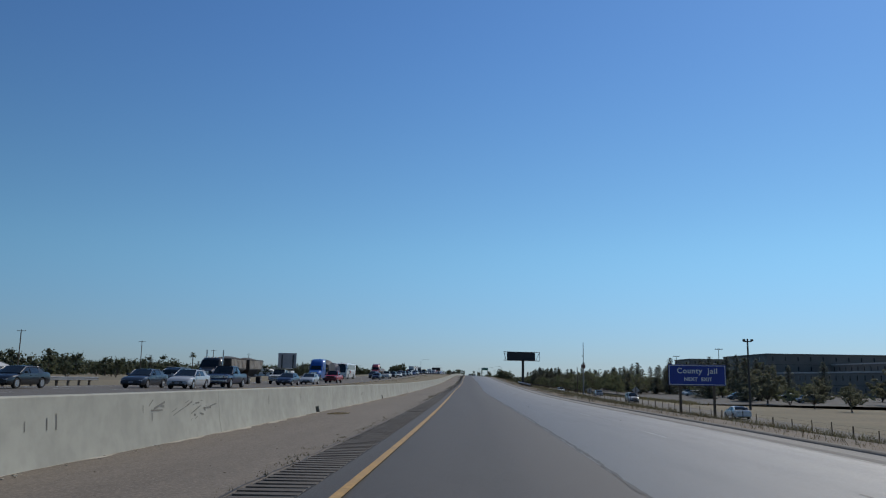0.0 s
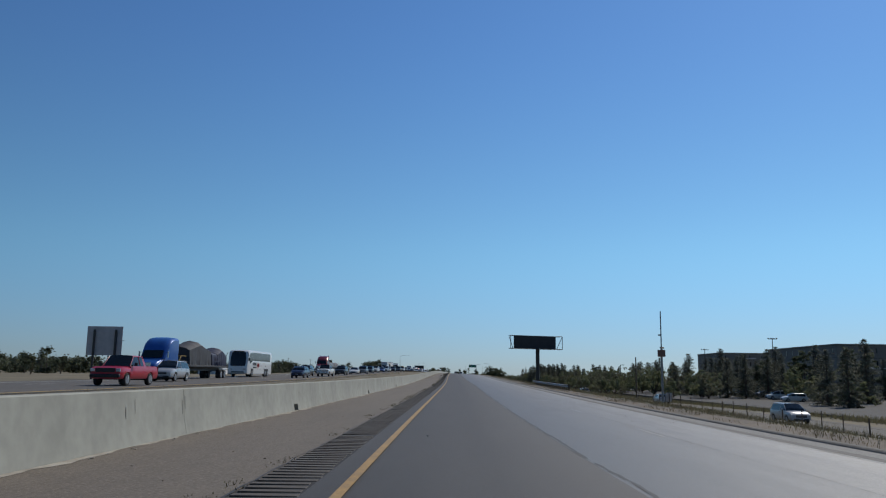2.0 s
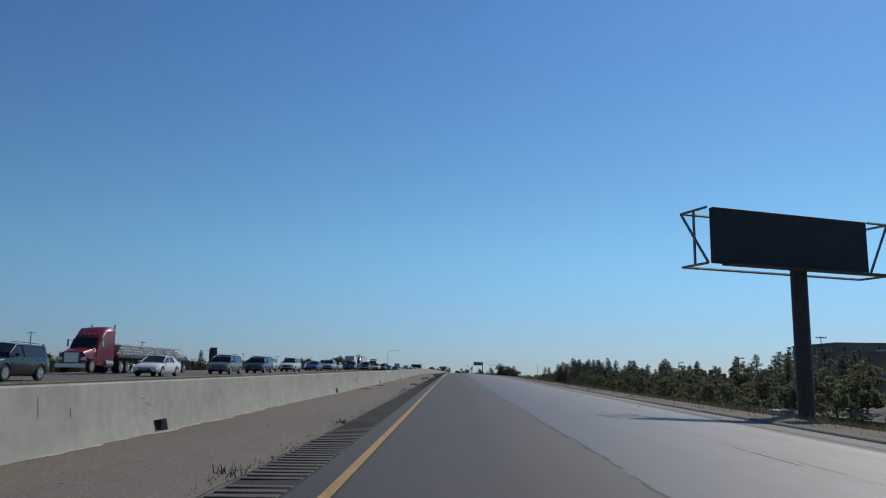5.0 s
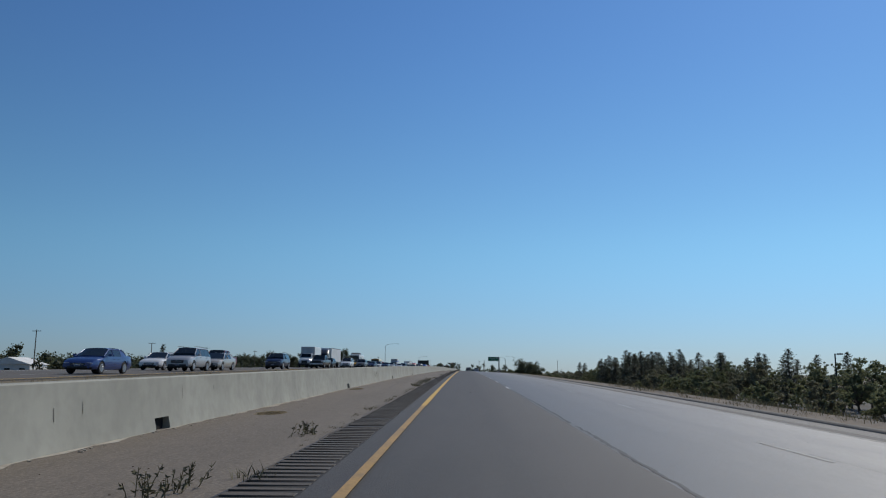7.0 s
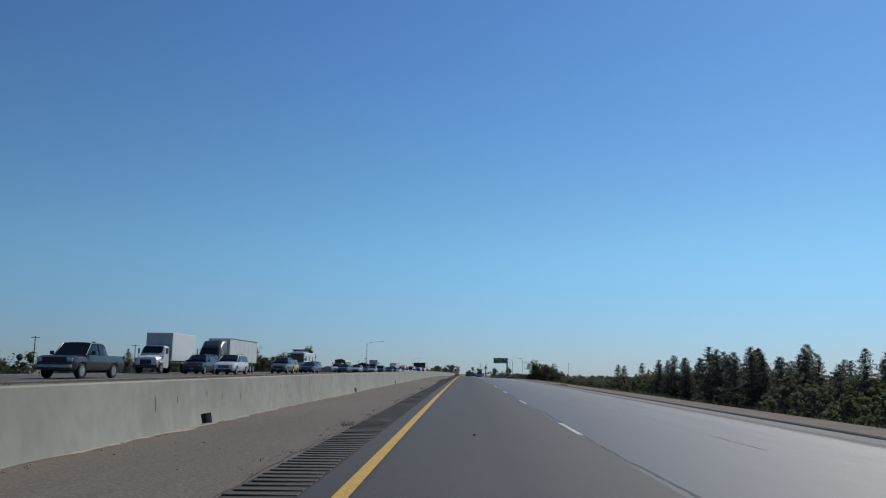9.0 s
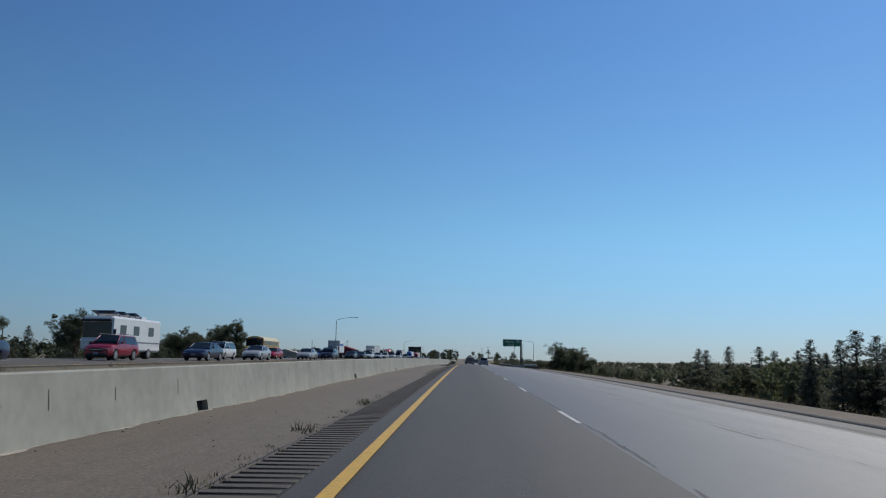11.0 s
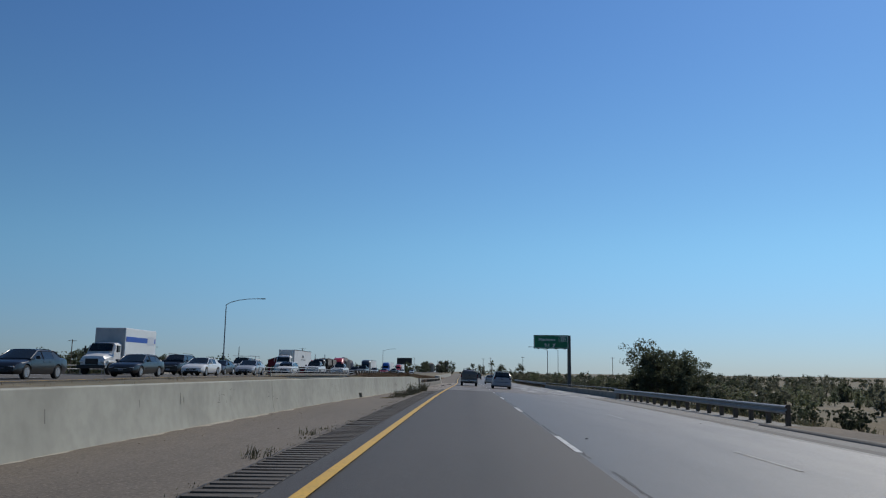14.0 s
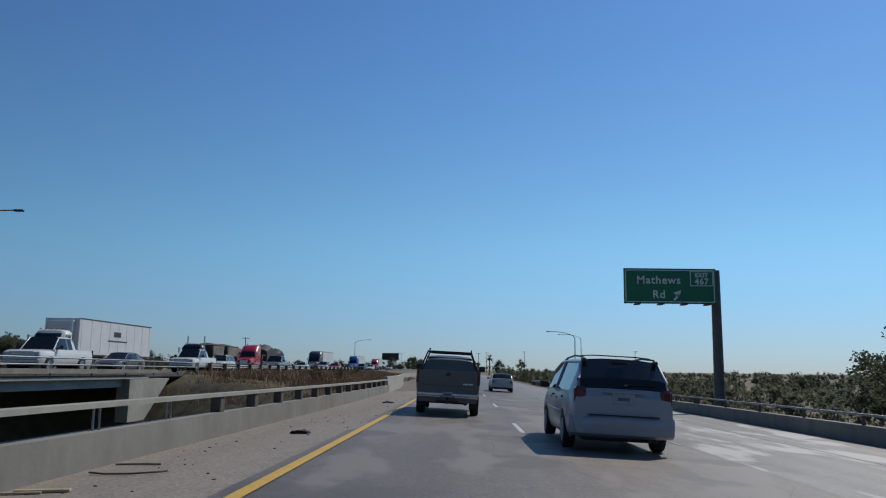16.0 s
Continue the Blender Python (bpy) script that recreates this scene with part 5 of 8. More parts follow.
def coach(m):
    """Touring coach: raked dark front glass, a black window band that sweeps down to the front, twin rear axles."""
    root = thing("coach", "white touring coach with dark windows and a red livery mark", "bus", m, "vehicles in the traffic queue")
    w = paint("white")
    dark = mat("black coach glass", (0.012, 0.014, 0.017), 0.06, vary=0.2, scale=1.5)
    L = 13.4
    n = L / 2
    body, vs = Shape(), []
    pr = [(n, 0.55, 1.35, 1.16), (n - 0.05, 0.42, 1.5, 1.24), (n - 0.2, 0.36, 2.3, 1.28), (n - 0.42, 0.34, 3.2, 1.29), (n - 0.62, 0.34, 3.42, 1.3), (n - 1.2, 0.34, 3.52, 1.3),
          (-n + 0.5, 0.34, 3.52, 1.3), (-n + 0.12, 0.4, 3.45, 1.29), (-n, 0.5, 3.2, 1.25)]
    for y, zb, zt, hw in pr:
        cr = min(0.26, (zt - zb) * 0.2)
        half = [(hw * 0.97, zb), (hw, zb + 0.15), (hw, zt - cr), (hw * 0.96, zt - cr * 0.4), (hw * 0.85, zt - cr * 0.1), (0, zt)]
        vs += [(-x, y, z) for x, z in half] + [(x, y, z) for x, z in half[-2::-1]]
    k = 11
    body.add(vs, [(i * k + j, i * k + (j + 1) % k, (i + 1) * k + (j + 1) % k, (i + 1) * k + j) for i in range(len(pr) - 1) for j in range(k)] + [tuple(range(k)), tuple((len(pr) - 1) * k + j for j in range(k))])
    part("body", body, w, root, smooth=40)
    ws = Shape()
    rows = [(n + 0.0, 1.42, 1.13), (n - 0.09, 1.9, 1.17), (n - 0.2, 2.45, 1.18), (n - 0.34, 2.95, 1.17), (n - 0.42, 3.22, 1.13)]
    wv = [p for y, z, hw in rows for p in [(hw * q / 4, y + 0.03 - 0.1 * (abs(q) / 4) ** 3, z) for q in range(-4, 5)]]
    wv += [(x, y - 0.05, z) for x, y, z in wv]
    ws.add(wv, [(45 * h + i * 9 + j, 45 * h + i * 9 + j + 1, 45 * h + (i + 1) * 9 + j + 1, 45 * h + (i + 1) * 9 + j) for h in (0, 1) for i in range(4) for j in range(8)])
    part("windscreen", ws, dark, root, "large dark raked windscreen")
    ink = mat("dark lettering", (0.03, 0.03, 0.035), 0.6, vary=0.2)
    red = mat("red livery mark", (0.45, 0.03, 0.035), 0.5, vary=0.2)
    lens = random.Random(3)
    for sx in (-1, 1):
        x = sx * 1.303
        for q in range(7):                               # side glazing, flush, with a swept lower edge at the front
            ya, yb = n - 1.0 - q * 1.62, n - 2.6 - q * 1.62
            za = 1.75 if q == 0 else 2.12
            zb_ = 2.12 - (0.12 if q == 0 else 0)
            pts = [(x, ya, za - 0.1 * (q == 0)), (x, yb, zb_ + 0.12 * (q == 0)), (x, yb, 3.2), (x, ya, 3.2 - 0.12 * (q == 0))]
            part("side_window", Shape().add(pts + [(x - sx * 0.03, y, z) for _, y, z in pts], [(0, 1, 2, 3), (7, 6, 5, 4), (0, 4, 5, 1), (1, 5, 6, 2), (2, 6, 7, 3), (3, 7, 4, 0)]), dark, root, smooth=0)
        part("headlight", Shape().box((sx * 0.88, n - 0.03, 1.0), (0.42, 0.14, 0.16), 0.05, Matrix.Rotation(radians(-10 * sx), 3, "Y")), CLEAR_LAMP, root)
        part("mirror", Shape().box((sx * 1.55, n + 0.2, 2.25), (0.2, 0.14, 0.46), 0.05).tube([(sx * 1.05, n - 0.3, 3.15), (sx * 1.4, n + 0.2, 3.0), (sx * 1.55, n + 0.22, 2.45)], 0.03, 6), BLACK, root)
        y = n - 2.75
        for q, wd in enumerate((0.26, 0.22, 0.26, 0.24, 0.26, 0.26)):      # the name, as plain blocks
            part("lettering_bar", Shape().box((x + sx * 0.004, y, 1.72), (0.008, wd, 0.4)), ink, root)
            y -= wd + 0.09
        part("lettering_bar", Shape().box((x + sx * 0.004, n - 3.75, 1.26), (0.008, 1.9, 0.2)), ink, root)
        for dy, dz, ang, sc in ((0, 0, 45, 0.62), (0.28, 0.05, 20, 0.42), (-0.28, 0.05, 70, 0.42), (-0.5, 0.22, 30, 0.26), (-0.62, -0.05, 10, 0.2), (0.05, -0.45, 0, 0.16)):
            part("livery_mark", Shape().box((x + sx * 0.005, n - 5.5 + dy, 1.5 + dz), (0.008, sc, sc), 0.003, Matrix.Rotation(radians(ang), 3, "X")), red, root)
        for q in range(10):
            part("livery_fleck", Shape().box((x + sx * 0.004, n - 6.4 - lens.uniform(0, 3.4), lens.uniform(1.0, 1.9)), (0.007, lens.uniform(0.06, 0.2), lens.uniform(0.05, 0.14)), 0, Matrix.Rotation(lens.uniform(0, 3), 3, "X")),
                 ink if q % 3 else red, root)
        for q in range(4):
            part("locker_door", Shape().box((sx * 1.3, n - 4.2 - q * 1.35, 0.78), (0.014, 1.28, 0.62), 0.004), w, root)
        part("wheel_arch", Shape().box((sx * 1.285, n - 2.35, 0.72), (0.04, 1.25, 0.75), 0.02), BLACK, root)
        part("wheel_arch", Shape().box((sx * 1.285, -n + 3.3, 0.72), (0.04, 2.5, 0.75), 0.02), BLACK, root)
    part("bumper_slot", Shape().box((0, n + 0.0, 0.62), (1.7, 0.08, 0.14), 0.03), BLACK, root)
    part("destination_sign", Shape().box((0, n - 0.44, 3.3), (1.4, 0.12, 0.12), 0.03), BLACK, root)
    for y in (n - 2.35, -n + 3.9, -n + 2.65):
        axle(root, y, 0.52, 0.32, 1.18)
    return root


def school_bus(m):
    root = thing("school_bus", "yellow school bus with black rub rails and a roof coloured sunlit-pale", "bus", m, "vehicles in the traffic queue")
    p = paint("school")
    L = 10.4
    # the sun's glare on the yellow roof is mixed into this cream
    roof = mat("sun-faded cream yellow roof", (0.74, 0.58, 0.26), 0.4, vary=0.3, scale=2, coat=0.3)
    part("front_surround", Shape().box((0, L / 2 - 1.53, 2.2), (2.36, 0.1, 1.15), 0.06), BLACK, root)
    part("body", Shape().box((0, -0.7, 1.55), (2.44, L - 1.6, 1.85), 0.1), p, root)
    s = Shape()
    n, vs = 9, []
    for y in (L / 2 - 1.55, -L / 2 + 0.12):
        vs += [(-1.22 * math.cos(math.pi * i / n), y, 2.4 + 0.62 * math.sin(math.pi * i / n)) for i in range(n + 1)]
    s.add(vs, [(i, i + 1, n + 2 + i, n + 1 + i) for i in range(n)] + [tuple(range(n + 1)), tuple(n + 1 + i for i in range(n + 1))])
    part("roof", s, roof, root)
    part("bonnet", Shape().box((0, L / 2 - 0.75, 1.15), (1.9, 1.6, 1.0), 0.18), p, root)
    part("windscreen", Shape().box((0, L / 2 - 1.49, 2.1), (2.1, 0.08, 0.85), 0.03), GLASS, root)
    part("grille", Shape().box((0, L / 2 + 0.04, 1.1), (1.0, 0.08, 0.6), 0.04), BLACK, root)
    part("bumper", Shape().box((0, L / 2 + 0.12, 0.6), (2.4, 0.16, 0.3), 0.04), BLACK, root)
    for sx in (-1, 1):
        for q in range(9):
            part("side_window", Shape().box((sx * 1.222, L / 2 - 2.3 - q * 0.88, 2.1), (0.03, 0.74, 0.55), 0.01), GLASS, root)
        for z in (1.7, 1.25, 0.9):
            part("rub_rail", Shape().box((sx * 1.228, -0.7, z), (0.025, L - 1.7, 0.06)), BLACK, root)
        part("headlight", Shape().box((sx * 0.78, L / 2 + 0.04, 1.05), (0.24, 0.1, 0.24), 0.05), CLEAR_LAMP, root)
        part("mirror", Shape().box((sx * 1.4, L / 2 - 0.2, 1.95), (0.22, 0.1, 0.4), 0.04).tube([(sx * 0.9, L / 2 - 0.1, 1.5), (sx * 1.4, L / 2 - 0.2, 1.95)], 0.025, 5), BLACK, root)
        part("fender", Shape().box((sx * 1.0, L / 2 - 0.95, 0.95), (0.4, 1.2, 0.3), 0.1), p, root)
        part("flasher", Shape().box((sx * 0.75, L / 2 - 1.5, 2.75), (0.5, 0.12, 0.2), 0.03), AMBER, root)
    axle(root, L / 2 - 0.95, 0.48, 0.28, 1.0)
    axle(root, -L / 2 + 2.6, 0.48, 0.28, 0.95, True)
    return root


def motorhome(m):
    root = thing("motorhome", "white motorhome with rooftop solar panels in the traffic queue", "motorhome", m, "vehicles in the traffic queue")
    w = paint("white")
    L = 9.5
    part("body", Shape().box((0, 0, 1.95), (2.45, L, 2.75), 0.16), w, root)
    part("windscreen", Shape().box((0, L / 2 + 0.01, 2.25), (2.25, 0.06, 1.2), 0.03), GLASS, root)
    part("front_cap", Shape().box((0, L / 2 + 0.06, 1.15), (2.35, 0.28, 0.85), 0.12), w, root)
    part("grille", Shape().box((0, L / 2 + 0.21, 1.15), (0.9, 0.04, 0.35), 0.015), BLACK, root)
    part("visor", Shape().box((0, L / 2 + 0.1, 2.98), (2.3, 0.3, 0.18), 0.06), BLACK, root)
    for sx in (-1, 1):
        part("headlight", Shape().box((sx * 0.85, L / 2 + 0.2, 1.1), (0.4, 0.06, 0.22), 0.02), CLEAR_LAMP, root)
        for y in (2.9, 0.4, -2.6):
            part("side_window", Shape().box((sx * 1.228, y, 2.3), (0.03, 1.1, 0.75), 0.01), GLASS, root)
        part("stripe", Shape().box((sx * 1.23, 0, 1.35), (0.01, L * 0.94, 0.12)), mat("grey stripe", (0.2, 0.2, 0.22), 0.5, vary=0.2), root)
        part("mirror", Shape().box((sx * 1.45, L / 2 + 0.15, 2.1), (0.2, 0.12, 0.4), 0.05), BLACK, root)
    solar = mat("solar panel", (0.02, 0.04, 0.12), 0.15, 0.2, coat=0.6, vary=0.2)
    for y in (3.2, 1.4, -0.8):
        pnl = part("solar_panel", Shape().box((0.1, y, 3.62), (1.9, 1.3, 0.05), 0.01, Matrix.Rotation(radians(14), 3, "X")), solar, root, "tilted dark blue solar panel")
        for sx in (-1, 1):
            part("leg", Shape().tube([(0.1 + sx * 0.85, y - 0.5, 3.3), (0.1 + sx * 0.85, y - 0.5, 3.5)], 0.03, 5).tube([(0.1 + sx * 0.85, y + 0.5, 3.3), (0.1 + sx * 0.85, y + 0.5, 3.75)], 0.03, 5), STEEL, pnl)
    part("roof_unit", Shape().box((0, -3.0, 3.45), (0.8, 1.0, 0.28), 0.08), w, root)
    axle(root, L / 2 - 1.4, 0.45, 0.26, 1.02)
    axle(root, -L / 2 + 2.5, 0.45, 0.26, 0.98, True)
    return root


def box_truck(m, decal):
    root = thing("box_truck", "white box truck with a " + ("blue side stripe" if decal else "plain tall body") + " in the queue", "truck", m, "vehicles in the traffic queue")
    w = paint("white")
    L = 9.2
    yn = L / 2
    b, vs = Shape(), []
    pr = [(yn, 0.7, 1.25, 0.75), (yn - 0.15, 0.5, 1.45, 0.95), (yn - 1.2, 0.5, 1.7, 1.08), (yn - 1.25, 0.5, 1.75, 1.1), (yn - 1.75, 0.5, 2.5, 1.05), (yn - 2.7, 0.5, 2.6, 1.05)]
    for y, zb, zt, hw in pr:
        vs += [(-hw * 0.96, y, zb), (-hw, y, zb + 0.3), (-hw, y, zt - 0.25), (-hw * 0.82, y, zt - 0.05), (0, y, zt), (hw * 0.82, y, zt - 0.05), (hw, y, zt - 0.25), (hw, y, zb + 0.3), (hw * 0.96, y, zb)]
    k = 9
    b.add(vs, [(i * k + j, i * k + (j + 1) % k, (i + 1) * k + (j + 1) % k, (i + 1) * k + j) for i in range(len(pr) - 1) for j in range(k)] + [tuple(range(k)), tuple((len(pr) - 1) * k + j for j in range(k))])
    part("cab", b, w, root, smooth=40)
    part("windscreen", Shape().add([(-0.92, yn - 1.3, 1.83), (0.92, yn - 1.3, 1.83), (0.85, yn - 1.72, 2.42), (-0.85, yn - 1.72, 2.42),
                                    (-0.92, yn - 1.25, 1.86), (0.92, yn - 1.25, 1.86), (0.85, yn - 1.67, 2.46), (-0.85, yn - 1.67, 2.46)],
                                   [(0, 1, 2, 3), (7, 6, 5, 4), (0, 4, 5, 1), (1, 5, 6, 2), (2, 6, 7, 3), (3, 7, 4, 0)]), GLASS, root)
    body = part("cargo_box", Shape().box((0, yn - 6.0, 2.45), (2.5, 6.3, 2.6), 0.04), w, root, "white cargo box")
    # grey overlay that paints the shade on the white box's front
    part("box_front", Shape().box((0, yn - 2.84, 2.6), (2.4, 0.03, 2.2), 0.01), mat("grey truck panel", (0.5, 0.5, 0.5), 0.5, vary=0.3, scale=2), body)
    for sx in (-1, 1):
        part("side_window", Shape().box((sx * 1.055, yn - 2.15, 2.05), (0.03, 0.65, 0.5), 0.01), GLASS, root)
        part("headlight", Shape().box((sx * 0.8, yn - 0.08, 0.98), (0.32, 0.2, 0.22), 0.05), CLEAR_LAMP, root)
        part("mirror", Shape().box((sx * 1.3, yn - 1.5, 2.0), (0.1, 0.16, 0.5), 0.03), BLACK, root)
        part("fender", Shape().box((sx * 0.95, yn - 0.95, 1.0), (0.36, 1.1, 0.16), 0.06), w, root)
        if decal:
            part("stripe", Shape().box((sx * 1.256, yn - 6.0, 2.85), (0.012, 6.0, 0.42)), mat("blue stripe", (0.03, 0.10, 0.42), 0.5, vary=0.2), body, "blue livery stripe")
            part("logo_block", Shape().box((sx * 1.262, yn - 8.0, 2.85), (0.012, 1.5, 0.7)), mat("pale livery block", (0.6, 0.62, 0.66), 0.5, vary=0.2), body)
    part("grille", Shape().box((0, yn + 0.0, 1.0), (1.0, 0.08, 0.45), 0.04), BLACK, root)
    part("front_bumper", Shape().box((0, yn + 0.08, 0.6), (2.2, 0.18, 0.3), 0.05), BLACK, root)
    part("chassis", Shape().box((0, -0.6, 0.85), (0.9, L - 1.5, 0.28)), DARK_STEEL, root)
    axle(root, yn - 0.95, 0.48, 0.28, 0.95)
    axle(root, -L / 2 + 2.0, 0.48, 0.28, 0.92, True)
    return root


LANES = {1: -19.4, 2: -23.2, 3: -27.2}


def facing_us(lane, y, drift=0.0):
    """Pose of a vehicle on the opposite road that faces the camera."""
    return at(LANES[lane] + drift, y, 0.0, opp(y) + 0.004)


def stand(v, yaw=180.0, tilt=0.0):
    return Matrix.Translation(v) @ pose(0, 0, 0, 0, tilt, yaw)


QUEUE = [
    ("sedan", "black", 3, 52.8), ("sedan", "slate", 2, 62.9), ("minivan", "charcoal", 3, 80.4), ("sedan", "silver", 1, 62.6), ("pickup", "navy", 1, 72.3),
    ("sedan", "navy", 1, 96.6), ("sedan", "silver", 1, 108.4), ("pickup", "red", 1, 127.7), ("suv", "silver", 2, 145.5), ("hatch", "navy", 1, 183.2),
    ("suv", "charcoal", 2, 207.2), ("pickup", "white", 1, 203.9), ("suv", "black", 1, 225.1), ("sedan", "white", 1, 244.2), ("minivan", "grey", 1, 261.1),
    ("minivan", "slate", 1, 273.0), ("suv", "white", 2, 292.6), ("suv", "white", 1, 290.8), ("sedan", "blue", 1, 306.1), ("sedan", "white", 2, 325.6),
    ("suv", "silver", 1, 321.1), ("sedan", "champagne", 1, 327.5), ("pickup", "maroon", 2, 341.0), ("suv", "navy", 1, 349.4), ("sedan", "black", 2, 365.2),
    ("pickup", "charcoal", 1, 374.2), ("suv", "black", 2, 405.3), ("suv", "white", 1, 402.8), ("suv", "grey", 1, 422.9), ("suv", "yellow", 2, 441.6),
    ("sedan", "navy", 1, 436.7), ("suv", "crimson", 2, 459.5), ("sedan", "navy", 1, 467.4), ("minivan", "white", 2, 483.3), ("sedan", "silver", 1, 483.4),
    ("sedan", "red", 2, 506.0), ("sedan", "silver", 1, 507.6), ("sedan", "grey", 2, 527.9), ("minivan", "navy", 1, 525.0), ("sedan", "blue", 2, 540.8),
    ("pickup", "charcoal", 3, 556.0), ("sedan", "black", 1, 548.5), ("sedan", "black", 1, 561.4), ("suv", "black", 2, 578.4),
    ("sedan", "white", 1, 573.8), ("sedan", "charcoal", 2, 589.9), ("sedan", "silver", 1, 586.5), ("hatch", "white", 1, 603.4), ("pickup", "white", 1, 620.3),
    ("sedan", "grey", 2, 637.3), ("pickup", "white", 1, 643.5), ("suv", "white", 2, 664.3), ("pickup", "grey", 1, 673.3), ("sedan", "red", 1, 721.6),
    ("suv", "silver", 2, 731.0), ("sedan", "white", 1, 775.7), ("sedan", "silver", 1, 833.8), ("suv", "black", 2, 690.0), ("sedan", "white", 2, 708.0), ("suv", "charcoal", 2, 790.0)]
BUILT = {}
qr = random.Random(7)
for kind, colour, lane, y in QUEUE:
    m = stand(facing_us(lane, y, qr.uniform(-0.25, 0.25)), 180 + qr.uniform(-1, 1))
    if (kind, colour) in BUILT:
        copy_thing(BUILT[kind, colour], m)
    else:
        BUILT[kind, colour] = pickup(colour, m) if kind == "pickup" else car(kind, colour, m)
for y, lane in ((107.8, 2), (598.1, 2)):
    pickup("white", stand(facing_us(lane, y)), utility=True)
semi("black", "hopper", 19.5, stand(facing_us(3, 98.8)), "dark conventional truck pulling two grimy hopper trailers in the queue")
semi("truckblue", "flat", 22.0, stand(facing_us(3, 161.0)), "bright blue sleeper truck with a tarped flatbed load in the queue", aero=True)
coach(stand(facing_us(3, 188.0)))
semi("maroon", "metal", 22.0, stand(facing_us(3, 258.5)), "dull red truck with stacked metal sheets on a flatbed trailer")
box_truck(stand(facing_us(3, 407.0)), False)
semi("charcoal", "van", 17.0, stand(facing_us(3, 426.5)), "dark truck with a white box trailer in the queue")
motorhome(stand(facing_us(3, 470.5)))
school_bus(stand(facing_us(3, 515.0)))
box_truck(stand(facing_us(3, 575.5)), True)
semi("white", "van", 17.6, stand(facing_us(3, 641.5)), "white day-cab truck with a white box trailer and grey lettering", decal=True, day_cab=True)
semi("black", "hopper", 16.0, stand(facing_us(3, 672.0)), "dark truck with hopper trailers in the queue")
semi("red", "flat", 20.0, stand(facing_us(3, 698.5)), "red truck with a tarped flatbed load in the queue")
semi("slate", "van", 19.0, stand(facing_us(3, 750.0)), "slate blue truck with a white box trailer in the queue", aero=True)
semi("truckblue", "van", 19.0, stand(facing_us(3, 812.0)), "bright blue truck with a white box trailer in the queue", aero=True)
semi("red", "van", 19.0, stand(facing_us(3, 870.0)), "red truck with a white box trailer far down the queue")

# our own carriageway: the vehicles ahead
CROSS = math.degrees(math.atan(0.044))
pickup("pewter", stand(at(1.72, 606.2, 0.01), 0, CROSS), hero=True)
hero_minivan(stand(at(5.15, 596.4, 0.01), 0, CROSS))
s_ahead = car("sedan", "silver", stand(at(5.5, 644.0, 0.01), 0, CROSS))
tagged(s_ahead, "silver sedan driving ahead in the middle lane", "car")
s_ahead["group"] = "cars ahead on our side"
for kind, c, o, y in (("suv", "maroon", 2.0, 668.0), ("sedan", "black", 1.8, 700.0), ("pickup", "grey", 5.6, 742.0)):
    ob = copy_thing(BUILT[kind, c], stand(at(o, y, 0.01), 0, CROSS)) if (kind, c) in BUILT else car(kind, c, stand(at(o, y, 0.01), 0, CROSS))
    ob["group"] = "cars ahead on our side"
    ob["label"] = {"suv": "dark red sport utility vehicle driving ahead", "sedan": "black sedan far ahead on the road", "pickup": "grey pickup truck far ahead on the road"}[kind]

# ---- trees and plants ----
BARK = mat("tree bark", (0.11, 0.085, 0.065), 0.95, vary=0.5, scale=6, bump=0.5)


def leaf_mat(name, c):
    m = mat(name, c, 0.7, rand=0.35, island=True, vary=0.5, scale=0.35, dark=tuple(x * 0.55 for x in c))
    n, l = m.node_tree.nodes, m.node_tree.links
    if "Translucent BSDF" not in n:               # thin leaves let sunlight through
        b = n["Principled BSDF"]
        t = n.new("ShaderNodeBsdfTranslucent")
        l.new(b.inputs["Base Color"].links[0].from_socket, t.inputs["Color"])
        mx = n.new("ShaderNodeMixShader")
        mx.inputs[0].default_value = 0.55
        l.new(b.outputs[0], mx.inputs[1])
        l.new(t.outputs[0], mx.inputs[2])
        l.new(mx.outputs[0], n["Material Output"].inputs[0])
    return m


# LEAF, LEAF_OLIVE and NEEDLE are lightened: haze and glare painted into the foliage
LEAF = leaf_mat("green leaves", (0.23, 0.25, 0.135))
LEAF_OLIVE = leaf_mat("olive leaves", (0.22, 0.22, 0.145))
LEAF_DARK = leaf_mat("dark oak leaves", (0.11, 0.125, 0.072))
NEEDLE = leaf_mat("dark needles", (0.135, 0.15, 0.112))
STRAW = mat("dry grass blades", (0.36, 0.28, 0.15), 0.9, rand=0.6, island=True)
WEED = mat("green weed blades", (0.155, 0.14, 0.07), 0.85, rand=0.6, island=True)


def core(s, c, rad, rng, flat=1.0):
    """A ragged lump of inner foliage."""
    vs, fs = [], []
    for k, (z, q) in enumerate(((-0.75, 0.6), (-0.1, 1.0), (0.55, 0.8))):
        for i in range(6):
            a = i * math.pi / 3 + k * 0.5
            j = rng.uniform(0.7, 1.15) * rad
            vs.append((c[0] + math.cos(a) * q * j, c[1] + math.sin(a) * q * j, c[2] + z * j * (0.5 + 0.5 * flat)))
    for k in range(2):
        fs += [(k * 6 + i, k * 6 + (i + 1) % 6, k * 6 + 6 + (i + 1) % 6, k * 6 + 6 + i) for i in range(6)]
    vs += [(c[0], c[1], c[2] - rad), (c[0], c[1], c[2] + rad * 0.9)]
    fs += [(18, (i + 1) % 6, i) for i in range(6)] + [(19, 12 + i, 12 + (i + 1) % 6) for i in range(6)]
    s.add(vs, fs)


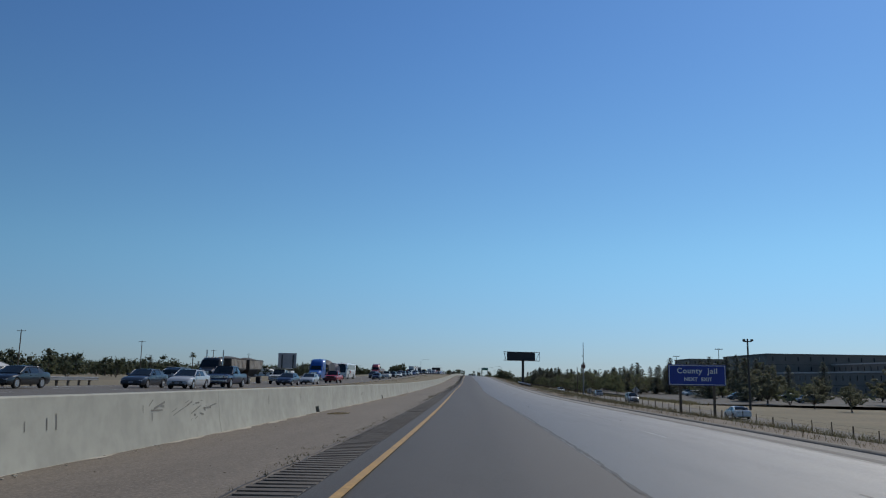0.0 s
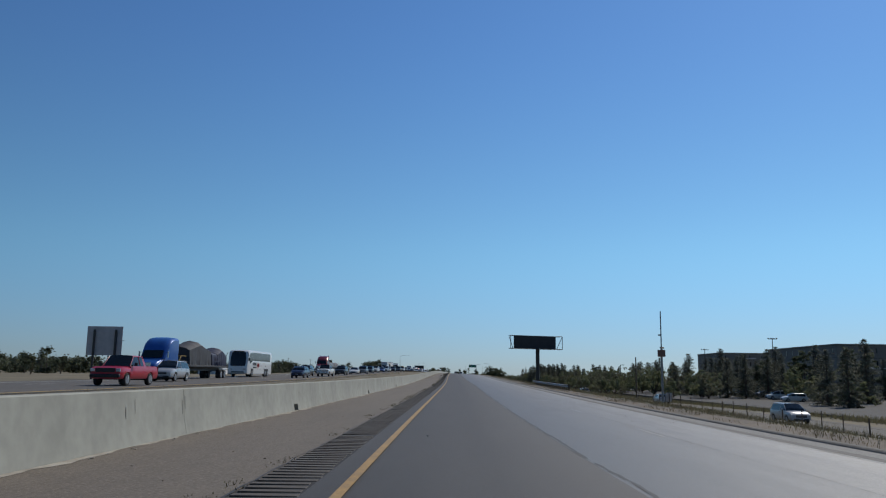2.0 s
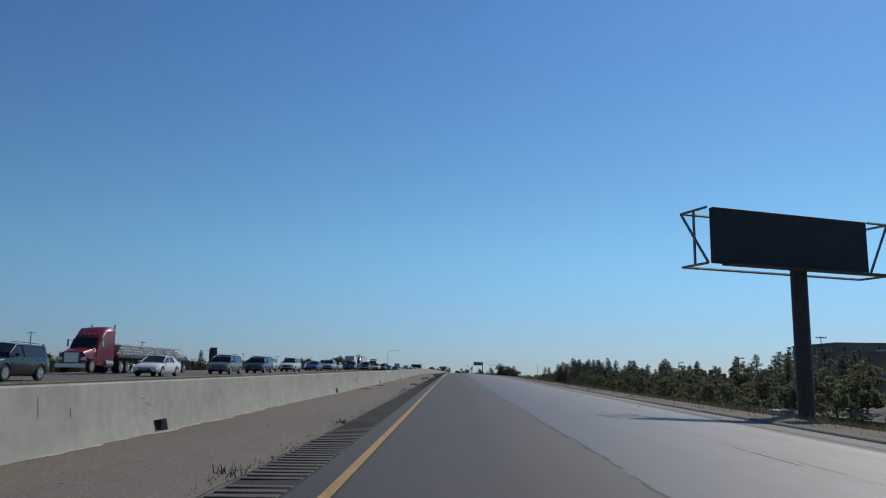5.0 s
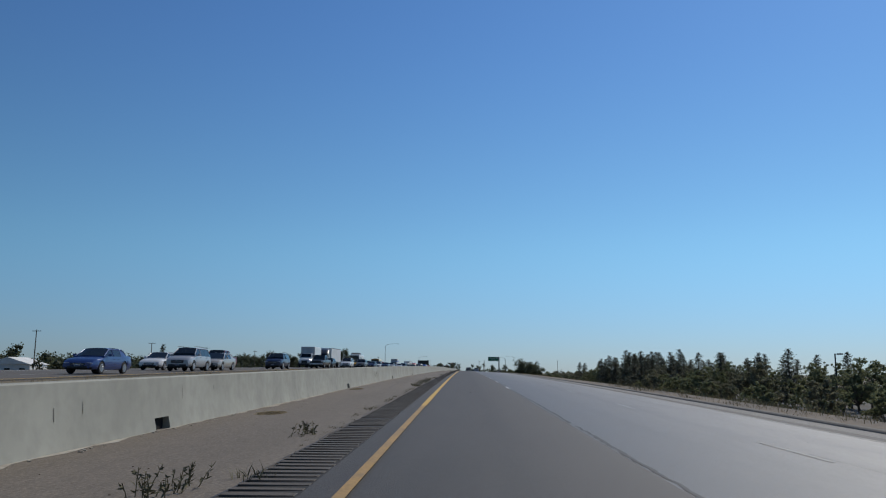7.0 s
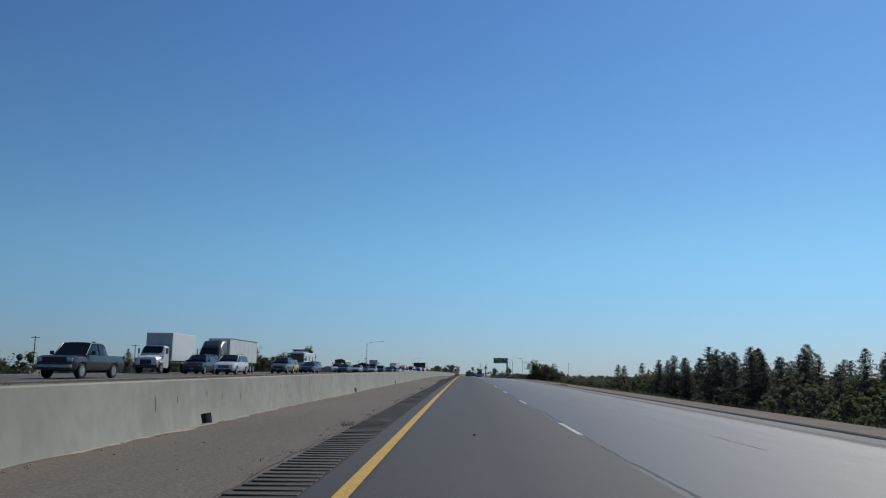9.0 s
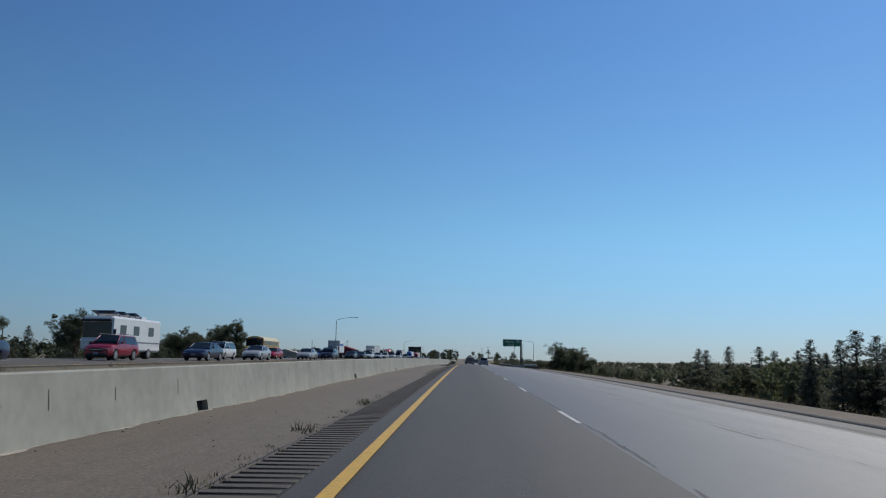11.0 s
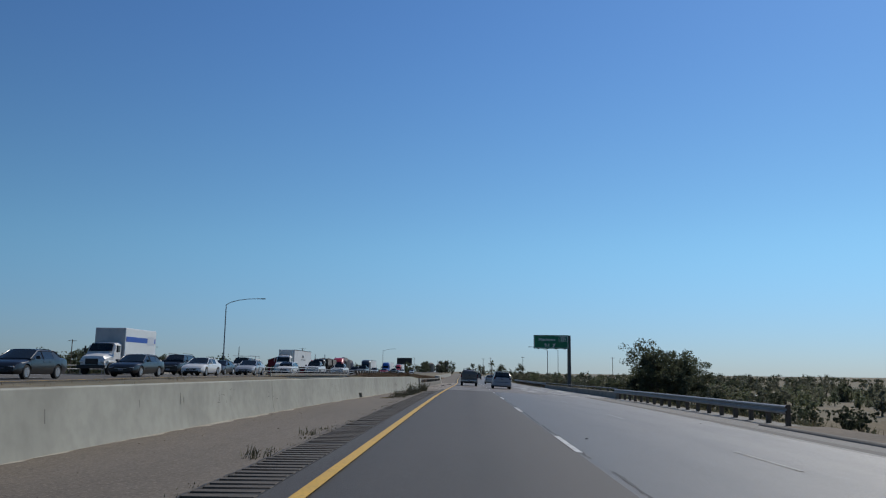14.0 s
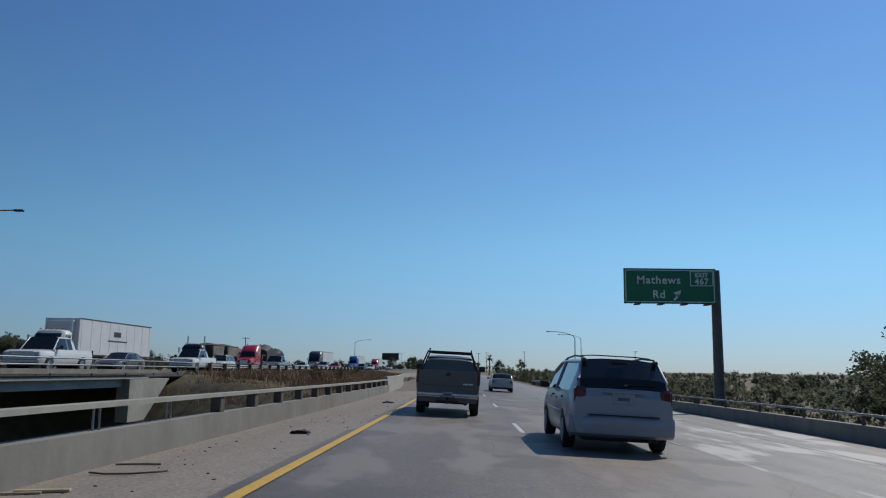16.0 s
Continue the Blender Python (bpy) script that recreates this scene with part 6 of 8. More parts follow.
def leaves(s, c, rad, n, size, rng, flat=1.0):
    """n small leaf-bearing sprigs in a clump round c, as crossed bent blades."""
    if rad > 0.45 and n < 60:
        core(s, c, rad * 0.36, rng, flat)
    tufts = [Vector()]
    if n >= 90:                                      # the clump breaks up into tufts at the twigs' ends
        tufts = [Vector((rng.gauss(0, 1), rng.gauss(0, 1), rng.gauss(0, 0.8) * flat)).normalized() * rad * 0.72 * rng.random() ** 0.45 for _ in range(max(4, n // 45))]
    reach = rad * (0.3 if n >= 90 else 1.0)
    for k in range(n):
        d = Vector((rng.gauss(0, 1), rng.gauss(0, 1), rng.gauss(0, 1) * flat)).normalized() * reach * (0.25 + 0.8 * rng.random() ** 0.6)
        p = Vector(c) + tufts[k % len(tufts)] + Vector((d.x, d.y, d.z * 0.8))
        a = Vector((rng.gauss(0, 1), rng.gauss(0, 1), rng.gauss(0, 0.7))).normalized()
        b = a.cross(Vector((rng.gauss(0, 1), rng.gauss(0, 1), rng.gauss(0, 1)))).normalized()
        l = size * rng.uniform(0.6, 1.35)
        w = l * rng.uniform(0.28, 0.5)
        s.add([p - a * l * 0.5, p + b * w, p + a * l * 0.5, p - b * w], [(0, 1, 2, 3)])


def tree_model(kind, seed, h, r):
    """Trunk with limbs, and a crown of many sprigs. kind: broad, oak, conifer, bush."""
    rng = random.Random(seed)
    t, c = Shape(), Shape()
    if kind == "conifer":
        t.tube([(0, 0, 0), (rng.uniform(-0.1, 0.1), 0, h * 0.5), (0, 0, h * 0.97)], 0.16 + h * 0.008, 7, 0.02)
        z, side = h * 0.06, rng.uniform(0, 6.28)
        while z < h * 0.985:
            f = 1 - z / h
            reach = r * (0.04 + 0.96 * f ** 0.62) * rng.uniform(0.72, 1.15)
            for k in range(rng.randint(5, 8)):
                a = rng.uniform(0, 6.28)
                ln = reach * rng.uniform(0.55, 1.15) * (1 + 0.18 * math.cos(a - side))
                zz = z + rng.uniform(-0.02, 0.02) * h
                lift = rng.uniform(-0.15, 0.35) + 0.5 * (1 - f) ** 3
                out = Vector((math.cos(a), math.sin(a), 0))
                pts = [Vector((0, 0, zz)) + out * ln * q + Vector((0, 0, ln * (lift * q - 0.22 * q * q))) for q in (0, 0.5, 1.0)]
                t.tube(pts, 0.03, 4, 0.008, False)
                for q in range(3 + int(ln * 3.6)):        # flat sprays of needles along the bough
                    u = rng.uniform(0.15, 1.05)
                    p = Vector((0, 0, zz)) + out * ln * u + Vector((0, 0, ln * (lift * u - 0.22 * u * u)))
                    for _ in range(3):
                        d = (out + Vector((rng.gauss(0, 0.75), rng.gauss(0, 0.75), rng.gauss(0.1, 0.42)))).normalized()
                        w = d.cross(Vector((rng.gauss(0, 0.5), rng.gauss(0, 0.5), 1))).normalized()
                        l = rng.uniform(0.26, 0.58) * (0.6 + 0.4 * f)
                        w *= l * rng.uniform(0.14, 0.26)
                        b = p + Vector((rng.gauss(0, 0.1), rng.gauss(0, 0.1), rng.gauss(0, 0.08)))
                        c.add([b, b + d * l * 0.45 + w, b + d * l, b + d * l * 0.45 - w], [(0, 1, 2, 3)])
            z += h * rng.uniform(0.02, 0.034)
        leaves(c, (0, 0, h * 0.985), 0.16, 16, 0.24, rng)
        return t, c
    base = {"broad": 0.17, "oak": 0.2, "bush": 0.06}[kind]
    trunk = h * base
    lean = rng.uniform(-0.25, 0.25)
    t.tube([(0, 0, -0.2), (lean * 0.5, 0, trunk * 0.5), (lean, 0.05, trunk)], 0.05 + h * 0.022, 8, 0.04 + h * 0.014)
    limbs = {"broad": 13, "oak": 13, "bush": 7}[kind]
    for k in range(limbs):
        a = k * 2.4 + rng.uniform(-0.4, 0.4)
        el = rng.uniform(0.02 if kind == "broad" else 0.15, 1.0)
        tip = Vector((math.cos(a) * r * (1 - el * 0.55) * rng.uniform(0.65, 0.95), math.sin(a) * r * (1 - el * 0.55) * rng.uniform(0.65, 0.95), trunk + (h - trunk) * (0.18 + 0.72 * el)))
        mid = Vector((lean, 0, trunk)).lerp(tip, 0.5) + Vector((0, 0, 0.12 * h * rng.random()))
        t.tube([(lean, 0, trunk * 0.92), mid, tip], 0.02 + h * 0.009, 5, 0.015)
        for q in range(3):
            p = mid.lerp(tip, 0.35 + 0.4 * q) + Vector((rng.gauss(0, r * 0.14), rng.gauss(0, r * 0.14), rng.gauss(0, h * 0.05)))
            if p.z > 0.1 * h:
                leaves(c, p, r * rng.uniform(0.24, 0.4), 170 if kind == "broad" else 760 if kind == "oak" else 100, {"broad": 0.24, "oak": 0.19, "bush": 0.17}[kind], rng)
    for k in range(5):                               # a ragged top
        p = Vector((rng.gauss(0, r * 0.3), rng.gauss(0, r * 0.3), h * rng.uniform(0.82, 0.97)))
        leaves(c, p, r * rng.uniform(0.14, 0.26), 420 if kind == "oak" else 100, 0.18 if kind == "oak" else 0.21, rng)
    return t, c


MODELS = {}


def tree(kind, variant, leaf, x, y, z, scale=1.0, turn=0.0, label="", group="roadside trees"):
    spec = {"broad": (7.5, 3.5), "oak": (10.0, 6.0), "conifer": (11.0, 3.3), "bush": (3.2, 1.9)}[kind]
    key = (kind, variant, leaf.name)
    m = pose(x, y, z - 0.1, 0, 0, turn) @ Matrix.Scale(scale, 4)
    if key not in MODELS:
        root = thing("tree" if kind != "bush" else "shrub", label, "tree" if kind != "bush" else "shrub", m, group)
        t, c = tree_model(kind, variant * 17 + len(kind), *spec)
        part("trunk", t, BARK, root, clean=False)
        part("crown", c, leaf, root, smooth=0, clean=False)
        MODELS[key] = root
        return root
    ob = copy_thing(MODELS[key], m)
    ob.scale = (scale, scale, scale)
    if label:
        ob["label"] = label
    return ob


def plant(kind, variant, leaf, o, y, scale, label, group="roadside trees", dz=0.0):
    return tree(kind, variant, leaf, XR(y) + o, y, land(o, y) + dz, scale, (o * 37 + y * 13) % 360, label, group)


tr = random.Random(31)
# the row along the car park, to the right of the road
y = 236.0
while y < 520:
    o = 52 + tr.uniform(-4, 7) + max(0, (300 - y) * 0.05)
    plant("broad", tr.randint(1, 3), LEAF if tr.random() < 0.6 else LEAF_OLIVE, o, y, tr.uniform(0.75, 1.02), "bushy green tree beside the car park", "car park trees")
    if tr.random() < 0.75:
        plant("conifer", tr.randint(1, 2), NEEDLE, o + tr.uniform(8, 22), y + tr.uniform(-4, 4), tr.uniform(0.68, 0.92), "slim dark conifer behind the car park", "car park conifers")
    if tr.random() < 0.6:
        plant("bush", tr.randint(1, 2), LEAF, o - tr.uniform(5, 9), y + tr.uniform(-4, 4), tr.uniform(0.8, 1.3), "low green shrub beside the car park", "shrubs")
    y += tr.uniform(4.6, 7.2)
for k in range(22):                                    # the dark clump
    plant("conifer", 1 + k % 2, NEEDLE, 47 + tr.uniform(-5, 7), 448 + k * 2.2 + tr.uniform(-2, 2), tr.uniform(0.78, 0.98), "dark conifer in a dense clump", "car park conifers")
for k in range(20):                                    # conifers before the large buildings
    plant("conifer", 1 + k % 2, NEEDLE, 78 + tr.uniform(-8, 22), 205 + k * 9 + tr.uniform(-4, 4), tr.uniform(0.8, 1.2), "tall dark conifer before the pale buildings", "car park conifers")
for o, y, s in ((82, 262, 1.5), (88, 250, 1.55), (78, 275, 1.2)):
    plant("broad", 2, LEAF_DARK, o, y, s, "tall dark round-headed tree before the buildings")
for k in range(16):
    plant("broad", 1 + k % 3, LEAF_OLIVE if k % 2 else LEAF, 66 + tr.uniform(-6, 30), 120 + k * 8.5, tr.uniform(0.5, 0.8), "small green tree on the dry lawn", "car park trees")
for k in range(22):
    plant("bush", 1 + k % 2, LEAF, 70 + tr.uniform(-12, 40), 105 + k * 6, tr.uniform(0.7, 1.2), "low green shrub on the dry lawn", "shrubs")
y = 160.0
while y < 345:                                         # dense planting round the car park
    for o in (60, 78):
        q = tr.random()
        oo, yy = o + tr.uniform(-6, 6), y + tr.uniform(-3, 3)
        if q < 0.45:
            plant("conifer", 1 + int(q * 20) % 2, NEEDLE, oo, yy, tr.uniform(0.62, 0.95), "slim dark conifer beside the car park", "car park conifers")
        elif q < 0.85:
            plant("broad", 1 + int(q * 20) % 3, LEAF_OLIVE if q < 0.65 else LEAF, oo, yy, tr.uniform(0.75, 1.1), "bushy green tree beside the car park", "car park trees")
    y += 8.5
y = 428.0
while y < 560:                                         # the belt below the embankment
    for o in (44, 50, 57):
        q = tr.random()
        oo, yy = o + tr.uniform(-3, 3), y + tr.uniform(-2, 2)
        if q < 0.36:
            plant("conifer", 1 + int(q * 30) % 2, NEEDLE, oo, yy, tr.uniform(0.62, 0.92), "dark conifer rising over the belt", "belt trees")
        else:
            plant("broad", 1 + int(q * 30) % 3, (LEAF, LEAF_OLIVE, LEAF_DARK)[int(q * 50) % 3], oo, yy, tr.uniform(0.75, 1.0), "bushy tree in the belt below the road", "belt trees")
    y += 5.0
for k in range(12):                                    # a lower group past the gap
    o, y = 33 + 1.4 * k + tr.uniform(-2, 2), 606 + (k * 11) % 29
    plant("broad", 1 + k % 3, LEAF_DARK, o, y, tr.uniform(0.5, 0.66), "round dark tree in a low group near the creek", "belt trees")
for k in range(46):                                    # rank green bushes on the slope below the kerb
    y = 268 + k * 3.6
    plant("bush", 1 + k % 2, LEAF if k % 3 else LEAF_OLIVE, 39.5 + tr.uniform(-2.5, 2.5), y + tr.uniform(-1.5, 1.5), tr.uniform(0.8, 1.5), "rank green bush beside the car park", "shrubs")
# the oaks by the bridge
for o, y, sc in ((-106, 748, 1.05), (-97, 737, 0.85), (-110, 772, 0.85), (-96, 766, 0.7)):
    plant("oak", 1 + int(y) % 2, LEAF_DARK, o, y, sc, "round dark oak beyond the opposite road", "oaks")
plant("oak", 2, LEAF_DARK, 100, 806, 0.52, "round dark tree standing over the low woods", "oaks")
plant("conifer", 2, NEEDLE, 117, 835, 0.6, "slim dark spire of a conifer behind a round tree")
plant("oak", 1, LEAF_DARK, 26.1, 614.5, 1.03, "large dark oak beside the bridge", "oaks", 0.6)
plant("oak", 2, LEAF_DARK, 31.0, 626.0, 1.0, "large dark oak beside the bridge", "oaks", 0.6)
for k in range(8):
    y = 560 + k * 6.2
    plant("bush", 1 + k % 2, LEAF_OLIVE, 27 + tr.uniform(-3, 8), y, tr.uniform(0.5, 0.9), "scrubby olive bush on the slope", "shrubs")
for k in range(40):
    plant("bush", 1 + k % 2, (LEAF_OLIVE, LEAF, LEAF_DARK)[k % 3], 26 + tr.uniform(-9, 40), 680 + k * 6.5, tr.uniform(0.5, 1.2), "green shrub beside the exit ramp", "shrubs")
for k in range(14):
    plant("bush", 1 + k % 2, LEAF_DARK, -14.5 + tr.uniform(0, 10.5), BR0 + 9 + k * 2.4, tr.uniform(0.65, 0.95), "dark shrub in the creek bed", "shrubs")
# left of the opposite carriageway
for k in range(44):
    plant("bush", 1 + k % 2, LEAF_DARK, -100 + tr.uniform(-30, 24), 90 + k * 17 + tr.uniform(-6, 6), tr.uniform(0.9, 1.6), "dark shrub at the field's edge", "shrubs")
for o, y, s in ((-142, 631, 1.25), (-134, 645, 1.05), (-128, 662, 0.95), (-150, 700, 1.0), (-120, 420, 0.8), (-112, 520, 0.75), (-131, 330, 0.75)):
    plant("conifer", 1, NEEDLE, o, y, s, "tall dark pine beyond the opposite road", "pines")
for o, y, s, v in ((-46, 562, 0.75, 1), (-52, 566, 0.72, 2), (-47, 540, 0.6, 2), (-66, 600, 0.7, 1), (-40, 470, 0.5, 2), (-44, 496, 0.55, 1), (-172, 884, 1.5, 2), (-160, 868, 1.2, 1), (-185, 900, 1.3, 1)):
    plant("oak", v, LEAF_DARK, o, y, s, "spreading dark oak beyond the opposite road", "oaks")


def palm(o, y, h):
    root = thing("palm_tree", "tall palm with a round dark head in the distance", "palm", Matrix.Translation(at(o, y, 0, land(o, y))), "palms")
    part("trunk", Shape().tube([(0, 0, 0), (0.2, 0, h * 0.5), (0.1, 0, h)], 0.3, 8, 0.2), BARK, root)
    rng, s = random.Random(int(o)), Shape()
    for k in range(46):
        a, e = rng.uniform(0, 6.28), rng.uniform(-0.7, 1.3)
        pts = [Vector((0.1, 0, h)) + Vector((math.cos(a) * math.cos(e) * q, math.sin(a) * math.cos(e) * q, math.sin(e) * q - 0.16 * q * q)) for q in (0.2, 0.9, 1.6, 2.2)]
        side = Vector((-math.sin(a), math.cos(a), 0)) * 0.22
        vs = []
        for i, p in enumerate(pts):
            w = (0.4, 1, 0.9, 0.1)[i]
            vs += [p - side * w, p + side * w]
        s.add(vs, [(2 * i, 2 * i + 1, 2 * i + 3, 2 * i + 2) for i in range(3)])
    part("fronds", s, LEAF_DARK, root, smooth=0, clean=False)


palm(15.5, 905.0, 7.0)
palm(-128.0, 372.0, 9.5)


def far_woods():
    """Low belts of trees on the horizon, as clumps of sprigs."""
    rng, s = random.Random(5), Shape()
    for x0, y0, x1, y1, n, hh in ((-175, 40, -160, 560, 190, 7.5), (-160, 560, -200, 1100, 150, 9), (-240, -60, -230, 700, 120, 10), (-700, -100, -330, 1100, 110, 9), (-330, 1100, -40, 1500, 110, 10), (20, 1300, 420, 1400, 90, 7), (420, 1400, 520, 500, 120, 5.5), (430, 520, 400, -100, 80, 6)):
        for k in range(n):
            f = (k + rng.random()) / n
            x, y = x0 + (x1 - x0) * f + rng.uniform(-14, 14), y0 + (y1 - y0) * f + rng.uniform(-14, 14)
            z = land(x - XR(y), y)
            h = hh * rng.uniform(0.5, 1.15)
            for q in range(5):
                leaves(s, (x + rng.uniform(-4, 4), y + rng.uniform(-4, 4), z + h * rng.uniform(0.15, 0.8)), h * 0.4, 30, 0.9, rng)
    return s


def grove(patches, seed):
    """Standing trees too far to tell apart: stems and crowns of many sprigs. A patch: (o0, o1, y0, y1, trees, least and most height)."""
    rng, s, t = random.Random(seed), Shape(), Shape()
    for o0, o1, y0, y1, n, h0, h1 in patches:
        for _ in range(n):
            o, y, h = rng.uniform(o0, o1), rng.uniform(y0, y1), rng.uniform(h0, h1)
            x, z = XR(y) + o, land(o, y)
            t.tube([(x, y, z - 0.2), (x, y, z + h * 0.6)], 0.04 * h, 5, 0.015 * h, False)
            for q in range(16):
                a, e = rng.uniform(0, 6.28), rng.random()
                r = h * 0.3 * math.sin(0.5 + 2.3 * e) * math.sqrt(rng.random())
                leaves(s, (x + math.cos(a) * r, y + math.sin(a) * r, z + h * (0.06 + 0.82 * e)), h * rng.uniform(0.16, 0.25), 20, 0.07 * h, rng)
    return s, t


for mtl, patches, seed in ((LEAF_OLIVE, ((17, 60, 700, 980, 90, 1.6, 3.2), (30, 60, 645, 720, 34, 2.6, 4.2), (60, 150, 575, 900, 190, 3.0, 5.0), (46, 300, 900, 1060, 90, 4, 6.5)), 61),
                           (LEAF, ((26, 70, 660, 960, 70, 1.8, 3.6), (48, 120, 590, 800, 130, 2.2, 4.4)), 62),
                           (LEAF_DARK, ((-173, -106, 95, 1000, 80, 6, 9.5), (-74, -48, 430, 750, 14, 4, 6), (-190, 40, 1000, 1240, 40, 6, 10), (62, 180, 690, 1050, 60, 4.2, 6)), 63)):
    crown_, stem_ = grove(patches, seed)
    far = tagged(part("woods", crown_, mtl, smooth=0, clean=False), "loose stand of far green trees", "trees", kind="stuff")
    part("stems", stem_, BARK, far, clean=False)
tagged(part("woods", far_woods(), LEAF_DARK, smooth=0, clean=False), "dark belt of distant trees", "trees", kind="stuff")


def blades(pts, hgt, n, seed, spread=0.25, w=0.018):
    rng, s = random.Random(seed), Shape()
    for p, k in pts:
        for _ in range(int(n * k)):
            a = rng.uniform(0, 6.28)
            r = spread * math.sqrt(rng.random()) * (0.6 + k)
            b = Vector(p) + Vector((math.cos(a) * r, math.sin(a) * r * 1.6, -0.02))
            h = hgt * k * rng.uniform(0.4, 1.2)
            t = Vector((rng.gauss(0, 0.35), rng.gauss(0, 0.35), 1)).normalized()
            side = Vector((math.cos(a + 1), math.sin(a + 1), 0)) * w * (1 + h)
            s.add([b - side, b + side, b + t * h * 0.55 + side * 0.7, b + t * h * 0.55 - side * 0.7, b + t * h + Vector((t.x, t.y, 0)) * h * 0.35], [(0, 1, 2, 3), (3, 2, 4)])
    return s


wr = random.Random(9)
tufts = []
y = -5.0
while y < 560:
    thick = 0.55 + 0.45 * math.sin(y * 0.11) + (0.25 if y < 330 else -0.15)
    if wr.random() < thick:
        tufts.append((at(-1.25 + wr.gauss(0, 0.09), y, 0), wr.uniform(0.12, 0.42) if wr.random() < 0.97 else wr.uniform(0.6, 1.1)))
    y += wr.uniform(0.08, 0.5)
tagged(part("weeds", blades(tufts, 0.17, 44, 3, 0.15, 0.007), WEED, smooth=0, clean=False), "low green weeds in the shoulder joint", "weeds", kind="stuff")


def stalks(pts, seed):
    """Tall seeding weeds: leaning stems with small leaves."""
    rng, s = random.Random(seed), Shape()
    for p, k in pts:
        for _ in range(int(22 * k) + 6):
            b = Vector(p) + Vector((rng.gauss(0, 0.14), rng.gauss(0, 0.3), -0.02))
            h = 0.5 * k * rng.uniform(0.35, 1.2)
            lean = Vector((rng.gauss(0.1, 0.3), rng.gauss(0, 0.34), 1)) * h
            s.tube([b, b + lean * 0.5 + Vector((0, 0, 0.02)), b + lean], 0.006, 4, 0.003, False)
            for q in range(int(16 * h) + 6):
                f = rng.uniform(0.12, 1.0)
                c = b + lean * f
                a = Vector((rng.gauss(0, 1), rng.gauss(0, 1), rng.gauss(0.5, 0.6))).normalized()
                w = a.cross(Vector((rng.gauss(0, 1), rng.gauss(0, 1), rng.gauss(0, 1)))).normalized() * rng.uniform(0.006, 0.014)
                l = rng.uniform(0.03, 0.1) * (1.3 - f)
                s.add([c, c + a * l * 0.5 + w, c + a * (l + 0.03), c + a * l * 0.5 - w], [(0, 1, 2, 3)])
    return s


big = [(at(o, y, 0), k) for o, y, k in ((-1.8, 549.6, 0.7), (-1.6, 550.6, 0.75), (-1.75, 551.6, 0.7), (-1.5, 552.4, 0.6), (-1.5, 554.6, 1.1), (-1.45, 555.4, 1.25), (-1.5, 556.1, 1.0),
                                        (-1.35, 559.0, 0.75), (-1.3, 559.8, 0.6), (-1.35, 565.0, 1.2), (-1.4, 565.8, 1.05), (-1.42, 565.4, 0.9), (-1.38, 564.6, 0.8), (-1.5, 305.2, 0.35), (-1.4, 304.3, 0.3), (-1.4, 309.5, 0.45), (-1.35, 313.0, 0.4), (-1.35, 320.0, 0.4), (-1.7, 269.8, 0.65), (-1.45, 276.0, 0.4))]
tagged(part("weeds", stalks(big, 4), WEED, smooth=0, clean=False), "tall seeding weeds before the bridge wall", "weeds", kind="stuff")
dry = []
for k in range(900):
    y = wr.uniform(0, 560)
    o = wr.choice((wr.uniform(-15.8, -11), wr.uniform(-16.3, -14.5)))
    dry.append((at(o, y, 0, land(o, y)), wr.uniform(0.15, 0.6)))
for k in range(1100):
    y, o = wr.uniform(612, 720), wr.uniform(-15.3, -3.5)
    dry.append((at(o, y, 0, land(o, y)), wr.uniform(0.5, 1.4)))
for k in range(2600):
    y, o = wr.uniform(0, 330), wr.uniform(12.9, 26)
    dry.append((at(o, y, 0, land(o, y)), wr.uniform(0.4, 1.0)))
green = []
for k in range(2600):
    y, o = wr.uniform(0, 575), wr.uniform(14.8, 29)
    green.append((at(o, y, 0, land(o, y)), wr.uniform(0.4, 1.1)))
tagged(part("verge_growth", blades(green, 0.42, 26, 18, 0.8, 0.01), leaf_mat("dusty verge weeds", (0.17, 0.155, 0.085)), smooth=0, clean=False), "dusty green-brown weeds on the verge", "weeds", kind="stuff")
for k in range(700):
    y, o = wr.uniform(330, 575), wr.uniform(14.6, 22)
    dry.append((at(o, y, 0, land(o, y)), wr.uniform(0.3, 0.8)))
brush = []
for k in range(2300):
    y, o = 606 + 124 * wr.random() ** 1.6, wr.uniform(-15.6, -3.2)
    brush.append((at(o, y, 0, land(o, y)), wr.uniform(0.4, 1.3)))
BRUSH = mat("rusty dry brush", (0.37, 0.215, 0.115), 0.9, rand=0.65, island=True)
tagged(part("dry_grass", blades(brush, 0.45, 40, 16, 0.7, 0.016), BRUSH, smooth=0, clean=False), "rust-brown dry brush filling the median", "grass", kind="stuff")
verge = []
for k in range(3600):
    y, o = wr.uniform(622, 800), wr.uniform(14.2, 48)
    verge.append((at(o, y, 0, land(o, y)), wr.uniform(0.4, 1.1)))
tagged(part("verge_growth", blades(verge, 0.7, 16, 17, 0.9, 0.03), WEED, smooth=0, clean=False), "rough green growth beside the exit ramp", "grass", kind="stuff")
edge = [(at(o, y, 0, land(o, y)), k) for o, y, k in ((wr.uniform(41.5, 44.2), wr.uniform(148, 470), wr.uniform(0.8, 1.5)) for _ in range(1100))]
tagged(part("verge_growth", blades(edge, 0.5, 14, 19, 0.7, 0.02), leaf_mat("dusty verge weeds", (0.17, 0.155, 0.085)), smooth=0, clean=False), "dusty weeds along the car park edge", "weeds", kind="stuff")
tagged(part("dry_grass", blades(dry, 0.42, 30, 6, 0.6, 0.008), STRAW, smooth=0, clean=False), "tufts of straw-coloured dry grass", "grass", kind="stuff")
